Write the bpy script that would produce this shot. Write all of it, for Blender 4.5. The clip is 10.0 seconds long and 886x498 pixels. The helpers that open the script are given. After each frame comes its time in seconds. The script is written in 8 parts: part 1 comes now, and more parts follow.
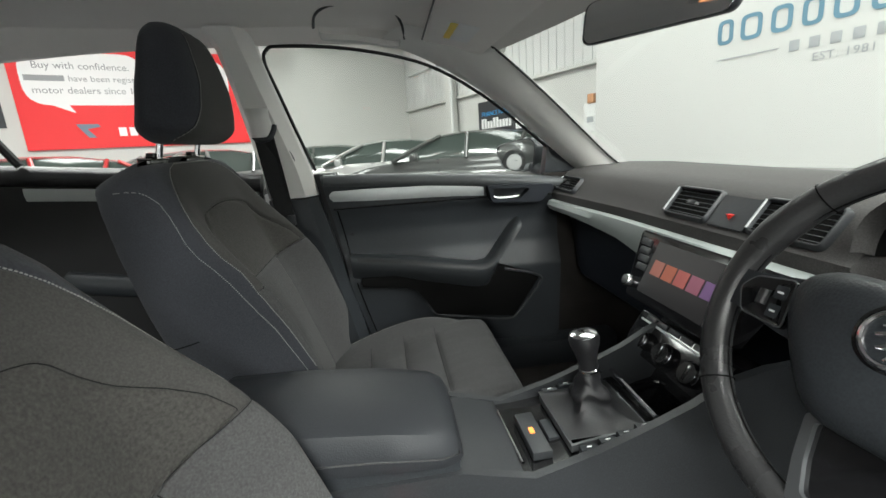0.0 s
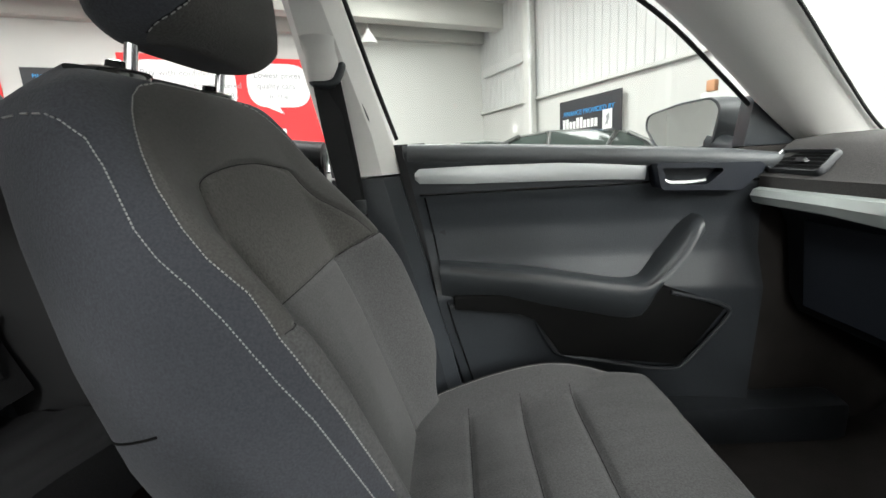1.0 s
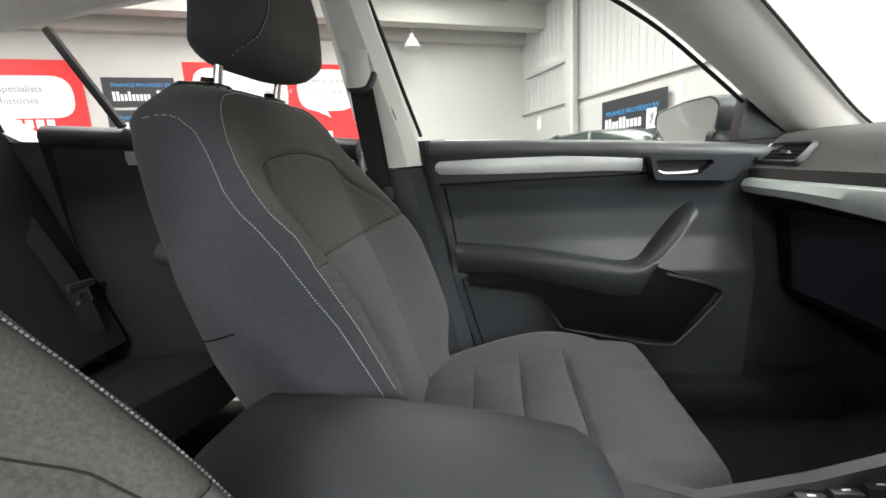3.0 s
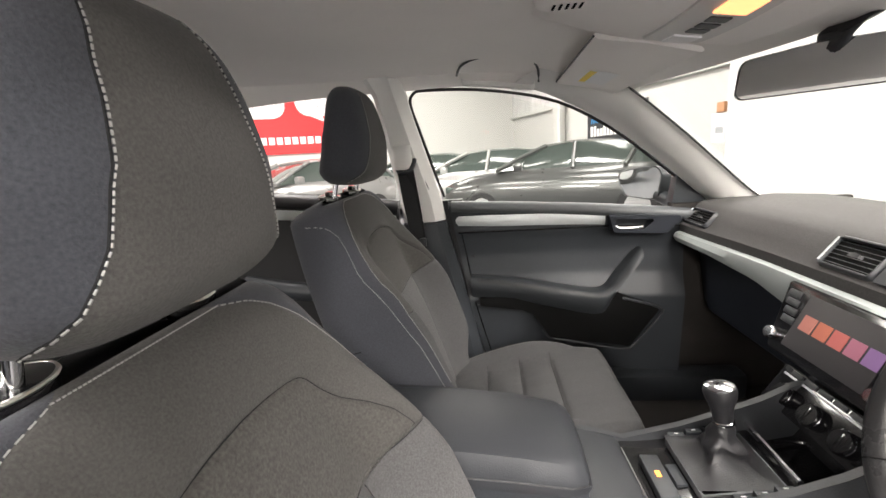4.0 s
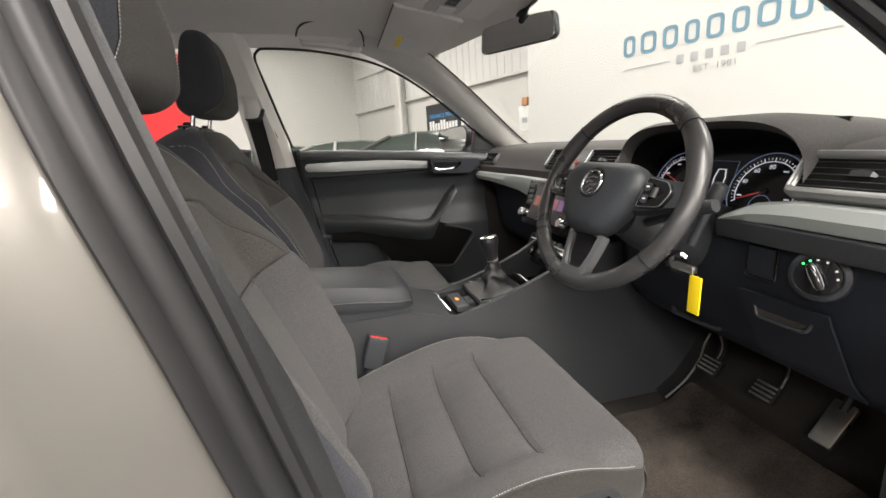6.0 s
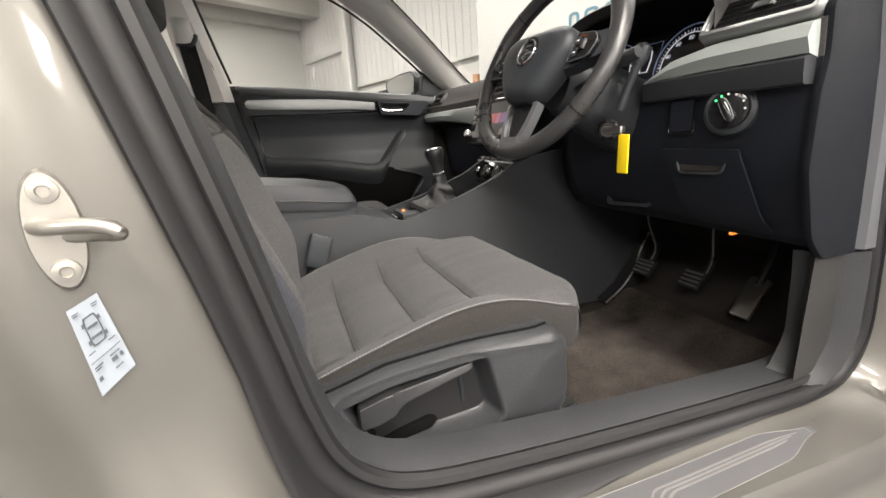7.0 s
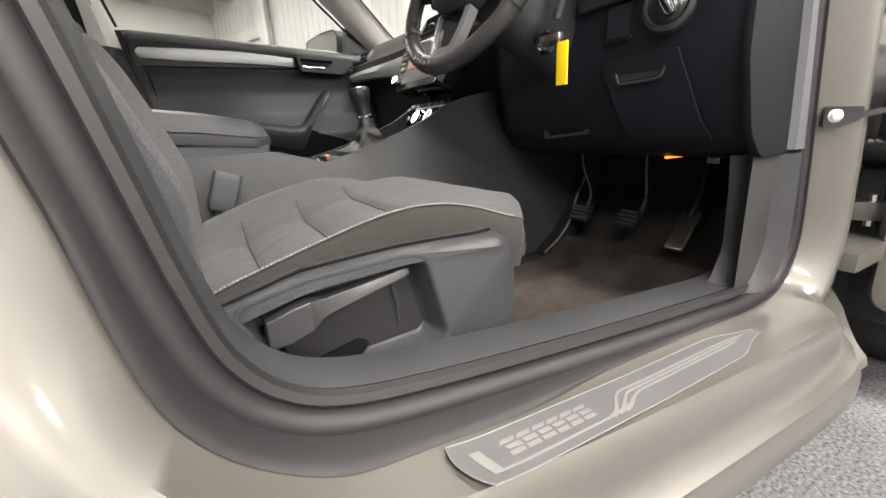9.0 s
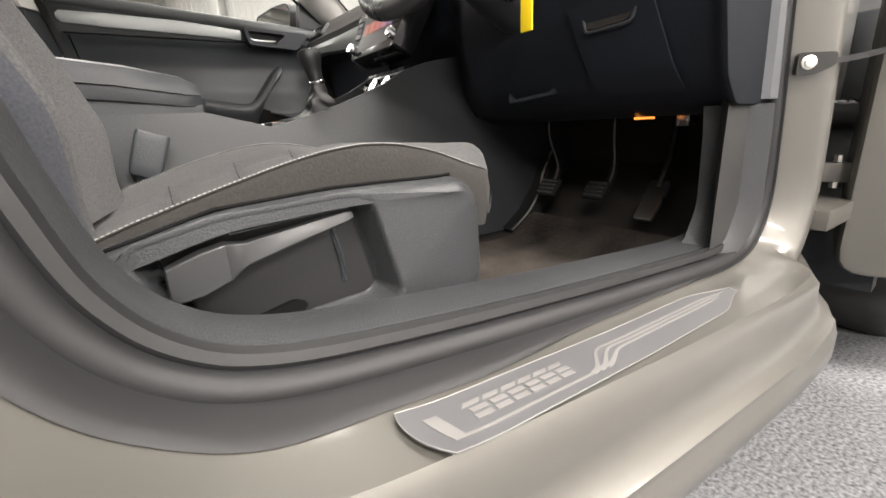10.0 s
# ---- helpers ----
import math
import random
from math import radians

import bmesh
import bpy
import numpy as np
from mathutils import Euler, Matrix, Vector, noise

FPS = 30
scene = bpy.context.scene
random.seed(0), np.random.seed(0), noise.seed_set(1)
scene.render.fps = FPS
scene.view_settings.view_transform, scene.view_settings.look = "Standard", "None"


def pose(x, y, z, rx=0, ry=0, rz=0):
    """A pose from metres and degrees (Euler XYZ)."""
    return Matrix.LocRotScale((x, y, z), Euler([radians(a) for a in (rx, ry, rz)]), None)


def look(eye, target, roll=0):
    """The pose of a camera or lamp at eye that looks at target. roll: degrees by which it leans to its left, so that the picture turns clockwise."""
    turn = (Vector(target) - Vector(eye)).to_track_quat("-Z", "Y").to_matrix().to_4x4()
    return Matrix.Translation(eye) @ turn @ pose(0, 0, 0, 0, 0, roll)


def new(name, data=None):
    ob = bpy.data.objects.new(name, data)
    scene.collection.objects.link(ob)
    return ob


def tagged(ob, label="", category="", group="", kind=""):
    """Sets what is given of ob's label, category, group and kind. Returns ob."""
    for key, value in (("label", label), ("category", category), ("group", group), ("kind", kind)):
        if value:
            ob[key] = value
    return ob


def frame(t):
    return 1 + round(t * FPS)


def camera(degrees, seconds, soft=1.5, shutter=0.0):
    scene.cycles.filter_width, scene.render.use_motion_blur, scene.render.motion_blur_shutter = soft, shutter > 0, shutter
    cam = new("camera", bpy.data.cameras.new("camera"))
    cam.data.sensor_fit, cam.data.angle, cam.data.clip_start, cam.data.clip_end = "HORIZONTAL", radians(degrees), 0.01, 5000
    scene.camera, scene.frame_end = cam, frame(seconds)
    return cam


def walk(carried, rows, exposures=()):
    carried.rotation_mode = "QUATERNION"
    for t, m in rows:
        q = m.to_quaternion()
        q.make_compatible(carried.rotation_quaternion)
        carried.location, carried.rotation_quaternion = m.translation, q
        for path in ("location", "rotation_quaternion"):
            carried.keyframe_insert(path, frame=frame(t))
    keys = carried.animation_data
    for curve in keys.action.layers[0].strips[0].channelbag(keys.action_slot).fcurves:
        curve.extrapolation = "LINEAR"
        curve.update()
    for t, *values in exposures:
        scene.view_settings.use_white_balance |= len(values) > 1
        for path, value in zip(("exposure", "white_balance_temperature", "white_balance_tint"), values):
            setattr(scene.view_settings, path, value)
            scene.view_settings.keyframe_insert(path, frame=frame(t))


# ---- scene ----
cam = camera(93.2, 10.0, soft=1.6)
PATH = [
    (0, (-0.044, -0.619, 1.081), (0.202, 1.301, 0.58), -3.7),
    (0.5, (-0.095, -0.326, 0.923), (-0.015, 1.619, 0.462), -3.7),
    (1, (-0.14, -0.178, 0.978), (-0.201, 1.769, 0.528), -3.5),
    (1.5, (-0.14, -0.148, 1.057), (-0.321, 1.795, 0.619), -3.6),
    (2, (-0.132, -0.158, 1.044), (-0.363, 1.78, 0.609), -3.7),
    (2.5, (-0.089, -0.215, 0.957), (-0.334, 1.728, 0.552), -3.5),
    (2.7, (-0.068, -0.247, 0.937), (-0.32, 1.693, 0.523), -3.6),
    (3.8, (-0.117, -0.616, 1.127), (-0.348, 1.319, 0.675), -3.8),
    (4, (-0.122, -0.684, 1.169), (-0.325, 1.254, 0.717), -3.8),
    (4.5, (-0.078, -0.814, 1.191), (-0.171, 1.13, 0.732), -3.9),
    (5, (-0.025, -0.893, 1.122), (0.049, 1.05, 0.655), -4.0),
    (5.2, (-0.042, -0.927, 1.092), (0.145, 1.013, 0.641), -4.2),
    (6.3, (-0.138, -1.087, 0.936), (0.4, 0.771, 0.426), -3.3),
    (6.5, (-0.143, -1.104, 0.879), (0.44, 0.739, 0.365), -3.4),
    (7, (-0.121, -1.108, 0.774), (0.537, 0.705, 0.249), -3.3),
    (7.5, (-0.101, -1.1, 0.738), (0.609, 0.693, 0.208), -3.3),
    (8, (-0.092, -1.09, 0.729), (0.678, 0.676, 0.194), -3.2),
    (8.5, (-0.096, -1.088, 0.702), (0.751, 0.639, 0.156), -3.2),
    (9, (-0.104, -1.06, 0.63), (0.829, 0.621, 0.079), -3.1),
    (9.5, (-0.078, -1.029, 0.564), (0.928, 0.608, 0.007), -3.0),
    (10, (-0.069, -1.022, 0.556), (0.992, 0.578, -0.004), -2.9),
]
EXPOSURES = [(0, 0.0, 6150, 4), (0.8, 0.5, 6150, 6), (2.0, 0.66, 6180, 7), (2.7, 0.60, 6200, 7), (3.8, 0.76, 6550, 13), (4.5, 0.82, 6650, 14), (5.2, 0.62, 6650, 15), (6.3, 0.12, 6700, 13), (7.5, 0.33, 6700, 13), (10, 0.47, 6650, 13)]
# the car leans a little on its wheels; its things are laid out in its own axes
CAR = Matrix.Rotation(radians(1.9), 4, "X")
walk(cam, [(t, CAR @ look(eye, target, roll)) for t, eye, target, roll in PATH], exposures=EXPOSURES)

# ---- world and lamps ----
world = bpy.data.worlds.new("world")
scene.world = world
world.use_nodes = True
world.node_tree.nodes["Background"].inputs[0].default_value = (0.9, 0.95, 1.0, 1)
world.node_tree.nodes["Background"].inputs[1].default_value = 0.15
scene.view_settings.exposure = 0.0

# the showroom stands askew to the car: its corner, and the ways along its two seen walls
ROOM = Matrix.Translation((0.89, 12.8, 0)) @ Matrix(((0.415, -0.91, 0, 0), (-0.91, -0.415, 0, 0), (0, 0, 1, 0), (0, 0, 0, 1)))
ROOM_U, ROOM_V, ROOM_H = 24.0, 22.0, 5.0


def lamp_area(name, u, v, z, size_u, size_v, watts, colour=(1, 0.965, 0.90)):
    data = bpy.data.lights.new(name, "AREA")
    data.shape, data.size, data.size_y, data.energy, data.color = "RECTANGLE", size_u, size_v, watts, colour
    ob = new(name, data)
    ob.matrix_world = ROOM @ pose(u, v, z)
    return ob


for lu in (4.0, 9.5, 15.0, 20.5):
    for lv in (3.4, 8.0, 14.0):
        lamp_area("rooflight_lamp", lu, lv, ROOM_H - 0.12, 3.4, 1.3, (170 if lu < 5 else 210 if lu < 12 else 560 if lu < 18 else 1350) * (0.55 if lv < 4 and lu > 5 else 1.0))

# ---- materials ----


def material(name, colour, rough=0.6, metal=0.0, grain=0.0, scale=200.0, bump=0.0, mottle=0.12, mottle_scale=6.0, spec=0.5, coat=0.0, sheen=0.0, kind="noise", coat_rough=0.08):
    m = bpy.data.materials.new(name)
    m.use_nodes = True
    nt = m.node_tree
    b = nt.nodes["Principled BSDF"]
    b.inputs["Roughness"].default_value, b.inputs["Metallic"].default_value = rough, metal
    b.inputs["Specular IOR Level"].default_value = spec
    b.inputs["Coat Weight"].default_value = coat
    b.inputs["Coat Roughness"].default_value = coat_rough
    if sheen:
        b.inputs["Sheen Weight"].default_value = sheen
        b.inputs["Sheen Roughness"].default_value = 0.6
    co = nt.nodes.new("ShaderNodeTexCoord")
    big = nt.nodes.new("ShaderNodeTexNoise")
    big.inputs["Scale"].default_value, big.inputs["Detail"].default_value = mottle_scale, 6
    nt.links.new(co.outputs["Object"], big.inputs["Vector"])
    small = nt.nodes.new("ShaderNodeTexVoronoi" if kind == "cells" else "ShaderNodeTexNoise")
    small.inputs["Scale"].default_value = scale
    nt.links.new(co.outputs["Object"], small.inputs["Vector"])
    small_out = small.outputs["Distance"] if kind == "cells" else small.outputs["Fac"]
    mix = nt.nodes.new("ShaderNodeMath")
    mix.operation = "MULTIPLY_ADD"
    nt.links.new(small_out, mix.inputs[0])
    mix.inputs[1].default_value = grain
    scaled = nt.nodes.new("ShaderNodeMath")
    scaled.operation = "MULTIPLY_ADD"
    nt.links.new(big.outputs["Fac"], scaled.inputs[0])
    scaled.inputs[1].default_value = 2 * mottle
    scaled.inputs[2].default_value = 1 - mottle - grain / 2
    nt.links.new(scaled.outputs[0], mix.inputs[2])
    col = nt.nodes.new("ShaderNodeVectorMath")
    col.operation = "SCALE"
    col.inputs[0].default_value = colour
    nt.links.new(mix.outputs[0], col.inputs["Scale"])
    nt.links.new(col.outputs[0], b.inputs["Base Color"])
    if rough > 0.12:
        rr = nt.nodes.new("ShaderNodeMath")
        rr.operation = "MULTIPLY_ADD"
        nt.links.new(big.outputs["Fac"], rr.inputs[0])
        rr.inputs[1].default_value, rr.inputs[2].default_value = 0.16, rough - 0.08
        nt.links.new(rr.outputs[0], b.inputs["Roughness"])
    if bump:
        bp = nt.nodes.new("ShaderNodeBump")
        bp.inputs["Strength"].default_value, bp.inputs["Distance"].default_value = bump, 0.001
        nt.links.new(small_out, bp.inputs["Height"])
        nt.links.new(bp.outputs[0], b.inputs["Normal"])
    return m


def glow(name, colour, strength):
    m = bpy.data.materials.new(name)
    m.use_nodes = True
    b = m.node_tree.nodes["Principled BSDF"]
    b.inputs["Base Color"].default_value = (*colour, 1)
    b.inputs["Emission Color"].default_value = (*colour, 1)
    b.inputs["Emission Strength"].default_value = strength
    return m


def glass(name, tint=(1, 1, 1), opacity=0.06):
    m = bpy.data.materials.new(name)
    m.use_nodes = True
    nt = m.node_tree
    nt.nodes.clear()
    out = nt.nodes.new("ShaderNodeOutputMaterial")
    tr = nt.nodes.new("ShaderNodeBsdfTransparent")
    tr.inputs[0].default_value = (*tint, 1)
    gl = nt.nodes.new("ShaderNodeBsdfGlossy")
    gl.inputs["Roughness"].default_value = 0.02
    mx = nt.nodes.new("ShaderNodeMixShader")
    mx.inputs[0].default_value = opacity
    for a, c in ((tr.outputs[0], mx.inputs[1]), (gl.outputs[0], mx.inputs[2]), (mx.outputs[0], out.inputs[0])):
        nt.links.new(a, c)
    return m


M = dict(
    cloth=material("seat_cloth_dark", (0.034, 0.036, 0.043), 0.9, grain=1.0, scale=420, bump=0.6, sheen=0.10, spec=0.08),
    cloth_mid=material("seat_cloth_centre", (0.057, 0.0567, 0.0575), 0.9, grain=1.1, scale=380, bump=0.6, sheen=0.08, spec=0.1),
    cloth_front=material("seat_cloth_front", (0.050, 0.0485, 0.0465), 0.9, grain=1.0, scale=420, bump=0.6, sheen=0.08, spec=0.1),
    cloth_insert=material("seat_cloth_insert", (0.050, 0.048, 0.045), 0.92, grain=1.3, scale=300, bump=0.8, sheen=0.08, spec=0.08),
    # cushion cloth again, darkened for the shaded flanks
    cloth_side=material("seat_side_cloth_shaded", (0.023, 0.0215, 0.020), 0.9, grain=1.0, scale=420, bump=0.6, sheen=0.08, spec=0.1),
    thread=material("grey_thread", (0.25, 0.247, 0.24), 0.8),
    pale_trim=material("pale_grey_trim_plastic", (0.070, 0.072, 0.080), 0.5, grain=0.2, scale=700, bump=0.1, mottle=0.06),
    sill_grey=material("sill_trim_plastic", (0.028, 0.029, 0.031), 0.45, grain=0.4, scale=420, bump=0.25, kind="cells", mottle=0.2, mottle_scale=9, spec=0.22),
    fascia_end=material("dark_end_plastic", (0.008, 0.0092, 0.012), 0.55, grain=0.4, scale=500, bump=0.25, kind="cells", spec=0.12),
    scuffed=material("scuffed_kick_plastic", (0.024, 0.0235, 0.0235), 0.55, grain=0.7, scale=260, bump=0.3, mottle=0.45, mottle_scale=11, spec=0.3),
    plate_light=material("bright_sill_metal", (0.21, 0.205, 0.20), 0.5, metal=0.4),
    plate=material("brushed_sill_metal", (0.135, 0.135, 0.14), 0.45, metal=0.5, grain=0.2, scale=1500, mottle=0.06),
    dial_print=glow("lit_dial_print", (0.60, 0.62, 0.70), 0.45),
    ring_lit=glow("dim_lit_ring", (0.16, 0.20, 0.34), 0.22),
    red_needle=glow("lit_red_needle", (0.5, 0.05, 0.05), 0.3),
    screen=glow("dim_lit_screen", (0.016, 0.0145, 0.015), 0.5),
    leather_worn=material("worn_wheel_leather", (0.030, 0.030, 0.031), 0.29, grain=0.25, scale=420, bump=0.15, kind="cells", mottle=0.25, mottle_scale=14),
    vent_rim=material("satin_dark_vent_rim", (0.20, 0.205, 0.205), 0.36, metal=0.45, mottle=0.05),
    door_top=material("soft_door_top_plastic", (0.060, 0.064, 0.068), 0.42, grain=0.3, scale=500, bump=0.15, kind="cells", spec=0.45),
    door_arm=material("door_armrest_plastic", (0.028, 0.031, 0.034), 0.36, grain=0.3, scale=500, bump=0.12, kind="cells", spec=0.35),
    leather=material("black_leather", (0.018, 0.018, 0.020), 0.40, grain=0.3, scale=420, bump=0.35, kind="cells"),
    armcloth=material("armrest_leatherette", (0.027, 0.029, 0.033), 0.5, grain=0.2, scale=500, bump=0.25, kind="cells", spec=0.3),
    plastic=material("soft_black_plastic", (0.026, 0.029, 0.033), 0.42, grain=0.4, scale=420, bump=0.22, kind="cells", spec=0.28),
    plastic_hard=material("hard_black_plastic", (0.028, 0.030, 0.033), 0.40, grain=0.4, scale=420, bump=0.16, kind="cells", spec=0.36),
    cover_grain=material("grained_seat_cover_plastic", (0.033, 0.0345, 0.037), 0.36, grain=0.6, scale=520, bump=0.30, kind="cells", spec=0.45),
    lever=material("satin_lever_plastic", (0.020, 0.0205, 0.022), 0.40, mottle=0.06, spec=0.35),
    # black plastic darkened further where a recess or the rear cabin is shaded
    pocket=material("shade_darkened_plastic", (0.018, 0.018, 0.019), 0.45, grain=0.3, scale=500, spec=0.25),
    # near-black for joints, and for shade put into hollows and creases
    void=material("dark_hollow_shade_and_joints", (0.006, 0.006, 0.006), 0.9, spec=0.05),
    fascia=material("black_lower_fascia", (0.012, 0.014, 0.019), 0.45, grain=0.4, scale=600, bump=0.25, kind="cells", spec=0.22),
    # dark cloth for sewn seams, and for the rear bench with its shade painted in
    cloth_rear=material("dark_cloth_rear_shade_and_seams", (0.016, 0.016, 0.017), 0.9, grain=0.8, scale=420, bump=0.6, spec=0.05),
    spoke=material("dark_satin_spoke", (0.12, 0.124, 0.13), 0.34, metal=0.5, mottle=0.04),
    dashpad=material("dash_pad_plastic", (0.058, 0.056, 0.055), 0.68, grain=0.5, scale=420, bump=0.3, kind="cells", spec=0.2),
    gloss=material("gloss_black", (0.008, 0.008, 0.009), 0.12, coat=0.5, mottle=0.05),
    silver=material("satin_silver_trim", (0.44, 0.46, 0.465), 0.38, metal=0.35, grain=0.1, scale=900, mottle=0.04),
    strip=material("satin_grey_strip", (0.34, 0.37, 0.36), 0.5, metal=0.3, grain=0.1, scale=900, mottle=0.04),
    chrome=material("chrome", (0.66, 0.66, 0.68), 0.14, metal=1.0, mottle=0.02),
    steel=material("bright_steel", (0.62, 0.61, 0.58), 0.28, metal=1.0, mottle=0.08),
    headliner=material("grey_headliner_cloth", (0.86, 0.83, 0.80), 0.95, grain=0.2, scale=900, bump=0.3, mottle=0.05),
    pillar=material("light_grey_pillar_trim", (0.66, 0.65, 0.63), 0.65, grain=0.2, scale=700, bump=0.25, mottle=0.05),
    carpet=material("black_car_carpet", (0.031, 0.0285, 0.027), 0.95, grain=0.9, scale=600, bump=1.0, mottle=0.45, mottle_scale=9, spec=0.05),
    mat=material("dusty_floor_mat", (0.050, 0.043, 0.038), 0.95, grain=1.2, scale=260, bump=1.0, mottle=1.4, mottle_scale=8, spec=0.08),
    rubber=material("black_rubber_seal", (0.013, 0.013, 0.014), 0.48, grain=0.3, scale=800, bump=0.05, spec=0.3),
    paint=material("champagne_metallic_paint", (0.106, 0.1015, 0.092), 0.36, metal=0.42, grain=0.12, scale=2500, coat=0.45, coat_rough=0.05, mottle=0.03),
    belt=material("black_belt_webbing", (0.018, 0.018, 0.019), 0.8, grain=0.6, scale=700, bump=0.6, spec=0.1),
    red=material("red_plastic", (0.62, 0.03, 0.02), 0.45),
    yellow=material("yellow_tag_plastic", (0.85, 0.62, 0.01), 0.5, mottle=0.05),
    white=material("white_wall_paint", (0.60, 0.597, 0.575), 0.8, grain=0.06, scale=120, bump=0.1, mottle=0.05, mottle_scale=0.8),
    cladding=material("white_wall_cladding", (0.62, 0.62, 0.61), 0.55, grain=0.05, scale=60, mottle=0.06, mottle_scale=0.7),
    board=material("white_display_board", (0.52, 0.52, 0.505), 0.6, grain=0.03, scale=80, mottle=0.02, mottle_scale=0.8),
    beam=material("grey_concrete_beam", (0.50, 0.49, 0.46), 0.8, grain=0.2, scale=60, bump=0.2, mottle_scale=1.2),
    ceiling=material("pale_ceiling_sheet", (0.62, 0.61, 0.59), 0.8, mottle_scale=0.6),
    flooring=material("speckled_grey_carpet", (0.125, 0.127, 0.135), 0.97, grain=2.8, scale=150, bump=1.0, mottle=0.2, mottle_scale=5),
    banner_red=material("red_sign_vinyl", (0.78, 0.020, 0.025), 0.5, mottle=0.04, mottle_scale=1.0),
    banner_black=material("dark_banner_vinyl", (0.035, 0.037, 0.042), 0.5, mottle=0.08, mottle_scale=1.0),
    ink_white=material("white_print", (0.82, 0.82, 0.82), 0.6, mottle=0.02),
    label_paper=material("pale_blue_label_paper", (0.21, 0.235, 0.265), 0.6, mottle=0.05),
    ink_blue=material("blue_print", (0.05, 0.33, 0.72), 0.6, mottle=0.02),
    sign_mark=material("slate_grey_sign_print", (0.16, 0.21, 0.27), 0.6, mottle=0.02),
    plated=material("dulled_striker_steel", (0.36, 0.345, 0.315), 0.36, metal=0.85, mottle=0.1),
    label_ink=material("dark_label_print", (0.045, 0.055, 0.065), 0.6, mottle=0.02),
    ink_teal=material("slate_blue_print", (0.10, 0.20, 0.27), 0.6, mottle=0.02),
    ink_grey=material("grey_print", (0.30, 0.31, 0.32), 0.6, mottle=0.02),
    tyre=material("tyre_rubber", (0.018, 0.018, 0.018), 0.8, grain=0.3, scale=200, bump=0.3),
    wheel=material("alloy_wheel", (0.5, 0.5, 0.5), 0.3, metal=0.9),
    glass_clear=glass("clear_window_glass", (0.95, 0.98, 0.96), 0.07),
    glass_dark=material("dark_car_glass", (0.05, 0.065, 0.058), 0.08, spec=0.8, mottle=0.03),
    mirror=material("mirror_glass", (0.85, 0.86, 0.86), 0.02, metal=1.0, mottle=0.0),
    orange=material("orange_print", (0.40, 0.20, 0.10), 0.5),
    skylight=glow("rooflight_panel", (1.0, 0.98, 0.93), 4.0),
    lamp_lit=glow("lit_interior_lamp", (1.0, 0.38, 0.15), 1.3),
    green_lit=glow("green_symbol_light", (0.05, 0.9, 0.25), 1.2),
)

# ---- building helpers ----


def finish(bm, sharp=38):
    bmesh.ops.recalc_face_normals(bm, faces=bm.faces[:])
    me = bpy.data.meshes.new("mesh")
    bm.to_mesh(me)
    bm.free()
    me.polygons.foreach_set("use_smooth", [True] * len(me.polygons))
    me.set_sharp_from_angle(angle=radians(sharp))
    return me


def thing(name, at, label, category, group="", kind=""):
    ob = new(name)
    ob.matrix_basis = Matrix.Translation(at)
    ob.empty_display_size = 0.05
    return tagged(ob, label, category, group, kind)


def part(name, bm, mat, parent=None, label="", sharp=38):
    me = finish(bm, sharp)
    me.name = name
    me.materials.append(mat)
    ob = new(name, me)
    if parent is not None:
        ob.parent = parent
        ob.matrix_parent_inverse = parent.matrix_basis.inverted() if parent.data is None else Matrix()
    if label:
        ob["label"] = label
    return ob


def solo(name, bm, mat, label, category, group="", kind="", sharp=38):
    return tagged(part(name, bm, mat, None, "", sharp), label, category, group, kind)


def soften(bm, r, seg=2, angle=30):
    edges = [e for e in bm.edges if len(e.link_faces) == 2 and e.calc_face_angle(0) > radians(angle)]
    bmesh.ops.bevel(bm, geom=edges, offset=r, segments=seg, profile=0.6, affect="EDGES", clamp_overlap=True)
    return bm


def box(x0, x1, y0, y1, z0, z1, r=0.0, seg=2, m=None):
    bm = bmesh.new()
    bmesh.ops.create_cube(bm, size=1, matrix=Matrix.LocRotScale(((x0 + x1) / 2, (y0 + y1) / 2, (z0 + z1) / 2), None, (abs(x1 - x0), abs(y1 - y0), abs(z1 - z0))))
    if r:
        soften(bm, r, seg)
    if m is not None:
        bmesh.ops.transform(bm, matrix=m, verts=bm.verts[:])
    return bm


def prism(pts, axis, a, b, r=0.0, seg=2, m=None):
    """A polygon in the plane across an axis, drawn out from a to b. pts give the two other axes in order."""
    bm = bmesh.new()

    def place(p, d):
        return {"x": (d, p[0], p[1]), "y": (p[0], d, p[1]), "z": (p[0], p[1], d)}[axis]

    lo = [bm.verts.new(place(p, a)) for p in pts]
    hi = [bm.verts.new(place(p, b)) for p in pts]
    bm.faces.new(lo), bm.faces.new(hi[::-1])
    for i in range(len(pts)):
        j = (i + 1) % len(pts)
        bm.faces.new((lo[i], hi[i], hi[j], lo[j]))
    bmesh.ops.recalc_face_normals(bm, faces=bm.faces[:])
    if r:
        soften(bm, r, seg)
    if m is not None:
        bmesh.ops.transform(bm, matrix=m, verts=bm.verts[:])
    return bm


def loft(rings, closed=True, caps=True, loop=False):
    bm = bmesh.new()
    vs = [[bm.verts.new(p) for p in ring] for ring in rings]
    n = len(vs[0])
    pairs = list(zip(vs, vs[1:])) + ([(vs[-1], vs[0])] if loop else [])
    for a, b in pairs:
        for i in range(n if closed else n - 1):
            j = (i + 1) % n
            try:
                bm.faces.new((a[i], a[j], b[j], b[i]))
            except ValueError:
                pass
    if caps and closed and not loop:
        bm.faces.new(vs[0][::-1]), bm.faces.new(vs[-1])
    return bm


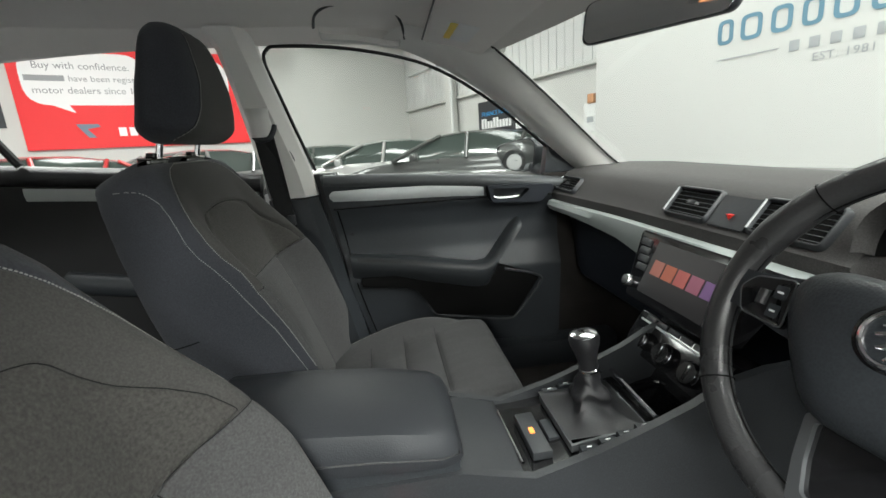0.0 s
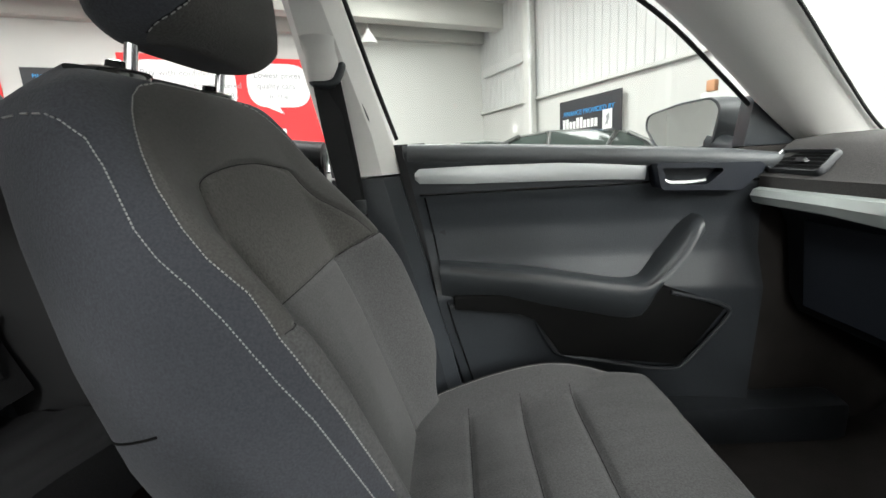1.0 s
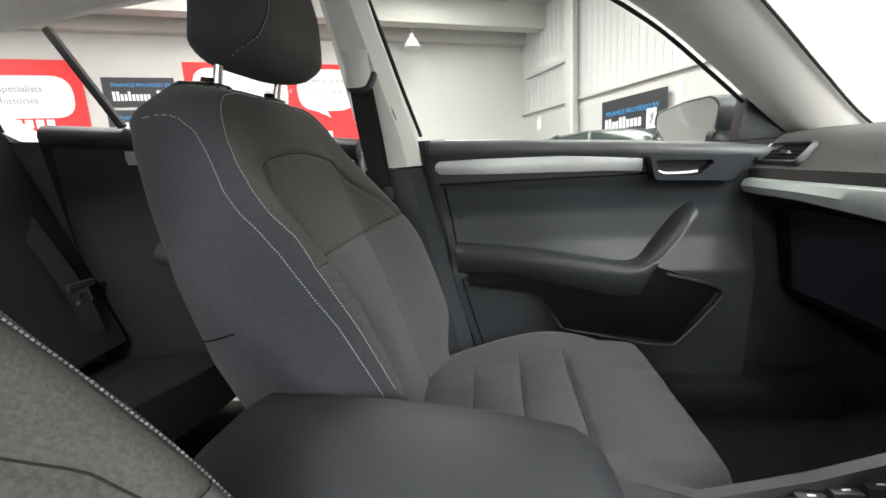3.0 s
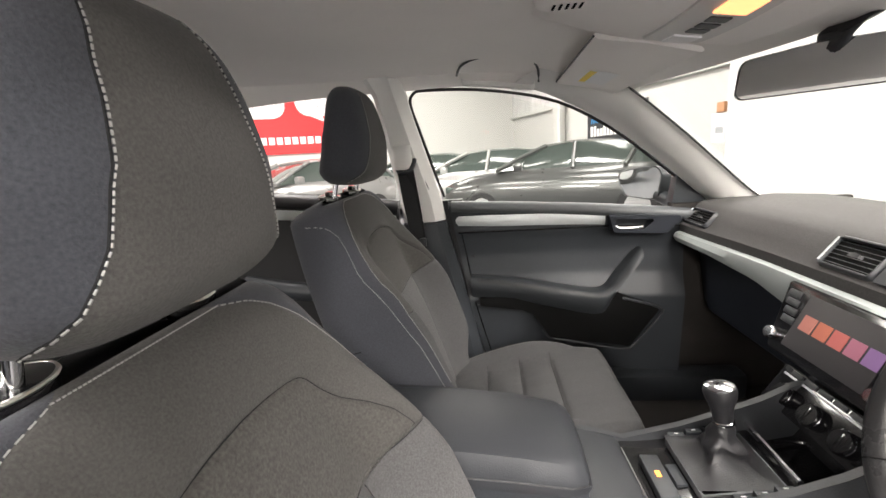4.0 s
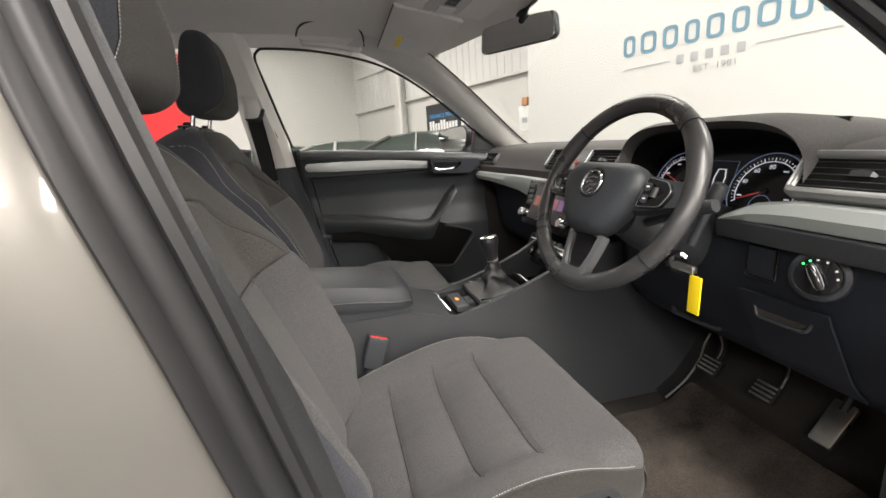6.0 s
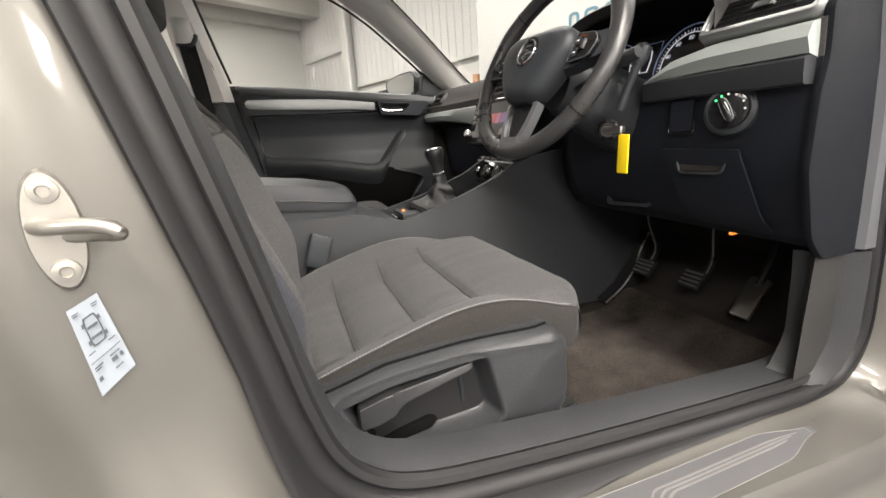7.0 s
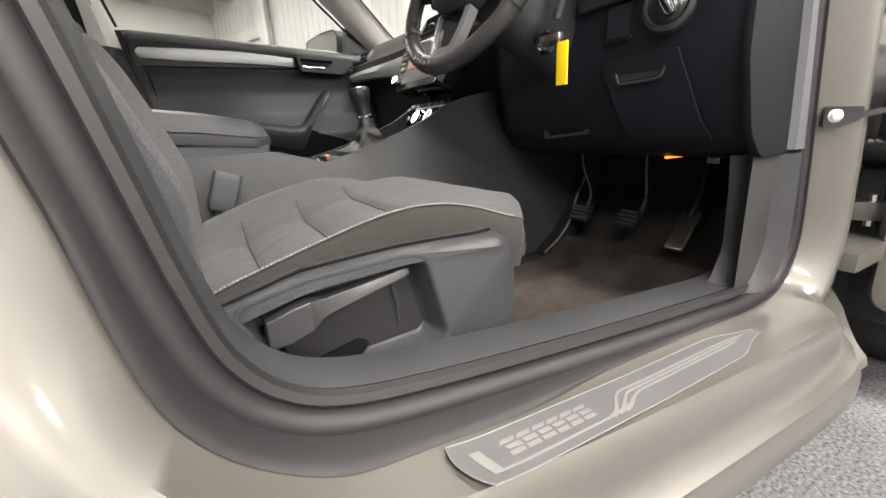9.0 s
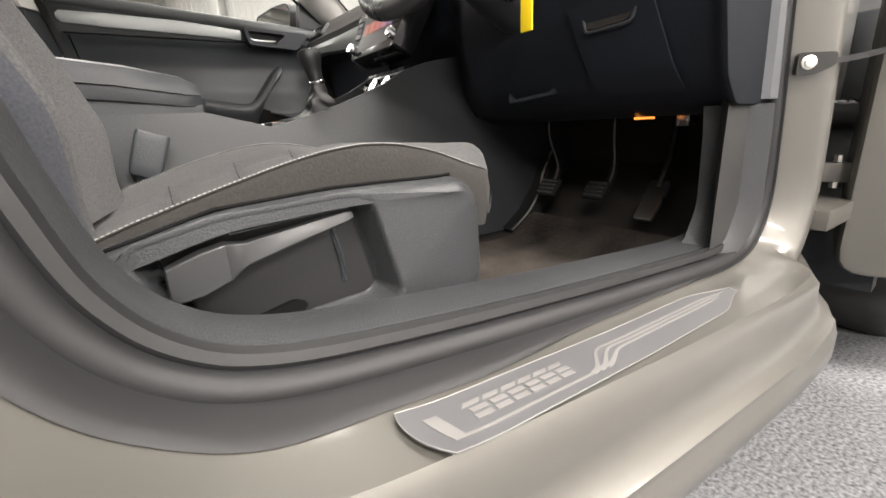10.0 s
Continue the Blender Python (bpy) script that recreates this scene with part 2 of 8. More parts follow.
def sheet(fn, nu, nv, thick=0.0):
    """A surface from fn(u, v), u and v from 0 to 1."""
    bm = loft([[fn(i / nu, j / nv) for j in range(nv + 1)] for i in range(nu + 1)], closed=False, caps=False)
    if thick:
        bmesh.ops.recalc_face_normals(bm, faces=bm.faces[:])
        bmesh.ops.solidify(bm, geom=bm.faces[:], thickness=thick)
    return bm


def curve(pts, n, loop=False):
    """A smooth line of n points through the given ones."""
    p = [Vector(q) for q in pts]
    k, out = len(p), []
    segs = k if loop else k - 1
    for i in range(n):
        u = i / (n if loop else n - 1) * segs
        s = min(int(u), segs - 1)
        f = u - s
        get = (lambda j: p[j % k]) if loop else (lambda j: p[max(0, min(k - 1, j))])
        a, b, c, d = get(s - 1), get(s), get(s + 1), get(s + 2)
        out.append(0.5 * (2 * b + (c - a) * f + (2 * a - 5 * b + 4 * c - d) * f * f + (3 * b - a - 3 * c + d) * f ** 3))
    return out


def tube(pts, r, sides=10, loop=False, up=(0, 0, 1), flat=1.0):
    """A round or oval bar along a line. r: a number or one for each point; flat: its height over its width."""
    rings, n = [], len(pts)
    for i, p in enumerate(pts):
        a = pts[i - 1] if i or loop else pts[0]
        b = pts[(i + 1) % n] if i < n - 1 or loop else pts[-1]
        t = (Vector(b) - Vector(a)).normalized()
        s = t.cross(Vector(up))
        s = s.normalized() if s.length > 1e-4 else Vector((1, 0, 0))
        w = s.cross(t)
        q = r[i] if isinstance(r, (list, tuple)) else r
        rings.append([Vector(p) + q * (math.cos(k * 2 * math.pi / sides) * s + flat * math.sin(k * 2 * math.pi / sides) * w) for k in range(sides)])
    return loft(rings, loop=loop)


def disc(centre, normal, profile, sides=32):
    """A turned form: profile holds (radius, distance along the normal)."""
    n = Vector(normal).normalized()
    s = n.cross(Vector((0, 0, 1)) if abs(n.z) < 0.9 else Vector((1, 0, 0))).normalized()
    w = n.cross(s)
    c = Vector(centre)
    return loft([[c + n * d + max(r, 1e-4) * (math.cos(k * 2 * math.pi / sides) * s + math.sin(k * 2 * math.pi / sides) * w) for k in range(sides)] for r, d in profile])


def joined(*bms):
    out = bmesh.new()
    for b in bms:
        me = bpy.data.meshes.new("piece")
        b.to_mesh(me)
        b.free()
        out.from_mesh(me)
        bpy.data.meshes.remove(me)
    return out


def frame_panel(outer, inner, axis, y0, y1, y_floor=None):
    """A plate with a hole: outer and inner loops of equal count across an axis, drawn from y0 to y1; with y_floor the hole gets walls and a floor."""
    bm = bmesh.new()
    put = {"x": lambda p, d: (d, p[0], p[1]), "y": lambda p, d: (p[0], d, p[1]), "z": lambda p, d: (p[0], p[1], d)}[axis]
    rows = [[bm.verts.new(put(p, y1)) for p in outer], [bm.verts.new(put(p, y0)) for p in outer], [bm.verts.new(put(p, y0)) for p in inner], [bm.verts.new(put(p, y1 if y_floor is None else y_floor)) for p in inner]]
    n = len(outer)
    for a, b in ((0, 1), (1, 2), (2, 3)) + (((3, 0),) if y_floor is None else ()):
        for i in range(n):
            j = (i + 1) % n
            bm.faces.new((rows[a][i], rows[a][j], rows[b][j], rows[b][i]))
    if y_floor is not None:
        bm.faces.new(rows[3]), bm.faces.new(rows[0][::-1])
    bmesh.ops.recalc_face_normals(bm, faces=bm.faces[:])
    return bm


def rounded(pts, r, n=4):
    """A polygon in two axes with its corners rounded."""
    out, k = [], len(pts)
    for i in range(k):
        a, b, c = Vector(pts[i - 1]), Vector(pts[i]), Vector(pts[(i + 1) % k])
        d1, d2 = (a - b), (c - b)
        q = min(r, d1.length * 0.45, d2.length * 0.45)
        p1, p2 = b + d1.normalized() * q, b + d2.normalized() * q
        for j in range(n + 1):
            f = j / n
            out.append(tuple((1 - f) ** 2 * p1 + 2 * f * (1 - f) * b + f * f * p2))
    return out


def smooth(a, b, x):
    f = max(0.0, min(1.0, (x - a) / (b - a)))
    return f * f * (3 - 2 * f)


def along(table, x):
    return float(np.interp(x, [r[0] for r in table], [r[1] for r in table]))


def gentle(table, x, w=0.03):
    """The table's value, its corners eased over a width w."""
    return sum(k * along(table, x + d * w) for d, k in ((-1, 0.1), (-0.6, 0.2), (0, 0.4), (0.6, 0.2), (1, 0.1)))


def text_mesh(body, size, m, depth=0.002, spacing=1.0):
    cu = bpy.data.curves.new("text", "FONT")
    cu.body, cu.size, cu.extrude, cu.space_character, cu.resolution_u = body, size, depth, spacing, 3
    ob = bpy.data.objects.new("text", cu)
    scene.collection.objects.link(ob)
    me = bpy.data.meshes.new_from_object(ob.evaluated_get(bpy.context.evaluated_depsgraph_get()))
    bpy.data.objects.remove(ob)
    bm = bmesh.new()
    bm.from_mesh(me)
    bpy.data.meshes.remove(me)
    bmesh.ops.transform(bm, matrix=m, verts=bm.verts[:])
    return bm


# ---- car body: driver's side opening ----
SEAL = [(-0.33, -0.665, 1.24), (-0.298, -0.71, 1.13), (-0.262, -0.742, 1.01), (-0.228, -0.748, 0.885), (-0.204, -0.75, 0.785), (-0.180, -0.75, 0.681), (-0.163, -0.75, 0.60), (-0.148, -0.75, 0.53),
        (-0.128, -0.75, 0.468), (-0.092, -0.75, 0.422), (-0.035, -0.75, 0.393), (0.07, -0.75, 0.376), (0.28, -0.75, 0.356), (0.50, -0.75, 0.340), (0.62, -0.75, 0.335), (0.70, -0.75, 0.352), (0.735, -0.75, 0.415),
        (0.728, -0.75, 0.52), (0.705, -0.75, 0.66), (0.672, -0.75, 0.84), (0.635, -0.745, 0.96), (0.53, -0.715, 1.07), (0.36, -0.66, 1.20), (0.16, -0.60, 1.315), (-0.06, -0.575, 1.365), (-0.26, -0.585, 1.355)]
seal_line = curve(SEAL, 180, loop=True)
B_PROFILE = [(0, 0), (0.012, -0.018), (0.03, -0.030), (0.055, -0.043), (0.078, -0.049), (0.092, -0.054), (0.104, -0.069), (0.116, -0.084), (0.122, -0.091), (0.128, -0.095), (0.135, -0.094), (0.142, -0.090), (0.155, -0.07), (0.16, -0.02)]
S_PROFILE = [(0, 0), (0.008, -0.024), (0.012, -0.036), (0.015, -0.097), (0.034, -0.108), (0.062, -0.106), (0.080, -0.110), (0.092, -0.120), (0.098, -0.128), (0.108, -0.127), (0.118, -0.134), (0.145, -0.133), (0.175, -0.11), (0.19, -0.02)]
A_PROFILE = [(0, 0), (0.006, -0.012), (0.014, -0.022), (0.022, -0.031), (0.030, -0.040), (0.038, -0.048), (0.045, -0.0535), (0.051, -0.0565), (0.057, -0.0575), (0.065, -0.0565), (0.075, -0.053), (0.09, -0.047), (0.11, -0.04), (0.13, -0.03)]
car_body = thing("car_body", (0.2, 0, 0), "champagne-beige metallic car body standing on showroom carpet", "car body")


def opening_ring(i):
    n = len(seal_line)
    p = seal_line[i]
    t = seal_line[(i + 1) % n] - seal_line[i - 1]
    d = Vector((-t.z, 0, t.x)).normalized()
    mid = Vector((0.22, 0, 0.8))
    if d.dot(p - mid) < 0:
        d = -d
    front = smooth(0.1, 0.5, p.x)
    low = smooth(0.62, 0.36, p.z) * (1 - front) + smooth(0.70, 0.985, -d.z) * front
    high = smooth(0.98, 1.12, p.z)
    ring = []
    for k in range(len(B_PROFILE)):
        side = [B_PROFILE[k][c] * (1 - front) + A_PROFILE[k][c] * front for c in (0, 1)]
        o, y = [side[c] * (1 - low) + S_PROFILE[k][c] * low for c in (0, 1)]
        ring.append(p + d * o * (1 - 0.6 * high) + Vector((0, y * (1 - 0.5 * high), 0)))
    return ring


part("side_panel", loft([opening_ring(i) for i in range(180)], closed=False, caps=False, loop=True), M["paint"], car_body, "beige metallic sill, pillar and roof rail round the door opening", 50)
SILL_REAR = [(-0.765, 0.325), (-0.842, 0.319), (-0.854, 0.300), (-0.852, 0.273), (-0.856, 0.255), (-0.866, 0.243), (-0.874, 0.237), (-0.873, 0.227), (-0.880, 0.217), (-0.879, 0.19), (-0.856, 0.16), (-0.77, 0.145)]
SILL_FRONT = [(-0.755, 0.31), (-0.775, 0.285), (-0.790, 0.262), (-0.798, 0.243), (-0.805, 0.228), (-0.812, 0.214), (-0.819, 0.202), (-0.826, 0.192), (-0.838, 0.178), (-0.842, 0.162), (-0.830, 0.15), (-0.77, 0.145)]


def sill_front_ring(x):
    f = smooth(0.56, 0.86, x)
    return [(x, a[0] * (1 - f) + b[0] * f, a[1] * (1 - f) + b[1] * f) for a, b in zip(SILL_REAR, SILL_FRONT)]


part("sill_front", loft([sill_front_ring(x) for x in np.linspace(0.56, 0.915, 18)]), M["paint"], car_body, "beige metallic sill running under the hinge pillar", 50)
door_seal = thing("door_seal", (0.2, -0.75, 0.33), "black rubber weather seal lining the driver's door opening", "door seal")
part("outer_bead", tube(seal_line, 0.0135, 10, loop=True, up=(0, 1, 0)), M["rubber"], door_seal)


def flange_width(p):
    low = smooth(0.62, 0.42, p.z)
    return 0.010 + low * (0.020 * smooth(0.55, 0.05, p.x) + 0.012 * smooth(0.05, -0.1, p.x) + 0.010 * smooth(0.30, 0.10, p.x) * smooth(-0.10, -0.03, p.x)) + 0.016 * (1 - low) * smooth(0.1, -0.1, p.x)


def flange_ring(i):
    ring = opening_ring(i)
    w, out = flange_width(seal_line[i]), []
    total = 0.0
    for k in range(len(ring)):
        if k:
            step = (ring[k] - ring[k - 1]).length
            if total + step >= w:
                f = (w - total) / step
                out.append(ring[k - 1].lerp(ring[k], f))
                break
            total += step
        out.append(ring[k])
    a, b = out[0], out[-1]
    lift = Vector((0, -0.006, 0))
    return [a + lift * 0.6, a.lerp(b, 0.12) + lift * 1.25, a.lerp(b, 0.32) + lift * 1.75, a.lerp(b, 0.55) + lift * 1.95, a.lerp(b, 0.78) + lift * 1.6, a.lerp(b, 0.93) + lift * 0.9, b - lift * 0.6]


def inset(p, i, d, y):
    t = seal_line[(i + 1) % 180] - seal_line[i - 1]
    o = Vector((-t.z, 0, t.x)).normalized()
    if o.dot(p - Vector((0.22, 0, 0.8))) > 0:
        o = -o
    return p + o * d + Vector((0, y, 0))


part("flange", loft([flange_ring(i) for i in range(180)], closed=False, caps=False, loop=True), M["rubber"], door_seal, "wide black rubber flange", 60)
part("inner_bead", tube([inset(p, i, 0.016, 0.012) for i, p in enumerate(seal_line)], 0.010, 8, loop=True, up=(0, 1, 0)), M["rubber"], door_seal)
def lip(p):
    return 0.024 + 0.045 * smooth(0.95, 0.75, p.z)


part("trim_lip", loft([[inset(p, i, 0.020, 0.016), inset(p, i, 0.024, 0.022), inset(p, i, 0.028, lip(p)), inset(p, i, 0.018, lip(p) + 0.004), inset(p, i, 0.0, 0.026)] for i, p in enumerate(seal_line)], loop=True), M["sill_grey"], door_seal, "dark grey plastic pillar lining")


def sill_z(x):
    return along([(q[0], q[2]) for q in SEAL[10:16]], x)


plate = thing("sill_plate", (0.25, -0.81, 0.35), "brushed metal scuff plate on the door sill", "sill plate")


def plate_point(u, v):
    x = 0.024 + 0.53 * u
    y0, y1 = -0.801 + 0.025 * u, -0.853 + 0.029 * u
    taper = smooth(0.80, 1.0, u)
    start = 0.030 * (v - 0.5) ** 2 * (1 - smooth(0.0, 0.06, u))
    return Vector((x + 0.014 * v * (1 - u) + start, (y0 * (1 - v) + y1 * v) * (1 - taper) + (-0.806 + 0.010 * (1 - v)) * taper, sill_z(x) - 0.0108 - 0.0022 * v))


part("backing", sheet(plate_point, 40, 6, 0.0012), M["plate"], plate)
part("rim", tube([plate_point(0, v) for v in np.linspace(1, 0, 8)] + [plate_point(u, 0) for u in np.linspace(0.02, 0.98, 40)] + [plate_point(u, 1) for u in np.linspace(0.98, 0.02, 40)], 0.0005, 5, loop=True), M["plate_light"], plate, "bright worn edge")


def inlay(name, fn, nu, nv):
    part(name, sheet(lambda u, v: fn(u, v) + Vector((0, 0, 0.0008)), nu, nv, 0.0005), M["plate_light"], plate, "pale inlay")


for u0, w in ((0.090, 0.030), (0.127, 0.029), (0.163, 0.029), (0.199, 0.027), (0.233, 0.029), (0.269, 0.029)):
    inlay("letter_bar", lambda u, v: plate_point(u0 + w * u + 0.010 * (1 - v), 0.26 + 0.09 * v), 2, 1)
    inlay("letter_bar", lambda u, v: plate_point(u0 + w * u + 0.006, 0.40 + 0.09 * v), 2, 1)
    inlay("letter_bar", lambda u, v: plate_point(u0 + w * u + 0.002 * (1 - v), 0.54 + 0.09 * v), 2, 1)
for k in range(3):
    rise = lambda u: smooth(0.0, 0.045 + 0.05, u * (0.62 - 0.05 * k))
    inlay("stripe", lambda u, v: plate_point(0.318 + 0.020 * k + (0.62 - 0.05 * k) * u, 0.76 - 0.46 * rise(u) + 0.10 * k * rise(u) + (0.10 - 0.05 * rise(u)) * v), 40, 1)
inlay("edge_line", lambda u, v: plate_point(0.035 + 0.285 * u, 0.78 + 0.05 * v), 10, 1)
inlay("end_line", lambda u, v: plate_point(0.030 + 0.022 * u, 0.30 + 0.53 * v), 2, 4)

# inner sill trim, floor
solo("sill_trim", loft([[(x, -0.744, sill_z(x) + 0.001), (x, -0.728, sill_z(x) + 0.006), (x, -0.706, sill_z(x) + 0.004), (x, -0.694, sill_z(x) - 0.006), (x, -0.686, sill_z(x) - 0.09), (x, -0.74, sill_z(x) - 0.10)] for x in np.linspace(-0.14, 0.72, 24)]), M["sill_grey"], "dark grey plastic sill trim inside the door opening", "trim", kind="structure")
floor_profile = [(-1.9, 0.24), (-1.2, 0.24), (-1.15, 0.26), (0.72, 0.262), (0.86, 0.29), (1.02, 0.46), (1.05, 0.72), (1.10, 0.72), (1.10, 0.18), (-1.9, 0.18)]
solo("car_floor", prism(floor_profile, "y", -0.74, 0.76, 0.01), M["carpet"], "black carpet lining the car's floor and footwells", "car floor", kind="structure")
solo("floor_mat", sheet(lambda u, v: Vector((0.25 + 0.52 * u, -0.66 + 0.44 * v, 0.268 + 0.05 * smooth(0.8, 1, u) + 0.004 * noise.noise((9 * u, 9 * v, 0)))), 24, 20, 0.008), M["mat"], "dusty dark brown carpet mat in the driver's footwell", "floor mat")
solo("kick_panel", loft([[(0.60, -0.742, z), (0.615 + 0.1 * (0.6 - z), -0.728, z), (0.65 + 0.1 * (0.6 - z), -0.708, z), (0.74, -0.685, z), (0.95, -0.66, z), (1.05, -0.66, z), (1.05, -0.745, z)] for z in (0.26, 0.4, 0.6, 0.8, 0.92)]), M["scuffed"], "dark plastic kick panel beside the pedals", "trim", kind="structure")



def front_seal_x(z):
    return along([(0.335, 0.62), (0.352, 0.70), (0.415, 0.735), (0.52, 0.728), (0.66, 0.705), (0.84, 0.672), (0.96, 0.635)], z)


solo("front_pillar_trim", loft([[(front_seal_x(z) - 0.006, -0.752, z), (front_seal_x(z) - 0.014, -0.762, z), (front_seal_x(z) - 0.030 - w, -0.761, z), (front_seal_x(z) - 0.036 - w, -0.752, z)] for z, w in ((0.572, 0.010), (0.62, 0.006), (0.72, 0.0), (0.84, -0.004), (0.93, -0.006))]), M["pale_trim"], "smooth pale grey trim beside the door seal", "trim", kind="structure", sharp=30)
solo("lower_pillar_trim", loft([[(front_seal_x(z) - 0.006, -0.752, z), (front_seal_x(z) - 0.016, -0.760, z), (front_seal_x(z) - 0.045, -0.752, z), (front_seal_x(z) - 0.085, -0.725, z), (front_seal_x(z) - 0.10, -0.70, z), (front_seal_x(z) - 0.05, -0.70, z)] for z in np.linspace(0.345, 0.566, 12)]), M["sill_grey"], "dark grey plastic pillar lining above the sill", "trim", kind="structure", sharp=40)

# striker, label and bolts on the pillar
striker = thing("door_striker", (-0.255, -0.80, 0.75), "polished steel door striker bolted to the pillar", "door striker")
sp = Vector((-0.252, -0.799, 0.732))
s_n = Vector((0.35, -1, 0.0)).normalized()
s_f = Vector((1, 0.35, 0)).normalized()
part("plate", loft([[sp + s_n * d + s_f * 0.013 * k * math.cos(a) + Vector((0, 0, 0.035 * k * math.sin(a))) for a in np.linspace(0, 2 * math.pi, 32, endpoint=False)] for k, d in ((1.05, -0.004), (1.05, 0.002), (0.98, 0.005), (0.2, 0.0055))]), M["plated"], striker, "oval steel plate")
part("loop", tube(curve([sp + Vector(q) for q in ((-0.010, 0.0, 0.004), (0.0, -0.014, 0.004), (0.020, -0.018, 0.004), (0.033, -0.021, 0.002), (0.037, -0.020, -0.002), (0.033, -0.012, -0.004), (0.02, -0.004, -0.004), (0.004, 0.0, -0.004))], 24), 0.0045, 10), M["plated"], striker, "worn steel loop")
for dz in (0.024, -0.024):
    part("bolt", disc(sp + s_n * 0.004 + Vector((0, 0, dz)), s_n, [(0.0075, 0), (0.007, 0.004), (0.0035, 0.0045), (0.003, 0.002), (0.0005, 0.002)], 18), M["plated"], striker, "steel bolt")
sticker = thing("tyre_label", (-0.20, -0.80, 0.66), "white printed label with a small car diagram on the pillar", "label")


def pillar_point(x, z):
    """A point on the outer face of the rear door pillar."""
    xs = along([(q[2], q[0]) for q in SEAL[7:1:-1]], z)
    d = (xs - x) * 0.97
    return Vector((x, -0.75 + along(B_PROFILE, d), z))


lq = [pillar_point(x, z) + Vector((0.0, -0.003, 0)) for x, z in ((-0.258, 0.682), (-0.242, 0.690), (-0.232, 0.637), (-0.252, 0.622))]
part("paper", sheet(lambda u, v: (lq[0].lerp(lq[1], u)).lerp(lq[3].lerp(lq[2], u), v), 6, 8, 0.0008), M["label_paper"], sticker)


def on_label(u, v):
    return (lq[0].lerp(lq[1], u)).lerp(lq[3].lerp(lq[2], u), v) + Vector((0.0006, -0.0016, 0))


for u, v, du, dv in ((0.10, 0.06, 0.20, 0.012), (0.10, 0.085, 0.14, 0.012), (0.70, 0.06, 0.20, 0.012), (0.70, 0.085, 0.14, 0.012), (0.10, 0.52, 0.20, 0.012), (0.70, 0.52, 0.20, 0.012), (0.06, 0.62, 0.88, 0.008), (0.10, 0.68, 0.24, 0.014), (0.10, 0.71, 0.18, 0.014), (0.10, 0.80, 0.10, 0.05), (0.56, 0.68, 0.28, 0.014), (0.56, 0.72, 0.16, 0.05), (0.80, 0.72, 0.08, 0.05), (0.56, 0.84, 0.22, 0.014),
                     (0.22, 0.20, 0.07, 0.05), (0.72, 0.20, 0.07, 0.05), (0.22, 0.40, 0.07, 0.05), (0.72, 0.40, 0.07, 0.05)):
    part("print", sheet(lambda a, b: on_label(u + du * a, v + dv * b), 1, 1, 0.0004), M["label_ink"], sticker, "grey print")
car_shape = [on_label(u, v) for u, v in rounded([(0.34, 0.16), (0.66, 0.16), (0.70, 0.22), (0.70, 0.42), (0.66, 0.48), (0.34, 0.48), (0.30, 0.42), (0.30, 0.22)], 0.03)]
part("print", tube(car_shape, 0.0005, 4, loop=True), M["label_ink"], sticker, "grey outline of a car")
for v in (0.26, 0.38):
    part("print", sheet(lambda a, b: on_label(0.34 + 0.32 * a, v + 0.03 * b), 1, 1, 0.0004), M["label_ink"], sticker, "grey print")

# ---- seats ----


def seat_width(t):
    return along([(0, 0.225), (0.2, 0.25), (0.45, 0.265), (0.62, 0.258), (0.8, 0.24), (0.92, 0.222), (0.97, 0.205), (1, 0.175)], t)


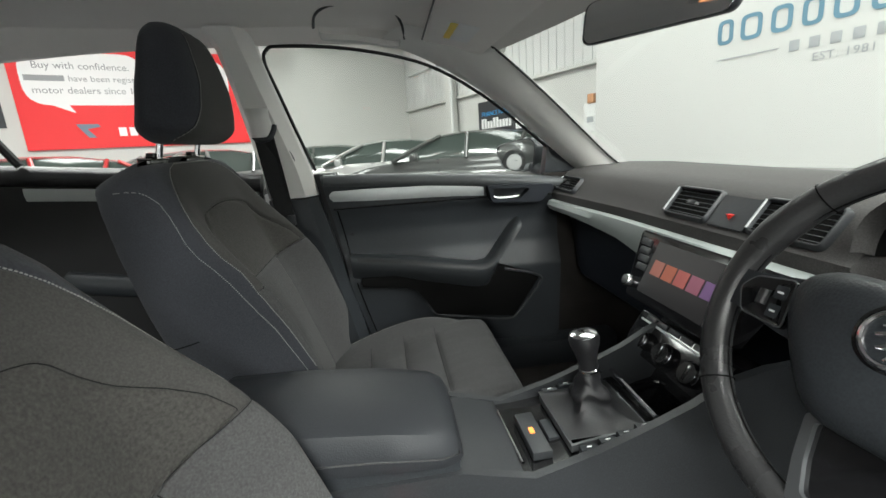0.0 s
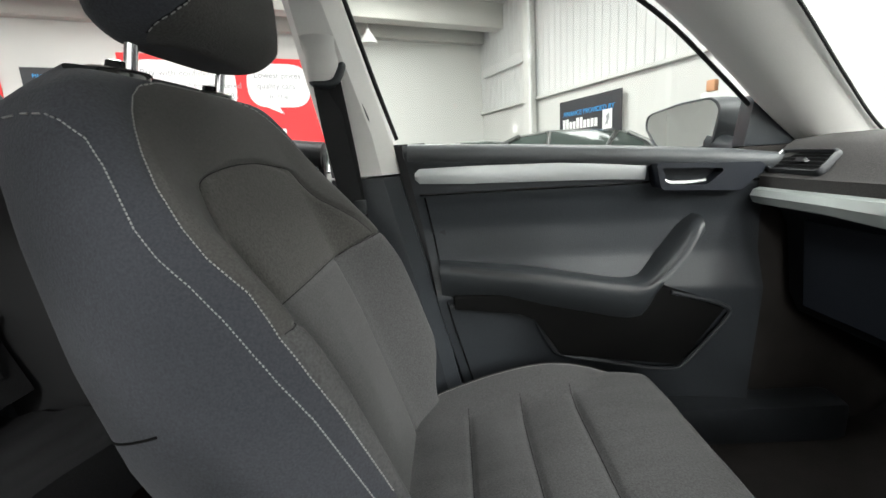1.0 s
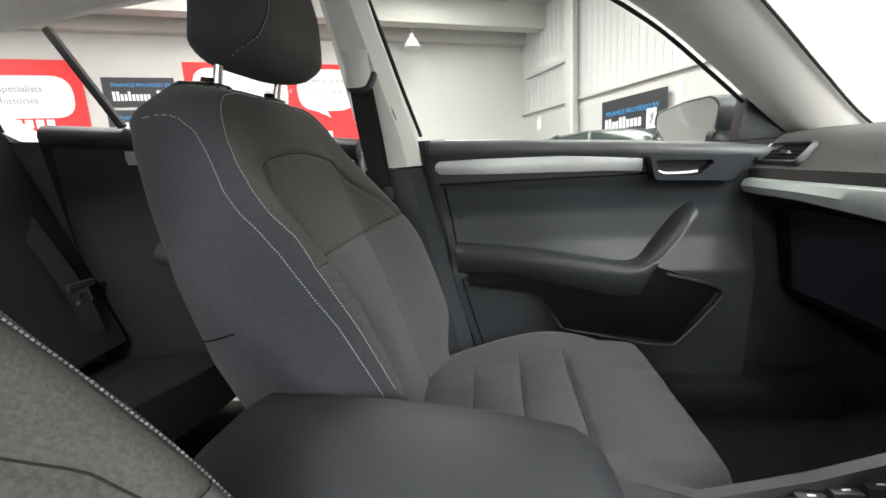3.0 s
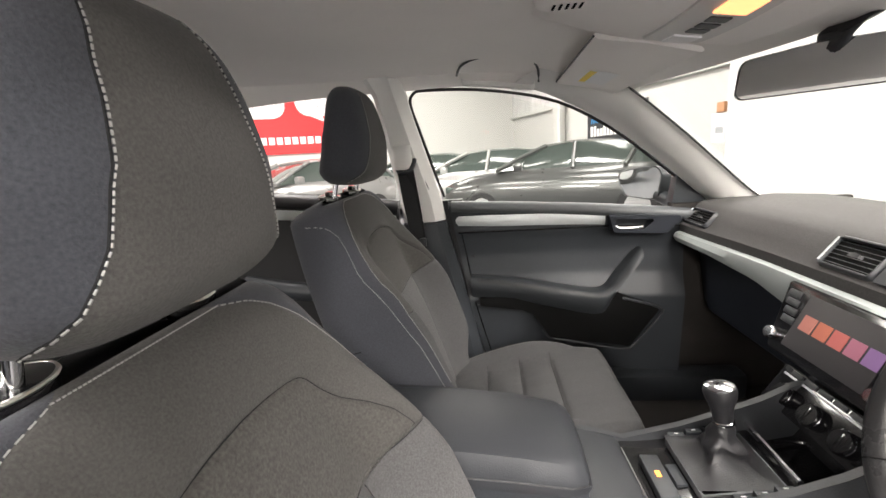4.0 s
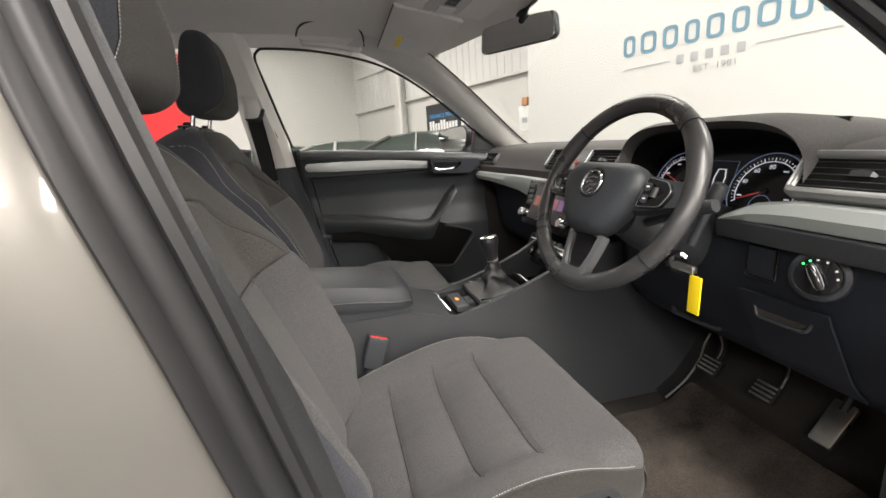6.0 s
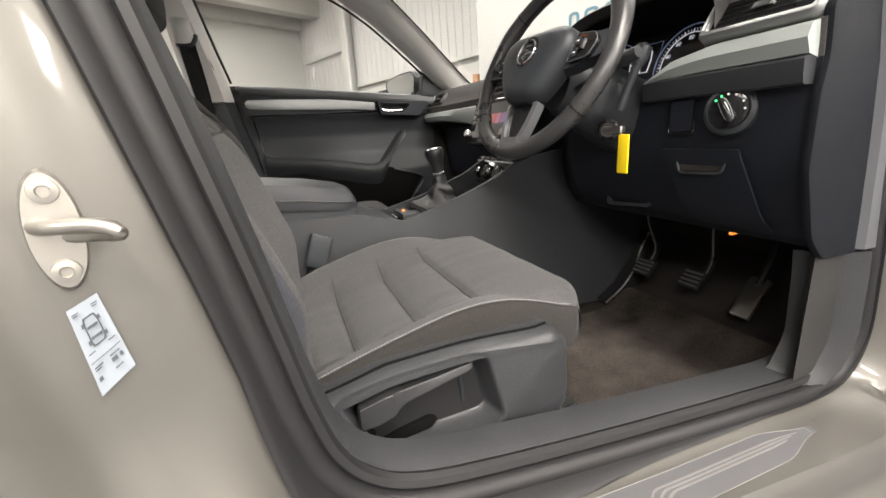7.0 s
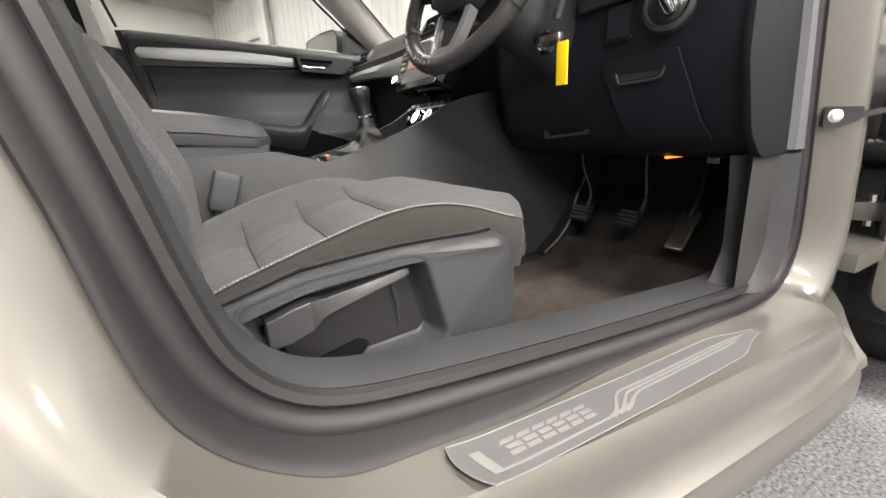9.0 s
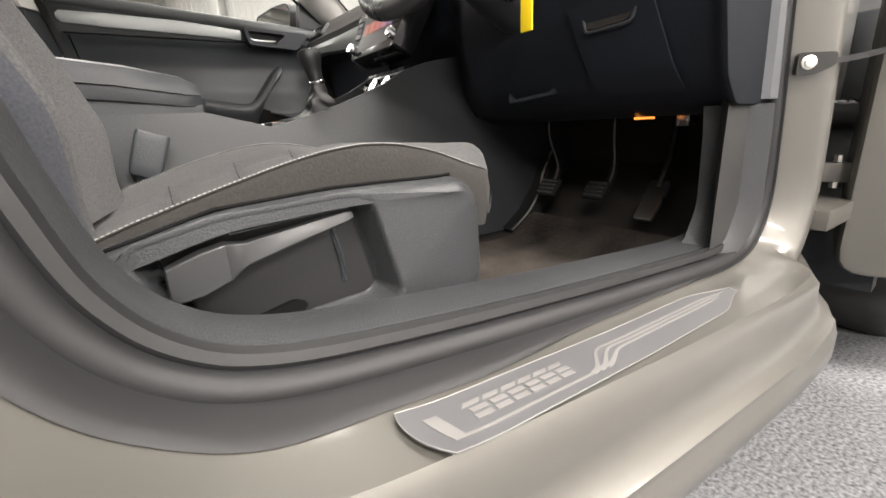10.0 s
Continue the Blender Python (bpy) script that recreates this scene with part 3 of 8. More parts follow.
def seat(name, at, recline, driver, label, drop=0.0):
    """at: the middle of the seat at its cushion's hinge, on the floor plane."""
    ob = thing(name, at, label, "car seat", "front seats")
    out = -1 if driver else 1
    X, Y = at[0], at[1]
    r = radians(recline)
    base = Vector((X - 0.255, Y, 0.47 - drop))
    upv, fwd = Vector((-math.sin(r), 0, math.cos(r))), Vector((math.cos(r), 0, math.sin(r)))
    H = 0.635

    def back(q, t, lift=0.0):
        """q: round the section from one edge over the front (0 to 0.5) and back (0.5 to 1)."""
        w = seat_width(t)
        s = -w * math.cos(2 * math.pi * q)
        a = abs(s) / w
        e = math.sqrt(max(0, 1 - max(0, (abs(s) - (w - 0.05)) / 0.05) ** 2))
        top = math.sqrt(max(0.0, 1 - max(0.0, (t - 0.88) / 0.12) ** 2))
        if q <= 0.5:
            n = 0.035 + 0.086 * smooth(0.50, 0.88, a) * ((0.55 + 0.45 * smooth(0.0, 0.2, t)) * smooth(0.96, 0.42, t)) + 0.012 * math.sin(math.pi * min(1, t * 1.6)) * (1 - a)
            n -= 0.0045 * math.exp(-((a - along(INSERT, t)) / 0.022) ** 2) * smooth(apex + 0.002, apex - 0.03, t)
            n -= 0.0045 * math.exp(-((t - apex - 0.002 + 0.13 * a * a) / 0.008) ** 2) * smooth(0.5, 0.4, a)
            n -= 0.0045 * math.exp(-((t - 0.555) / 0.008) ** 2) * smooth(0.92, 0.80, a)
            n -= 0.0025 * math.exp(-((q - along(EDGE, t)) / 0.004) ** 2) + 0.0025 * math.exp(-((0.5 - q - along(EDGE, t)) / 0.004) ** 2)
            n = n * e
        else:
            n = -(0.095 + 0.015 * math.sin(math.pi * t)) * e
        flat = math.sqrt(max(0.0, 1 - max(0.0, (t - 0.972) / 0.028) ** 2))
        n = n * (0.25 + 0.75 * top) if n > 0 else n * (0.05 + 0.95 * flat)
        n += 0.0016 * noise.noise((7 * s + X, 6 * t, 2.0 + Y)) * e
        p = base + upv * (H * t) + fwd * n + Vector((0, s, 0))
        if q > 0.5:
            p += upv * 0.017 * smooth(0.90, 0.98, t) * math.sin(2 * math.pi * (q - 0.5)) ** 0.6
        if lift:
            p += (fwd * (1 if q <= 0.5 else -1) * math.sin(math.pi * min(1, 2 * (q if q <= 0.5 else 1 - q))) + Vector((0, (1 if s > 0 else -1) * abs(math.cos(2 * math.pi * q)), 0))) * lift
        return p

    EDGE = [(0, 0.09), (0.41, 0.075), (0.49, 0.071), (0.552, 0.071), (0.624, 0.077), (0.688, 0.070), (0.736, 0.071), (0.80, 0.079), (0.852, 0.090), (0.892, 0.102), (0.948, 0.126), (0.975, 0.148), (0.99, 0.172), (1, 0.18)]
    INSERT = [(0, 0.50), (0.3, 0.47), (0.55, 0.50), (0.56, 0.80), (0.62, 0.775), (0.67, 0.72), (0.72, 0.635), (0.76, 0.585), (0.79, 0.555), (0.803, 0.525), (0.813, 0.47), (0.820, 0.38), (0.827, 0.24), (0.831, 0.10), (0.832, 0.0), (1, 0)]
    apex = max(t for t, a in INSERT if a > 0)

    def q_of(a):
        return 0.5 - math.acos(-max(-1, min(1, a))) / (2 * math.pi)

    # the cover goes round the back from edge seam to edge seam; facing and insert fill the front
    ft = sorted(set([round(j / 70 * 0.88, 4) for j in range(71)] + [0.535, 0.545, 0.55, 0.555, 0.56, 0.565, 0.575] + [round(apex + d, 4) for d in (-0.03, -0.022, -0.015, -0.009, -0.005, -0.002, 0, 0.002, 0.006, 0.01)] + [round(0.88 + 0.12 * math.sin(math.pi / 2 * j / 10), 4) for j in range(1, 11)]))
    backrest = part("backrest", loft([[back(q % 1.0, t) for q in np.linspace(0.5 - along(EDGE, t), 1 + along(EDGE, t), 76)] for t in ft], closed=False, caps=False), M["cloth"], ob, "dark cloth backrest with side bolsters", 60)

    def half(sgn, rows_t):
        rows = []
        for t in rows_t:
            e, m = along(EDGE, t), q_of(along(INSERT, t))
            m = max(m, e + 0.004)
            rows.append([back(q if sgn < 0 else 0.5 - q, t) for q in np.linspace(e, m, 40)])
        return loft(rows, closed=False, caps=False)

    upper_t, lower_t = [t for t in ft if t >= 0.555], [t for t in ft if t <= 0.555]
    front = part("front_panel", half(-1, upper_t), M["cloth_front"], backrest, "dark warm grey cloth facing", 60)
    part("front_panel", half(1, upper_t), M["cloth_front"], backrest, "dark warm grey cloth facing", 60)
    for sgn in (-1, 1):
        part("bolster_panel", half(sgn, lower_t), M["cloth_mid"], backrest, "grey cloth bolster facing", 60)
    for name, rows_t, mat, lab in (("upper_insert", [t for t in upper_t if t <= apex + 1e-6], M["cloth_insert"], "warm grey woven insert"), ("lower_insert", lower_t, M["cloth_mid"], "paler grey cloth insert")):
        part(name, loft([[back(q, t) for q in np.linspace(q_of(along(INSERT, t)), 0.5 - q_of(along(INSERT, t)), 40)] for t in rows_t], closed=False, caps=False), mat, front, lab, 60)

    def stitches(name, fn, n, size, parent):
        bms = []
        for j in range(n):
            a, b = fn((j + 0.15) / n), fn((j + 0.75) / n)
            bms.append(tube([a, b], size, 4))
        return part(name, joined(*bms), M["thread"], parent, "pale thread")

    low = 0.46 if driver else 0.26
    for sgn in (0, 1):
        def side(q):
            return q if not sgn else (0.5 - q if q <= 0.5 else 1.5 - q)
        stitches("seam_stitching", lambda f: back(side(along(EDGE, low + (0.99 - low) * f)), low + (0.99 - low) * f, 0.0014), 120, 0.0008, backrest)
        L2 = [(0, 0.075), (0.44, 0.057), (0.5, 0.052), (0.552, 0.050), (0.612, 0.049), (0.664, 0.045), (0.712, 0.038), (0.756, 0.036), (0.804, 0.041), (0.844, 0.043), (0.884, 0.040), (0.916, 0.020), (0.942, -0.018), (0.955, -0.055)]
        stitches("seam_stitching", lambda f: back(side(along(L2, low + (0.95 - low) * f) % 1.0), low + (0.95 - low) * f, 0.0014), 110, 0.0008, backrest)
        # black lines stand in for the shade in the side creases
        for tc, q1 in ((0.50, -0.02), (0.27, along(L2, 0.27) - 0.012), (0.08, along(L2, 0.08) - 0.012)):
            part("side_crease", tube([back(side(q % 1.0), tc - 0.006 * math.sin(9 * q), 0.0003) for q in np.linspace(-0.14, q1, 14)], 0.0013, 6), M["void"], backrest)
    def seam(pts, parent):
        part("seam_line", tube(pts, 0.0008, 5), M["cloth_rear"], parent, "dark sewn seam")

    rise = [t for t in ft if 0.02 < t <= apex]
    seam([back(q_of(along(INSERT, t)), t, 0.0002) for t in rise] + [back(0.5 - q_of(along(INSERT, t)), t, 0.0002) for t in rise[::-1]], backrest)
    seam([back(q, 0.555, 0.0002) for q in np.linspace(along(EDGE, 0.555) + 0.004, 0.496 - along(EDGE, 0.555), 40)], backrest)
    stitches("seam_stitching", lambda f: back(0.172 + 0.156 * f, 0.991, 0.0020), 46, 0.0008, backrest)
    # headrest
    hc = base + upv * H + Vector((0.030, 0, 0.150))
    hup, hfw = Vector((0.06, 0, 1)).normalized(), Vector((1, 0, -0.06)).normalized()

    def head(q, t):
        w = along([(0, 0.122), (0.12, 0.133), (0.45, 0.134), (0.75, 0.118), (1, 0.088)], t)
        h = along([(0, 0.062), (0.15, 0.068), (0.5, 0.060), (1, 0.036)], t)
        c, s_ = math.cos(2 * math.pi * q), math.sin(2 * math.pi * q)
        s = -w * math.copysign(abs(c) ** 0.55, c)
        n = h * math.copysign(abs(s_) ** 0.7, s_)
        e = math.sqrt(max(0.0, 1 - max(0, (abs(t - 0.5) - 0.34) / 0.16) ** 2))
        f = 0.45 + 0.55 * e
        return hc + hup * (0.225 * (t - 0.5)) + hfw * (n * f + 0.010 * math.sin(math.pi * t)) + Vector((0, s * (0.72 + 0.28 * e), 0))

    ts = [0.5 - 0.5 * math.cos(math.pi * j / 28) for j in range(29)]
    def head_seam(t):
        """Where the side cloth meets the front, from 0 at the middle of the side."""
        return along([(0, 0.0), (0.05, 0.045), (0.10, 0.098), (0.15, 0.128), (0.22, 0.148), (0.30, 0.166), (0.5, 0.185), (0.66, 0.192), (0.83, 0.194), (1, 0.186)], t)

    def head_rows(q0, q1, n, hs):
        return loft([[head(q % 1.0, t) for q in np.linspace(q0(t), q1(t), n)] for t in hs], closed=False, caps=False)

    headrest = part("headrest", head_rows(lambda t: 0.5 - head_seam(t), lambda t: 1 + head_seam(t), 52, ts), M["cloth"], ob, "dark cloth headrest with a stitched side seam", 60)
    part("front_panel", head_rows(head_seam, lambda t: 0.5 - head_seam(t), 26, ts), M["cloth_front"], headrest, "warm grey cloth front", 60)
    for t_end in (0.0, 1.0):
        lid = bmesh.new()
        lid.faces.new([lid.verts.new(head(k / 56, t_end)) for k in range(56)])
        part("end_cloth", lid, M["cloth"], headrest)
    for sd in (1, -1):
        stitches("headrest_stitching", lambda f: head((head_seam(0.03 + 0.95 * f) if sd > 0 else 0.5 - head_seam(0.03 + 0.95 * f)), 0.03 + 0.95 * f) + (head(0.25 - 0.10 * sd, 0.5) - hc).normalized() * 0.0012, 46, 0.0008, headrest)
        groove = [head((head_seam(f) if sd > 0 else 0.5 - head_seam(f)) - 0.004 * sd, f) for f in np.linspace(0.03, 0.98, 40)]
        part("headrest_seam", tube(groove, 0.0009, 5), M["cloth_rear"], headrest, "dark sewn seam")
    for dy in (-0.088, 0.088):
        lo, hi = base + upv * (H - 0.01) + Vector((-0.012, dy, 0)), hc - hup * 0.07 + Vector((-0.012, dy, 0))
        post = part("headrest_post", tube([lo, hi], 0.0065, 14, up=(1, 0, 0)), M["chrome"], ob, "chrome post")
        foot = base + upv * (H + 0.010) + Vector((-0.012, dy, 0))
        lie = Vector((0.10, 0, 1)).normalized()
        oval = lambda k, d: [foot + lie * d + k * (0.036 * math.cos(a) * Vector((0, 1, 0)) + 0.024 * math.sin(a) * Vector((1, 0, -0.10))) for a in np.linspace(0, 2 * math.pi, 32, endpoint=False)]
        part("collar", loft([oval(0.98, -0.008), oval(1.0, 0.002), oval(0.95, 0.005), oval(0.45, 0.007), oval(0.40, 0.014), oval(0.30, 0.015)]), M["gloss"], post, "black collar")
        part("collar_ring", tube(oval(0.97, 0.0035), 0.0020, 6, loop=True, up=lie), M["steel"], post, "steel ring")

    # cushion: a dished top between two stitched edges, cloth sides below them, a rounded front lip
    CROWN = [(-0.32, 0.415), (-0.21, 0.436), (-0.124, 0.458), (-0.023, 0.488), (0.07, 0.516), (0.14, 0.532), (0.19, 0.536), (0.226, 0.532)]
    RIDGE = [(-0.32, 0.43), (-0.203, 0.476), (-0.159, 0.493), (-0.082, 0.517), (0.0, 0.538), (0.043, 0.543), (0.088, 0.540), (0.135, 0.529), (0.175, 0.513), (0.21, 0.497)]
    WIDTH = [(-0.32, 0.215), (-0.15, 0.228), (0.05, 0.230), (0.15, 0.226), (0.20, 0.220), (0.226, 0.215)]
    END = 0.212 if driver else 0.216
    TUCKS = (-0.124, -0.023, 0.072)

    def cushion_top(v, x, lift=0.0):
        zc, zr, w = gentle(CROWN, x), gentle(RIDGE, x, 0.045), gentle(WIDTH, x)
        a = abs(v)
        z = zc + (zr - zc) * smooth(0.42 + 0.46 * smooth(0.05, 0.15, x), 1.0, a) - 0.004 * math.exp(-((a - 0.885) / 0.02) ** 2) * smooth(0.09, 0.15, x) - 0.004 * math.exp(-((a - 0.68) / 0.03) ** 2) * smooth(0.12, 0.06, x)
        for c in TUCKS:
            z -= 0.0055 * math.exp(-((x - c) / 0.007) ** 2) * smooth(0.72, 0.66, a)
        z += 0.0035 * math.cos((x + 0.124) / 0.098 * 2 * math.pi + math.pi) * smooth(0.70, 0.5, a) * smooth(0.1, 0.05, x)
        z += 0.0014 * noise.noise((8 * x, 9 * v, 1.0 + Y))
        return Vector((X + x, Y + w * v, z + lift))

    xs = sorted(set([round(-0.32 + 0.48 * j / 56, 4) for j in range(57)] + [round(0.16 + (END - 0.16) * j / 8, 4) for j in range(1, 9)] + [round(c + d, 4) for c in TUCKS for d in (-0.009, -0.005, -0.0025, 0, 0.0025, 0.005, 0.009)]))
    top_rows = [[cushion_top(v, x) for v in np.linspace(-1, 1, 64)] for x in xs]
    # the lip rolls over in front
    last = top_rows[-1]
    for k in range(1, 8):
        a = math.pi * k / 8
        top_rows.append([p + Vector((0.024 * math.sin(a) * (1 - 0.55 * abs(2 * i / 63 - 1) ** 9), 0, -0.030 * (1 - math.cos(a)))) for i, p in enumerate(last)])
    pad = part("cushion", loft(top_rows, closed=False, caps=False), M["cloth_mid"], ob, "dark grey cloth seat cushion with stitched tucks", 60)
    for sg in (-1, 1):
        def flank(x, k):
            p = cushion_top(sg, x)
            d, o = ((0, 0), (0.004, 0.003), (0.014, 0.005), (0.032, 0.007), (0.055, 0.006), (0.08, 0.003), (0.11, -0.004))[k]
            d *= 1 - 0.35 * smooth(0.08, 0.226, x)
            wr = 0.0022 * noise.noise((22 * x, 30 * d, 3.0 + sg)) * min(1, d / 0.02)
            return p + Vector((0, sg * (o + wr), -d))
        # flank below the edge: its shade is put into the darker cloth
        part("cushion_side", loft([[flank(x, k) for k in range(7)] for x in xs] + [[flank(END, k) + Vector((0.010, -sg * 0.006 - sg * 0.003 * k, 0.004 * k)) for k in range(7)], [flank(END, k) + Vector((0.020, -sg * 0.05 - sg * 0.003 * k, 0.004 * k)) for k in range(7)]], closed=False, caps=False), M["cloth_side"], pad, "brown-grey cloth side panel darkened for shade", 60)
        part("edge_piping", tube([cushion_top(sg, x) + Vector((0, sg * 0.001, 0.0005)) for x in np.linspace(-0.30, END - 0.002, 60)], 0.0010, 6), M["cloth_side"], pad)
        stitches("seam_stitching", lambda f: cushion_top(sg * 0.985, -0.30 + (END + 0.29) * f, 0.0014), 120, 0.0007, pad)
    part("cushion_base", box(X - 0.32, X + 0.20, Y - 0.20, Y + 0.20, 0.36, 0.41, 0.01), M["cloth"], ob)
    for c in TUCKS:
        seam([cushion_top(v, c, 0.0004) for v in np.linspace(-0.74, 0.74, 40)], pad)
    # frame and rails under the cushion
    part("seat_frame", box(X - 0.28, X + 0.17, Y - 0.20, Y + 0.20, 0.30, 0.40, 0.02), M["plastic"], ob)
    for dy in (-0.19, 0.19):
        part("floor_rail", box(X - 0.30, X + 0.24, Y + dy - 0.02, Y + dy + 0.02, 0.262, 0.305, 0.006), M["steel"], ob)
    return ob


seat("passenger_seat", (-0.008, 0.385, 0.26), 19.5, False, "black cloth front passenger seat with pale stitching")
driver_seat = seat("driver_seat", (0.068, -0.385, 0.26), 21.5, True, "black cloth driver's seat with height lever", 0.033)

# driver's seat side cover with its lever


def shrunk(pts, d):
    """The loop drawn in by d."""
    k, out = len(pts), []
    area = sum(pts[i - 1][0] * pts[i][1] - pts[i][0] * pts[i - 1][1] for i in range(k))
    for i in range(k):
        t = Vector(pts[(i + 1) % k]) - Vector(pts[i - 1])
        n = Vector((-t.y, t.x)).normalized() * (1 if area > 0 else -1)
        out.append((pts[i][0] + n.x * d, pts[i][1] + n.y * d))
    return out


def dished(outer, inner, face, rows_out, rows_in):
    """A moulded cover: rows give (draw-in, depth) round the outside and into its pocket; face(x, z) is its front."""
    loops = [(shrunk(outer, d), y) for d, y in rows_out] + [(shrunk(inner, d), y) for d, y in rows_in]
    bm = loft([[(x, face(x, z) + y, z) for x, z in pts] for pts, y in loops], caps=False)
    bm.faces.new([v for v in bm.verts][-len(inner):])
    return bm


sx, sy = 0.0, -0.664
outer = rounded([(-0.131, 0.474), (-0.037, 0.499), (0.063, 0.505), (0.208, 0.504), (0.240, 0.478), (0.246, 0.375), (0.19, 0.340), (-0.06, 0.335), (-0.21, 0.42)], 0.022, 6)
inner = rounded([(-0.100, 0.478), (-0.035, 0.4915), (0.070, 0.4965), (0.093, 0.490), (0.116, 0.396), (0.100, 0.381), (-0.02, 0.373), (-0.062, 0.378), (-0.080, 0.43)], 0.016, 6)


def cover_face(x, z):
    return sy + 0.022 * smooth(0.17, 0.25, x) ** 1.5 + 0.012 * smooth(-0.08, -0.2, x) - 0.004 * math.sin(math.pi * smooth(0.1, 0.25, x))


cover = part("side_cover", dished(outer, inner, cover_face, [(0, 0.09), (0, 0.03), (0.0015, 0.014), (0.005, 0.006), (0.010, 0.0015), (0.014, 0.0)], [(-0.008, -0.0005), (-0.004, -0.001), (-0.001, 0.0015), (0.0005, 0.006), (0.006, 0.026), (0.009, 0.037), (0.014, 0.041)]), M["cover_grain"], driver_seat, "grained grey plastic side cover", 50)


def lever_ring(x, z0, z1, d, y):
    zm = (z0 + z1) / 2
    return [(x, y, z0), (x, y - d + 0.001, z0), (x, y - d, z0 + 0.0012), (x, y - d + 0.002, z1 - 0.0012), (x, y - d + 0.003, z1), (x, y + 0.006, z1), (x, y + 0.010, zm), (x, y + 0.006, z0)]


part("top_gap", tube([(x, cover_face(x, 0.48) + 0.027, along([(-0.128, 0.475), (-0.037, 0.500), (0.063, 0.506), (0.205, 0.505)], x)) for x in np.linspace(-0.12, 0.2, 20)], 0.002, 5), M["void"], cover, "dark joint")
# pocket floor darker than its cover, the recess shade put into colour
part("pocket_lining", prism(shrunk(inner, 0.0125), "y", sy + 0.037, sy + 0.046), M["pocket"], cover, "pocket lining darkened for shade")
part("pull_lever", loft([lever_ring(x, z0, z1, d, sy + y) for x, z0, z1, d, y in ((-0.0785, 0.440, 0.462, 0.004, 0.004), (-0.077, 0.437, 0.465, 0.010, 0.004), (-0.055, 0.441, 0.473, 0.013, 0.004), (-0.036, 0.448, 0.477, 0.013, 0.004), (-0.028, 0.452, 0.475, 0.009, 0.006), (-0.02, 0.456, 0.474, 0.007, 0.006), (0.03, 0.469, 0.481, 0.007, 0.006), (0.066, 0.477, 0.486, 0.007, 0.007), (0.074, 0.479, 0.485, 0.004, 0.008))]), M["lever"], cover, "satin dark grey height lever", 28)
part("lever_rail", loft([lever_ring(x, z0, z1, 0.004, sy + 0.006) for x, z0, z1 in ((-0.03, 0.482, 0.486), (0.0, 0.4845, 0.489), (0.06, 0.489, 0.4925), (0.07, 0.489, 0.491))]), M["plastic"], cover)
part("rail_end", tube([(0.15, -0.640, 0.318), (0.22, -0.636, 0.330), (0.262, -0.632, 0.340)], [0.016, 0.013, 0.009], 10), M["plastic_hard"], driver_seat, "grey rail end cover")
part("cover_rib", tube([(0.062, sy + 0.037, 0.472), (0.068, sy + 0.034, 0.44), (0.070, sy + 0.037, 0.41)], 0.003, 6), M["plastic"], cover)
# flat black pieces stand in for the shaded openings of the cover
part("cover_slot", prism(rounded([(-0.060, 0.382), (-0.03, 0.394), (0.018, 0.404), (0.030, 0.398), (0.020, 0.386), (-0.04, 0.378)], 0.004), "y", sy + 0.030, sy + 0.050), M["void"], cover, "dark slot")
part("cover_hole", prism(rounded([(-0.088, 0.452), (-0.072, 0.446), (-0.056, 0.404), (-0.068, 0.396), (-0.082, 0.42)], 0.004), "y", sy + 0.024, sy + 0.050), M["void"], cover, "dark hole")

# ---- roof, pillars and glass ----


def roof_point(u, v, up=0.0):
    """u from the windscreen header to the rear; v across, from the driver's side."""
    y = -0.60 + 1.20 * v
    a = abs(y) / 0.60
    x0 = 0.40 - 0.15 * a * a
    x = x0 + (-2.0 - x0) * u
    z = along([(0, 1.318), (0.05, 1.352), (0.12, 1.396), (0.2, 1.410), (0.5, 1.415), (0.8, 1.37), (1, 1.25)], u) - 0.014 * a ** 3
    return Vector((x, y, z + up))


headliner = solo("headliner", sheet(lambda u, v: roof_point(u, v), 36, 28, 0.012), M["headliner"], "pale grey cloth headliner under the car's roof", "headliner", kind="structure")
part("roof_skin", sheet(lambda u, v: roof_point(u, v, 0.04) + Vector((0.02 - 0.04 * u, (v - 0.5) * 0.05, 0)), 24, 20, 0.004), M["paint"], car_body, "beige metallic roof")


def passenger_window_y(z):
    return along([(0.30, 0.80), (0.94, 0.81), (1.02, 0.80), (1.37, 0.63)], z)


# side rail over the passenger's window and the rear side window
rail = curve([(0.30, 0.56, 1.285), (0.12, 0.60, 1.335), (-0.10, 0.62, 1.365), (-0.34, 0.63, 1.37), (-0.8, 0.62, 1.36), (-1.4, 0.58, 1.30)], 40)
solo("roof_rail", loft([[p + Vector(q) for q in ((0, 0.04, -0.012), (0, 0.01, -0.016), (0, -0.03, 0.012), (0, -0.06, 0.035), (0, 0.04, 0.035))] for p in rail]), M["headliner"], "pale grey rail trim above the side windows", "trim", kind="structure")
pil_s = curve([(-0.02, 0.632, 1.352), (0.12, 0.655, 1.298), (0.28, 0.705, 1.216), (0.44, 0.758, 1.106), (0.565, 0.797, 1.008), (0.66, 0.81, 0.93)], 26)
pil_w = curve([(0.10, 0.50, 1.375), (0.24, 0.515, 1.318), (0.42, 0.585, 1.20), (0.58, 0.66, 1.085), (0.72, 0.722, 0.985), (0.85, 0.77, 0.915)], 26)
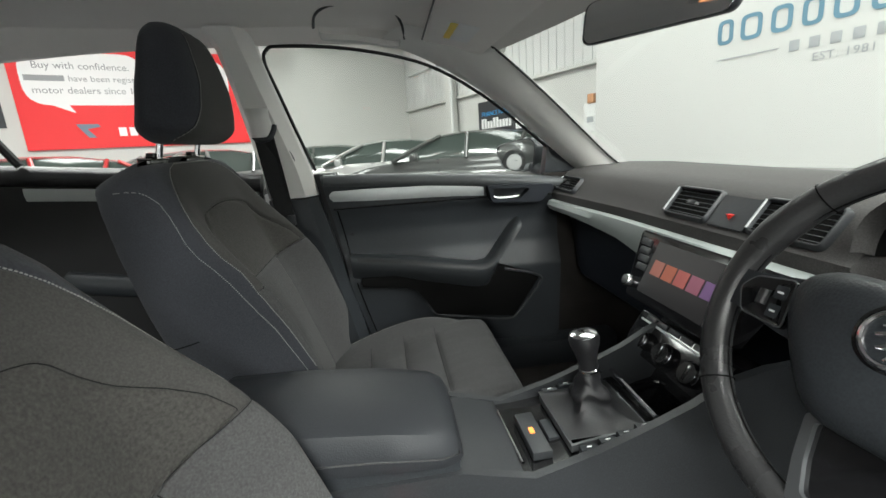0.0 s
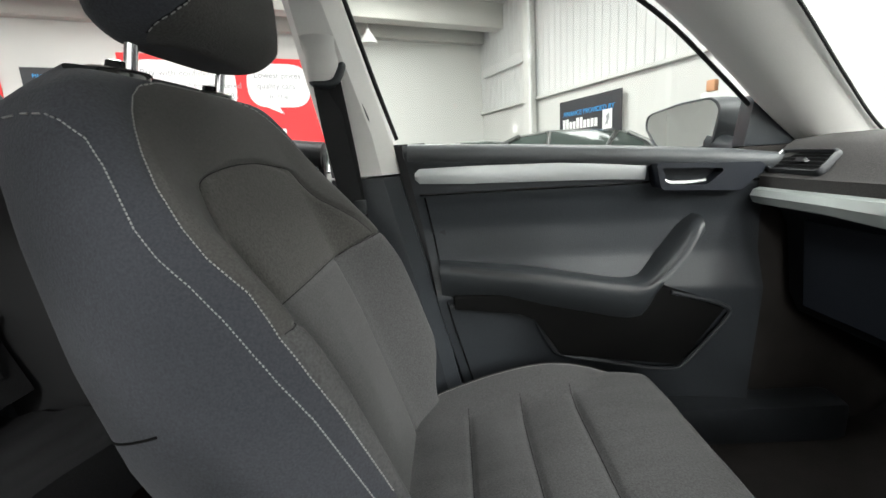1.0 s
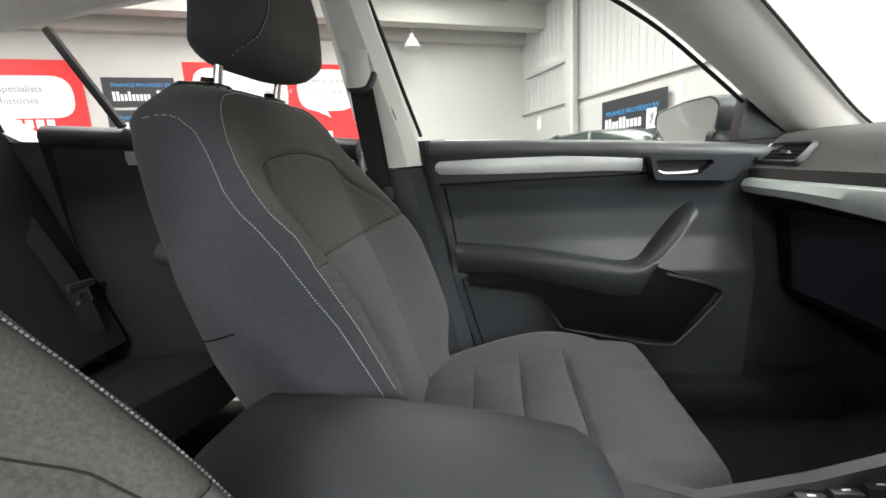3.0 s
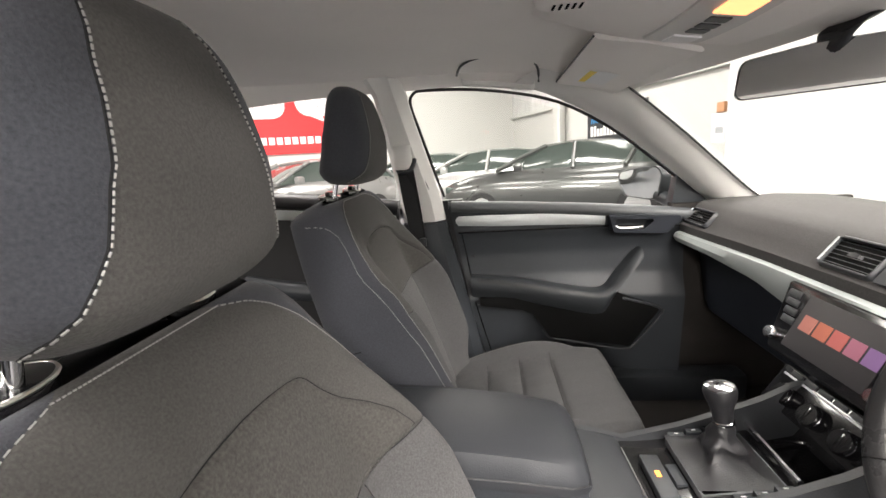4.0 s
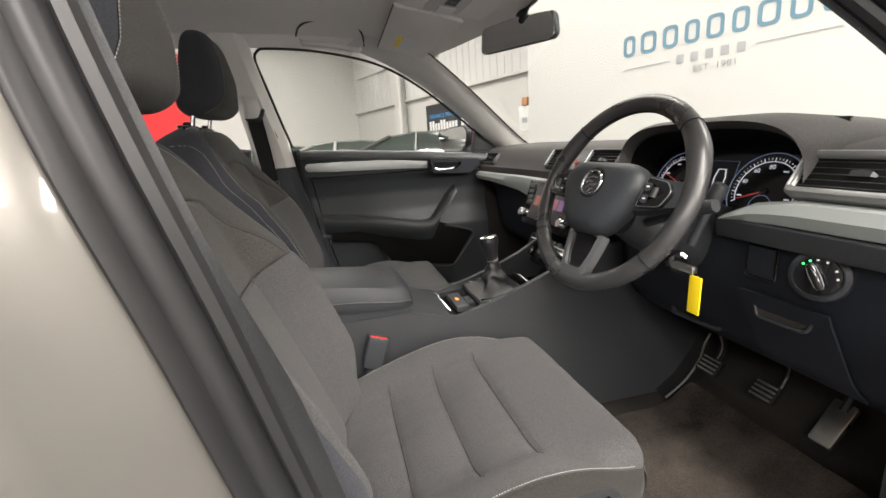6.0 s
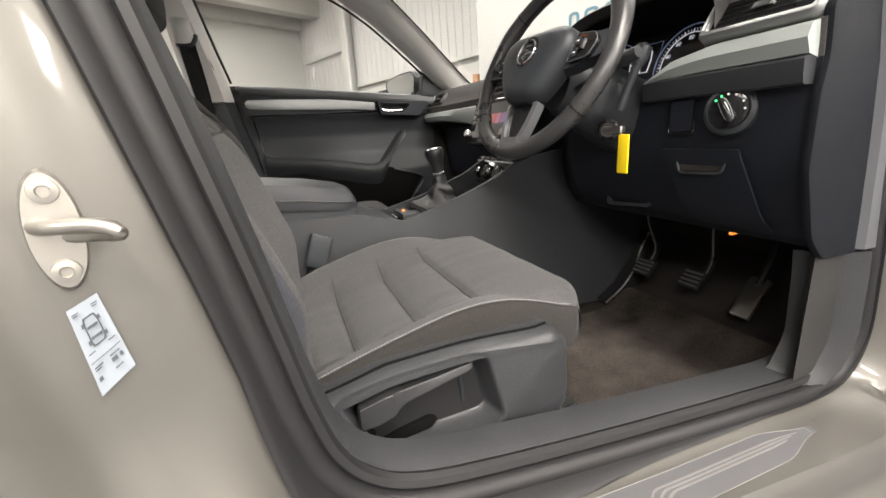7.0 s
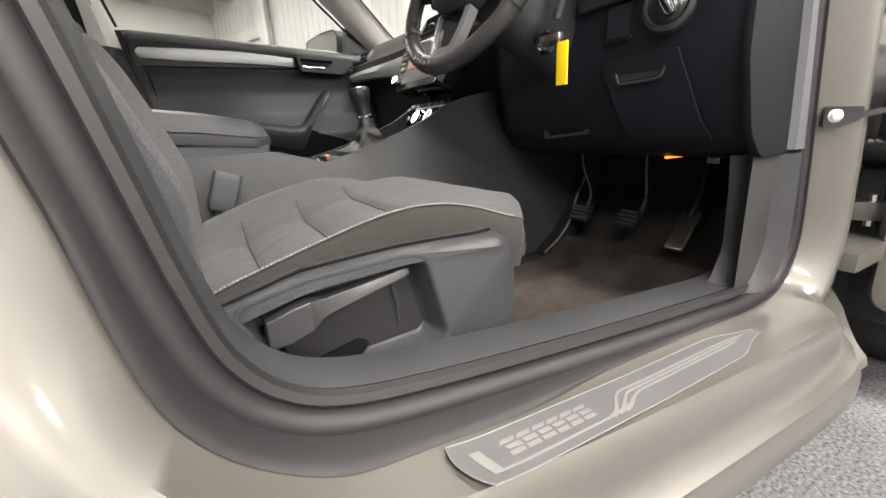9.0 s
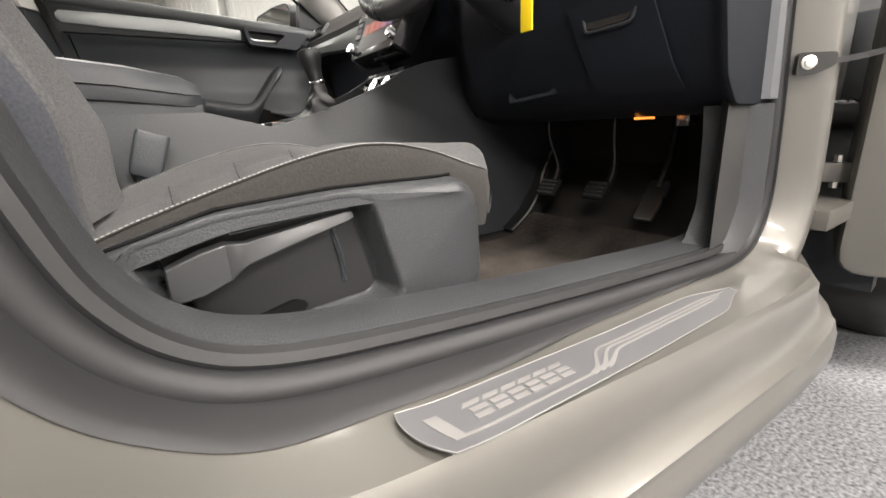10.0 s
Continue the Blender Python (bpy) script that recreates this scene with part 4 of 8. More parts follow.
solo("a_pillar", loft([[a, a.lerp(b, 0.12) + Vector((-0.016, -0.016, -0.010)), a.lerp(b, 0.45) + Vector((-0.026, -0.030, -0.006)), a.lerp(b, 0.80) + Vector((-0.012, -0.022, 0.004)), b, b + Vector((-0.006, 0.035, 0.02)), a + Vector((0.02, 0.03, 0.02))] for a, b in zip(pil_s, pil_w)]), M["pillar"], "light grey windscreen pillar trim", "trim", kind="structure", sharp=50)
solo("windscreen_band", tube([p + Vector((-0.002, -0.006, 0.0)) for p in pil_w], 0.003, 8), M["rubber"], "black band along the windscreen's edge", "trim", kind="structure")
solo("driver_pillar", loft([[p + Vector(q) for q in ((0.02, -0.035, -0.035), (-0.02, -0.02, -0.035), (-0.03, 0.03, -0.015), (0.0, 0.06, 0.02), (0.045, 0.05, 0.04), (0.05, -0.035, 0.03))] for p in curve([(0.20, -0.555, 1.345), (0.36, -0.605, 1.245), (0.58, -0.69, 1.105), (0.84, -0.77, 0.955), (0.95, -0.80, 0.885)], 24)]), M["pillar"], "light grey windscreen pillar trim", "trim", kind="structure", sharp=50)
# black seal round the passenger's window
win = [(-0.262, 1.012), (-0.29, 1.12), (-0.318, 1.24), (-0.335, 1.315), (-0.322, 1.345), (-0.28, 1.352), (-0.10, 1.340), (0.10, 1.298), (0.27, 1.215), (0.43, 1.105), (0.555, 1.01), (0.60, 0.958)]
solo("window_seal", tube(curve([(x, passenger_window_y(z) + 0.012, z) for x, z in win], 60), 0.0048, 8, up=(0, 1, 0)), M["rubber"], "black rubber seal round the passenger's window", "window seal", kind="structure")
solo("door_sail", prism([(0.505, 0.95), (0.66, 0.95), (0.55, 1.04), (0.52, 1.06)], "y", 0.785, 0.83, 0.006), M["plastic"], "black corner trim at the front of the side window", "trim", kind="structure")

# centre pillar on the passenger's side: pale above, black below
solo("centre_pillar_upper", loft([[(x1, y - 0.012, z), (x1 - 0.03, y - 0.05, z), (x0 + 0.02, y - 0.055, z), (x0, y - 0.02, z), (x0, y + 0.03, z), (x1, y + 0.03, z)] for z, x1, x0, y in ((0.937, -0.258, -0.405, 0.775), (1.02, -0.272, -0.41, 0.772), (1.12, -0.295, -0.42, 0.735), (1.25, -0.325, -0.43, 0.685), (1.34, -0.343, -0.44, 0.645), (1.385, -0.35, -0.46, 0.62))]), M["pillar"], "light grey plastic centre pillar trim", "trim", kind="structure", sharp=25)
solo("centre_pillar_lower", loft([[(x1, y - 0.012, z), (x1 - 0.03, y - 0.05, z), (x0 + 0.02, y - 0.055, z), (x0, y - 0.02, z), (x0, y + 0.03, z), (x1, y + 0.03, z)] for z, x1, x0, y in ((0.28, -0.12, -0.42, 0.775), (0.50, -0.16, -0.42, 0.775), (0.70, -0.205, -0.41, 0.775), (0.932, -0.257, -0.405, 0.772))]), M["plastic"], "black plastic centre pillar trim", "trim", kind="structure", sharp=25)

solo("door_gap_seal", loft([[(door_x - 0.10, 0.80, z), (door_x + 0.05, 0.795, z), (door_x + 0.05, 0.84, z), (door_x - 0.10, 0.84, z)] for z, door_x in ((0.30, -0.10), (0.41, -0.134), (0.61, -0.185), (0.94, -0.235), (1.0, -0.248))]), M["rubber"], "black rubber seal between the passenger's door and pillar", "door seal", kind="structure")

# ---- passenger's door ----
pdoor = thing("passenger_door", (0.2, 0.80, 0.30), "closed front passenger door with black trim and a silver strip", "car door")


def door_edge(z):
    """The rear edge of the door trim."""
    return along([(0.30, -0.10), (0.41, -0.134), (0.61, -0.185), (0.94, -0.235), (1.02, -0.25)], z)


def door_trim(u, v):
    """v up the door, u forward."""
    z = along([(0, 0.32), (0.35, 0.60), (0.55, 0.70), (0.75, 0.86), (0.9, 0.955), (1, 1.012)], v)
    x0 = door_edge(z)
    x = x0 + (0.545 - x0) * u
    zt = along([(-0.27, 0.998), (0.14, 0.971), (0.5, 0.939)], x)
    y = along([(0.32, 0.775), (0.44, 0.770), (0.58, 0.762), (0.64, 0.760), (0.72, 0.790), (0.80, 0.796), (0.86, 0.782), (0.885, 0.772), (0.95, 0.768), (0.975, 0.762), (0.995, 0.768), (1.012, 0.790)], z)
    z = z if z < 0.86 else 0.86 + (z - 0.86) * (zt - 0.86) / 0.152
    return Vector((x, y - 0.03 * smooth(0.25, 0.60, x) - 0.04 * smooth(0.62, 0.74, x), z))


part("trim_panel", sheet(door_trim, 30, 60, 0.02), M["plastic"], pdoor, "black moulded door trim", 60)


def trim_y(x, z):
    v = float(np.interp(z, [0.32, 0.60, 0.70, 0.86, 0.955, 1.012], [0, 0.35, 0.55, 0.75, 0.9, 1]))
    x0 = door_edge(z)
    return door_trim((x - x0) / (0.545 - x0), v).y


part("outer_skin", prism([(-0.20, 0.30), (0.75, 0.30), (0.70, 0.90), (-0.26, 0.93)], "y", 0.86, 0.90, 0.02), M["paint"], pdoor, "beige metallic outer skin")
part("top_roll", tube(curve([(-0.235, 0.778, 0.977), (0.0, 0.774, 0.964), (0.14, 0.772, 0.954), (0.25, 0.768, 0.946), (0.45, 0.752, 0.928), (0.60, 0.735, 0.914)], 24), [0.022] * 20 + [0.019, 0.018, 0.018, 0.018], 14, up=(0, 1, 0)), M["door_top"], pdoor, "padded black upper edge")
part("silver_strip", loft([[(x, trim_y(x, 0.92) - 0.010, zt), (x, trim_y(x, 0.92) - 0.014, (zt + zb) / 2), (x, trim_y(x, 0.92) - 0.008, zb), (x, trim_y(x, 0.92) + 0.01, zb), (x, trim_y(x, 0.92) + 0.01, zt)] for x, zt, zb in ((-0.222, 0.935, 0.922), (-0.212, 0.944, 0.912), (-0.1, 0.9445, 0.906), (0.1, 0.940, 0.901), (0.20, 0.935, 0.898), (0.283, 0.929, 0.893))]), M["silver"], pdoor, "satin silver strip")
latch_out = rounded([(0.288, 0.928), (0.505, 0.920), (0.515, 0.91), (0.47, 0.862), (0.302, 0.872)], 0.01)
latch_in = rounded([(0.30, 0.918), (0.425, 0.912), (0.428, 0.905), (0.395, 0.878), (0.318, 0.882)], 0.008)
latch = part("latch_bezel", frame_panel(latch_out, latch_in, "y", 0.722, 0.80, 0.775), M["fascia"], pdoor, "black bezel of the door release", 30)
part("release_lever", loft([[Vector(p) + Vector(q) for q in ((0, -0.003, 0.003), (0, -0.004, -0.002), (0, 0.004, -0.003), (0, 0.005, 0.002))] for p in curve([(0.298, 0.728, 0.915), (0.306, 0.726, 0.897), (0.318, 0.724, 0.888), (0.36, 0.724, 0.886), (0.395, 0.728, 0.888)], 14)]), M["chrome"], latch, "chrome release lever")
# armrest with its grip
arm_line = curve([(-0.178, 0.745, 0.722), (-0.08, 0.730, 0.712), (0.02, 0.720, 0.700), (0.137, 0.713, 0.680), (0.215, 0.709, 0.666), (0.258, 0.708, 0.663), (0.292, 0.708, 0.676), (0.337, 0.710, 0.725), (0.372, 0.716, 0.770), (0.402, 0.735, 0.798)], 60)


def arm_section(i, p):
    g = smooth(36, 46, i)
    e = smooth(59, 54, i)
    under = 0.115 - 0.075 * g
    return [p + Vector(q) for q in ((0, 0.075, 0.004 + 0.010 * g), (0, 0.022 + 0.012 * g, 0.008 + 0.004 * g), (0, 0.008, 0.006 + 0.004 * g), (0, 0.0, 0.002), (0, -0.004 - 0.004 * g, -0.006), (0, -0.006 - 0.005 * g, -0.018), (0, 0.0, -0.24 * under - 0.012), (0, 0.016, -0.62 * under), (0, 0.045, -0.88 * under), (0, 0.08, -under))]


part("armrest", loft([arm_section(i, p) for i, p in enumerate(arm_line)]), M["door_arm"], pdoor, "black moulded armrest with a pull grip", 60)
part("arm_ledge", loft([[p + Vector((0, 0.004, 0.0045)), p + Vector((0, -0.0035, -0.001)), p + Vector((0, -0.0055, -0.007)), p + Vector((0, 0.01, -0.004))] for p in arm_line[2:56]]), M["lever"], pdoor, "satin edge of the armrest")
pocket_line = curve([(0.34, 0.728, 0.640), (0.43, 0.724, 0.616), (0.468, 0.722, 0.596), (0.462, 0.722, 0.572), (0.42, 0.724, 0.515), (0.376, 0.726, 0.462), (0.355, 0.727, 0.452), (0.30, 0.729, 0.455), (0.18, 0.735, 0.477), (0.098, 0.740, 0.494), (0.070, 0.744, 0.525), (0.036, 0.748, 0.585), (0.0, 0.751, 0.600), (-0.16, 0.755, 0.622)], 70)
part("pocket_edge", tube(pocket_line, 0.0048, 8, up=(0, 1, 0)), M["plastic_hard"], pdoor, "grey edge of the door pocket")
# solid black face puts the open pocket's shade into colour
part("pocket_shade_face", prism([(0.30, 0.66), (0.44, 0.612), (0.466, 0.592), (0.37, 0.456), (0.095, 0.495), (0.036, 0.586), (0.0, 0.602), (-0.15, 0.622), (-0.15, 0.65)], "y", 0.733, 0.77, 0.004), M["void"], pdoor, "black face standing in for the shaded pocket")
part("lower_joint", tube([Vector((x, trim_y(x, 0.885) - 0.002, 0.886 - 0.02 * (x > 0.3) * (x - 0.3))) for x in np.linspace(-0.215, 0.53, 20)], 0.003, 6), M["gloss"], pdoor, "dark joint under the strip")
part("rear_joint", tube([Vector((door_edge(z) + 0.022, trim_y(door_edge(z) + 0.022, z) - 0.001, z)) for z in np.linspace(0.40, 0.88, 12)], 0.0022, 6), M["gloss"], pdoor)

# ---- dashboard ----
dash = thing("dashboard", (0.8, 0, 0.5), "black dashboard with a satin silver strip", "dashboard")


def dash_ring(y, low):
    """The soft top, or with low the fascia under the strip."""
    d = smooth(-0.12, -0.24, y)
    k = 0.025 * smooth(0.3, 0.75, abs(y)) * (1 - 0.5 * d)
    c = 0.11 * smooth(0.200, 0.188, abs(y + 0.385))
    if low:
        pts = [(0.546 - k, 0.842), (0.560 - 0.025 * d, 0.822), (0.575 - 0.04 * d, 0.808), (0.590 - 0.055 * d, 0.78), (0.600 - 0.06 * d, 0.72), (0.615 - 0.04 * d, 0.62), (0.640 - 0.02 * d, 0.575), (0.70, 0.555), (0.90, 0.56), (1.05, 0.56), (1.05, 0.84)]
    else:
        pts = [(1.05, 0.93), (0.95, 0.962), (0.80, 0.972), (0.66 + c, 0.968), (0.610 - k + c, 0.960), (0.592 - k + c, 0.948), (0.566 - k + c, 0.915), (0.550 - k + c, 0.895), (0.542 - k + c, 0.888), (0.546 - k + c, 0.843), (1.05, 0.843)]
    return [(x, y, z) for x, z in pts]


ys = np.linspace(-0.745, 0.745, 101)
part("top_pad", loft([dash_ring(y, False) for y in ys]), M["dashpad"], dash, "soft dark grey dashboard top", 32)
part("lower_fascia", loft([dash_ring(y, True) for y in ys]), M["fascia"], dash, "black lower fascia", 32)


def strip_ring(y, x_off):
    k = 0.025 * smooth(0.3, 0.75, abs(y)) * (1 - 0.5 * smooth(-0.12, -0.24, y)) + x_off
    driver = y < -0.3
    zt = along([(-0.739, 0.887), (-0.60, 0.886), (-0.53, 0.876), (-0.475, 0.850)], y) if driver else 0.866
    zb = along([(-0.739, 0.846), (-0.56, 0.845), (-0.475, 0.836)], y) if driver else along([(-0.165, 0.856), (0.02, 0.852), (0.14, 0.800), (0.23, 0.787), (0.354, 0.811), (0.57, 0.829), (0.77, 0.833)], y)
    return [(0.540 - k, y, zt), (0.526 - k, y, zt - 0.004), (0.520 - k, y, (zt + zb) / 2), (0.528 - k, y, zb + 0.002), (0.548 - k, y, zb - 0.004)]


end_pts = [(0.528, 0.905), (0.536, 0.845), (0.530, 0.80), (0.532, 0.70), (0.565, 0.60), (0.60, 0.565), (0.74, 0.565), (0.74, 0.945), (0.60, 0.95), (0.565, 0.93)]
part("end_cover", prism(rounded(end_pts, 0.012), "y", -0.752, -0.738, 0.005), M["fascia_end"], dash, "grained dark end cover")
part("silver_strip", loft([strip_ring(y, 0.0) for y in np.linspace(-0.165, 0.735, 50)]), M["strip"], dash, "satin silver trim strip")
part("silver_strip", loft([strip_ring(y, 0.0) for y in np.linspace(-0.739, -0.475, 16)]), M["strip"], dash, "satin silver trim strip")
part("glovebox_lid", sheet(lambda u, v: Vector((0.584 + 0.022 * v, 0.20 + 0.48 * u, 0.80 - 0.185 * v)), 6, 8, 0.012), M["fascia"], dash, "black glovebox lid")


def vent(name, y0, y1, zt, zb, xt, xb, slats, parent, rim_mat, rim=0.009):
    """An air vent in the sloping face: a raised rim, a dark well, slats and a slider."""
    across = Vector((0, y1 - y0, 0))
    wide = across.length
    across.normalize()
    down = Vector((xb - xt, 0, zb - zt))
    tall = down.length
    down.normalize()
    out = Vector((-0.80, 0, 0.60)) if down.z > -0.75 else Vector((down.z, 0, -down.x))
    corner = Vector((xt, y0, zt))

    def at(a, b, d):
        return corner + across * a + down * b + out * d

    def loop(w, d):
        pts = rounded([(w, w), (wide - w, w), (wide - w, tall - w), (w, tall - w)], max(0.002, 0.012 - w), 4)
        return [at(a, b, d) for a, b in pts]

    v = part(name, loft([loop(-0.002, -0.012), loop(-0.002, 0.004), loop(0.002, 0.009), loop(rim * 0.7, 0.009), loop(rim, 0.006), loop(rim, -0.004)], caps=False), rim_mat, parent, "air vent with a raised rim", 50)
    part("well", loft([loop(rim - 0.001, 0.002), loop(rim, -0.020), loop(rim + 0.004, -0.021)]), M["void"], v, "dark well")
    for k in range(slats):
        b = rim + (tall - 2 * rim) * (k + 0.5) / slats
        part("slat", loft([[at(a, b - 0.0022, 0.001), at(a, b + 0.0006, 0.003), at(a, b + 0.0036, -0.007), at(a, b + 0.0012, -0.010)] for a in (rim, wide - rim)]), M["plastic_hard"], v, "thin dark slat")
    m = wide * 0.5
    part("slider", loft([[at(a, tall * 0.5 - h, d) for a, h, d in ((m - 0.016, 0.002, 0.002), (m - 0.012, 0.004, 0.008), (m, 0.0052, 0.010), (m + 0.012, 0.004, 0.008), (m + 0.016, 0.002, 0.002))], [at(a, tall * 0.5 + h, d) for a, h, d in ((m - 0.016, 0.002, 0.002), (m - 0.012, 0.004, 0.008), (m, 0.0052, 0.010), (m + 0.012, 0.004, 0.008), (m + 0.016, 0.002, 0.002))]], closed=False, caps=False), M["lever"], v, "dark slider")
    part("bright_edge", tube([at(rim * 0.45, rim, 0.0095), at(rim * 0.45, tall - rim, 0.0095)], 0.0020, 8), M["silver"], v, "bright edge")
    return v, at, wide, tall


vent("side_vent", 0.735, 0.605, 0.938, 0.897, 0.563, 0.528, 5, dash, M["plastic_hard"], 0.006)
vent("centre_vent", 0.205, 0.085, 0.952, 0.898, 0.592, 0.550, 6, dash, M["plastic_hard"], 0.006)
vent("centre_vent", -0.006, -0.135, 0.952, 0.898, 0.592, 0.550, 6, dash, M["plastic_hard"], 0.006)
dv, dv_at, dv_w, dv_t = vent("driver_vent", -0.572, -0.738, 0.952, 0.894, 0.566, 0.527, 5, dash, M["vent_rim"], 0.011)
part("vent_thumbwheel", loft([[dv_at(a, b, d) for b, d in ((0.016, 0.002), (0.020, 0.007), (dv_t / 2, 0.009), (dv_t - 0.020, 0.007), (dv_t - 0.016, 0.002))] for a in (dv_w - 0.034, dv_w - 0.014)], closed=False, caps=False), M["plastic"], dv, "ribbed thumbwheel")
for k in range(3):
    part("wheel_mark", loft([[dv_at(dv_w - 0.026 + q, 0.024 + 0.010 * k + r_, 0.0098) for q, r_ in ((0, 0), (0.004, 0), (0.004, 0.003), (0, 0.003))], [dv_at(dv_w - 0.026 + q, 0.024 + 0.010 * k + r_, 0.0088) for q, r_ in ((0, 0), (0.004, 0), (0.004, 0.003), (0, 0.003))]]), M["ink_grey"], dv)
part("knee_band", loft([[(x - 0.025 * smooth(0.3, 0.75, abs(y)) * 0.5, y, z) for x, z in ((0.548, 0.847), (0.526, 0.845), (0.523, 0.842), (0.524, 0.826), (0.527, 0.813), (0.530, 0.811), (0.56, 0.811))] for y in np.linspace(-0.738, -0.47, 14)]), M["plastic_hard"], dash, "flat dark grey band under the strip", 30)
hazard = part("switch_panel", sheet(lambda u, v: Vector((0.582 - 0.036 * v, 0.078 - 0.08 * u, 0.95 - 0.05 * v)), 4, 4, 0.006), M["plastic_hard"], dash, "grey centre switch panel")
part("hazard_button", prism([(0.0, 0.0), (0.006, 0.010), (-0.006, 0.010)], "x", 0.555, 0.565, 0, m=Matrix.Translation((0.0, 0.038, 0.912))), M["red"], hazard, "red warning triangle")

# binnacle hood and dials
def hood_arch(x, w, h, z0):
    out = []
    for j in range(33):
        a = math.pi * j / 32
        out.append(Vector((x, -0.385 - w * math.copysign(abs(math.cos(a)) ** 0.55, math.cos(a)), z0 + h * math.sin(a) ** 0.75)))
    return out


hood = part("binnacle_hood", loft([hood_arch(x, w, h, z0) for x, w, h, z0 in ((0.86, 0.24, 0.02, 0.955), (0.74, 0.228, 0.068, 0.935), (0.62, 0.218, 0.095, 0.92), (0.545, 0.208, 0.102, 0.91), (0.535, 0.205, 0.096, 0.91), (0.545, 0.198, 0.090, 0.91), (0.56, 0.195, 0.087, 0.905))], closed=False, caps=False), M["dashpad"], dash, "dark hood over the dials", 60)
part("hood_lining", loft([hood_arch(x, w, h, z0) for x, w, h, z0 in ((0.556, 0.196, 0.0875, 0.906), (0.60, 0.192, 0.082, 0.90), (0.66, 0.188, 0.074, 0.885))], closed=False, caps=False), M["void"], hood, "black lining", 60)
dials = part("dial_face", sheet(lambda u, v: Vector((0.654 - 0.052 * v, -0.205 - 0.36 * u, 1.0 - 0.152 * v)), 4, 4, 0.004), M["gloss"], dash, "black dial face")
nrm, up_, sd = Vector((-0.946, 0, 0.324)), Vector((0.324, 0, 0.946)), Vector((0, 1, 0))
for yc, val, figures in ((-0.288, 2.75, ("", "", "", "", "", "")), (-0.478, 3.5, ("", "40", "60", "80", "", "", ""))):
    mid = Vector((0.613, yc, 0.880)) + nrm * 0.005

    def on_dial(r, a):
        return mid - r * math.cos(a) * sd + r * math.sin(a) * up_

    part("dial_ring", tube([on_dial(0.068, a) for a in np.linspace(-0.6, math.pi + 0.6, 60)], 0.0010, 6), M["ring_lit"], dials, "dim lit dial ring")
    part("inner_arc", tube([on_dial(0.053, a) for a in np.linspace(-0.4, math.pi + 0.4, 48)], 0.0009, 6), M["dial_print"], dials, "pale lit arc")
    part("inner_ring", tube([on_dial(0.019, a) + up_ * -0.026 for a in np.linspace(0, 2 * math.pi, 28, endpoint=False)], 0.0008, 6, loop=True, up=nrm), M["ring_lit"], dials, "small lit ring")
    part("hub", disc(mid - up_ * 0.0, nrm, [(0.007, 0), (0.006, 0.003), (0.001, 0.0035)], 16), M["gloss"], dials)
    for k, a in enumerate(np.linspace(math.pi + 0.4, -0.4, 37)):
        part("dial_mark", tube([on_dial(0.0565 if k % 3 else 0.0535, a), on_dial(0.060, a)], 0.0005 if k % 3 else 0.0009, 4), M["dial_print"], dials)
    for k, word in enumerate(figures):
        a = math.pi + 0.25 - k * (math.pi + 0.5) / (len(figures) - 1)
        spot = on_dial(0.044, a) + nrm * 0.0005
        if word:
            part("figure", text_mesh(word, 0.011, Matrix.Translation(spot) @ Matrix(((0, 0.324, -0.946, 0), (-1, 0, 0, 0), (0, 0.946, 0.324, 0), (0, 0, 0, 1))) @ Matrix.Translation((-0.006, -0.004, 0)), 0.0003), M["dial_print"], dials, "white lit figure")
        else:
            part("figure_bar", tube([spot + sd * 0.004, spot - sd * 0.004], 0.0014, 4), M["dial_print"], dials)
    part("needle", tube([on_dial(0.006, val), on_dial(0.050, val)], [0.0014, 0.0006], 4), M["red_needle"], dials, "red needle")
    if yc > -0.4:
        part("red_arc", tube([on_dial(0.060, a) for a in np.linspace(-0.5, -0.05, 8)], 0.0022, 4), M["red_needle"], dials, "lit red arc")
info = [Vector((0.654 - 0.052 * v - 0.005, y, 1.0 - 0.152 * v)) for y, v in ((-0.352, 0.46), (-0.412, 0.46), (-0.412, 0.92), (-0.352, 0.92))]
part("display_frame", tube(info, 0.0006, 4, loop=True, up=nrm), M["ring_lit"], dials, "dim frame of the centre display")
part("display_figure", tube([Vector((0.654 - 0.052 * v - 0.0055, y, 1.0 - 0.152 * v)) for y, v in ((-0.374, 0.56), (-0.390, 0.56), (-0.394, 0.66), (-0.392, 0.82), (-0.372, 0.82), (-0.370, 0.66))], 0.0012, 5, loop=True, up=nrm), M["dial_print"], dials, "lit outline of a car")

# centre screen unit
scr = thing("centre_screen", (0.48, 0.041, 0.75), "gloss black touchscreen unit with buttons and two knobs", "touchscreen")


def on_screen(bm):
    bmesh.ops.transform(bm, matrix=Matrix.Translation((0.478, 0.041, 0.806)) @ Matrix.Rotation(radians(25), 4, "Y"), verts=bm.verts[:])
    return bm


part("housing", on_screen(prism(rounded([(0.158, 0.066), (-0.158, 0.066), (-0.120, -0.074), (0.120, -0.074)], 0.012), "x", -0.008, 0.05, 0.004)), M["gloss"], scr)
part("display", on_screen(box(-0.0095, -0.004, -0.09, 0.09, -0.055, 0.052, 0.001)), M["screen"], scr, "dim lit display")
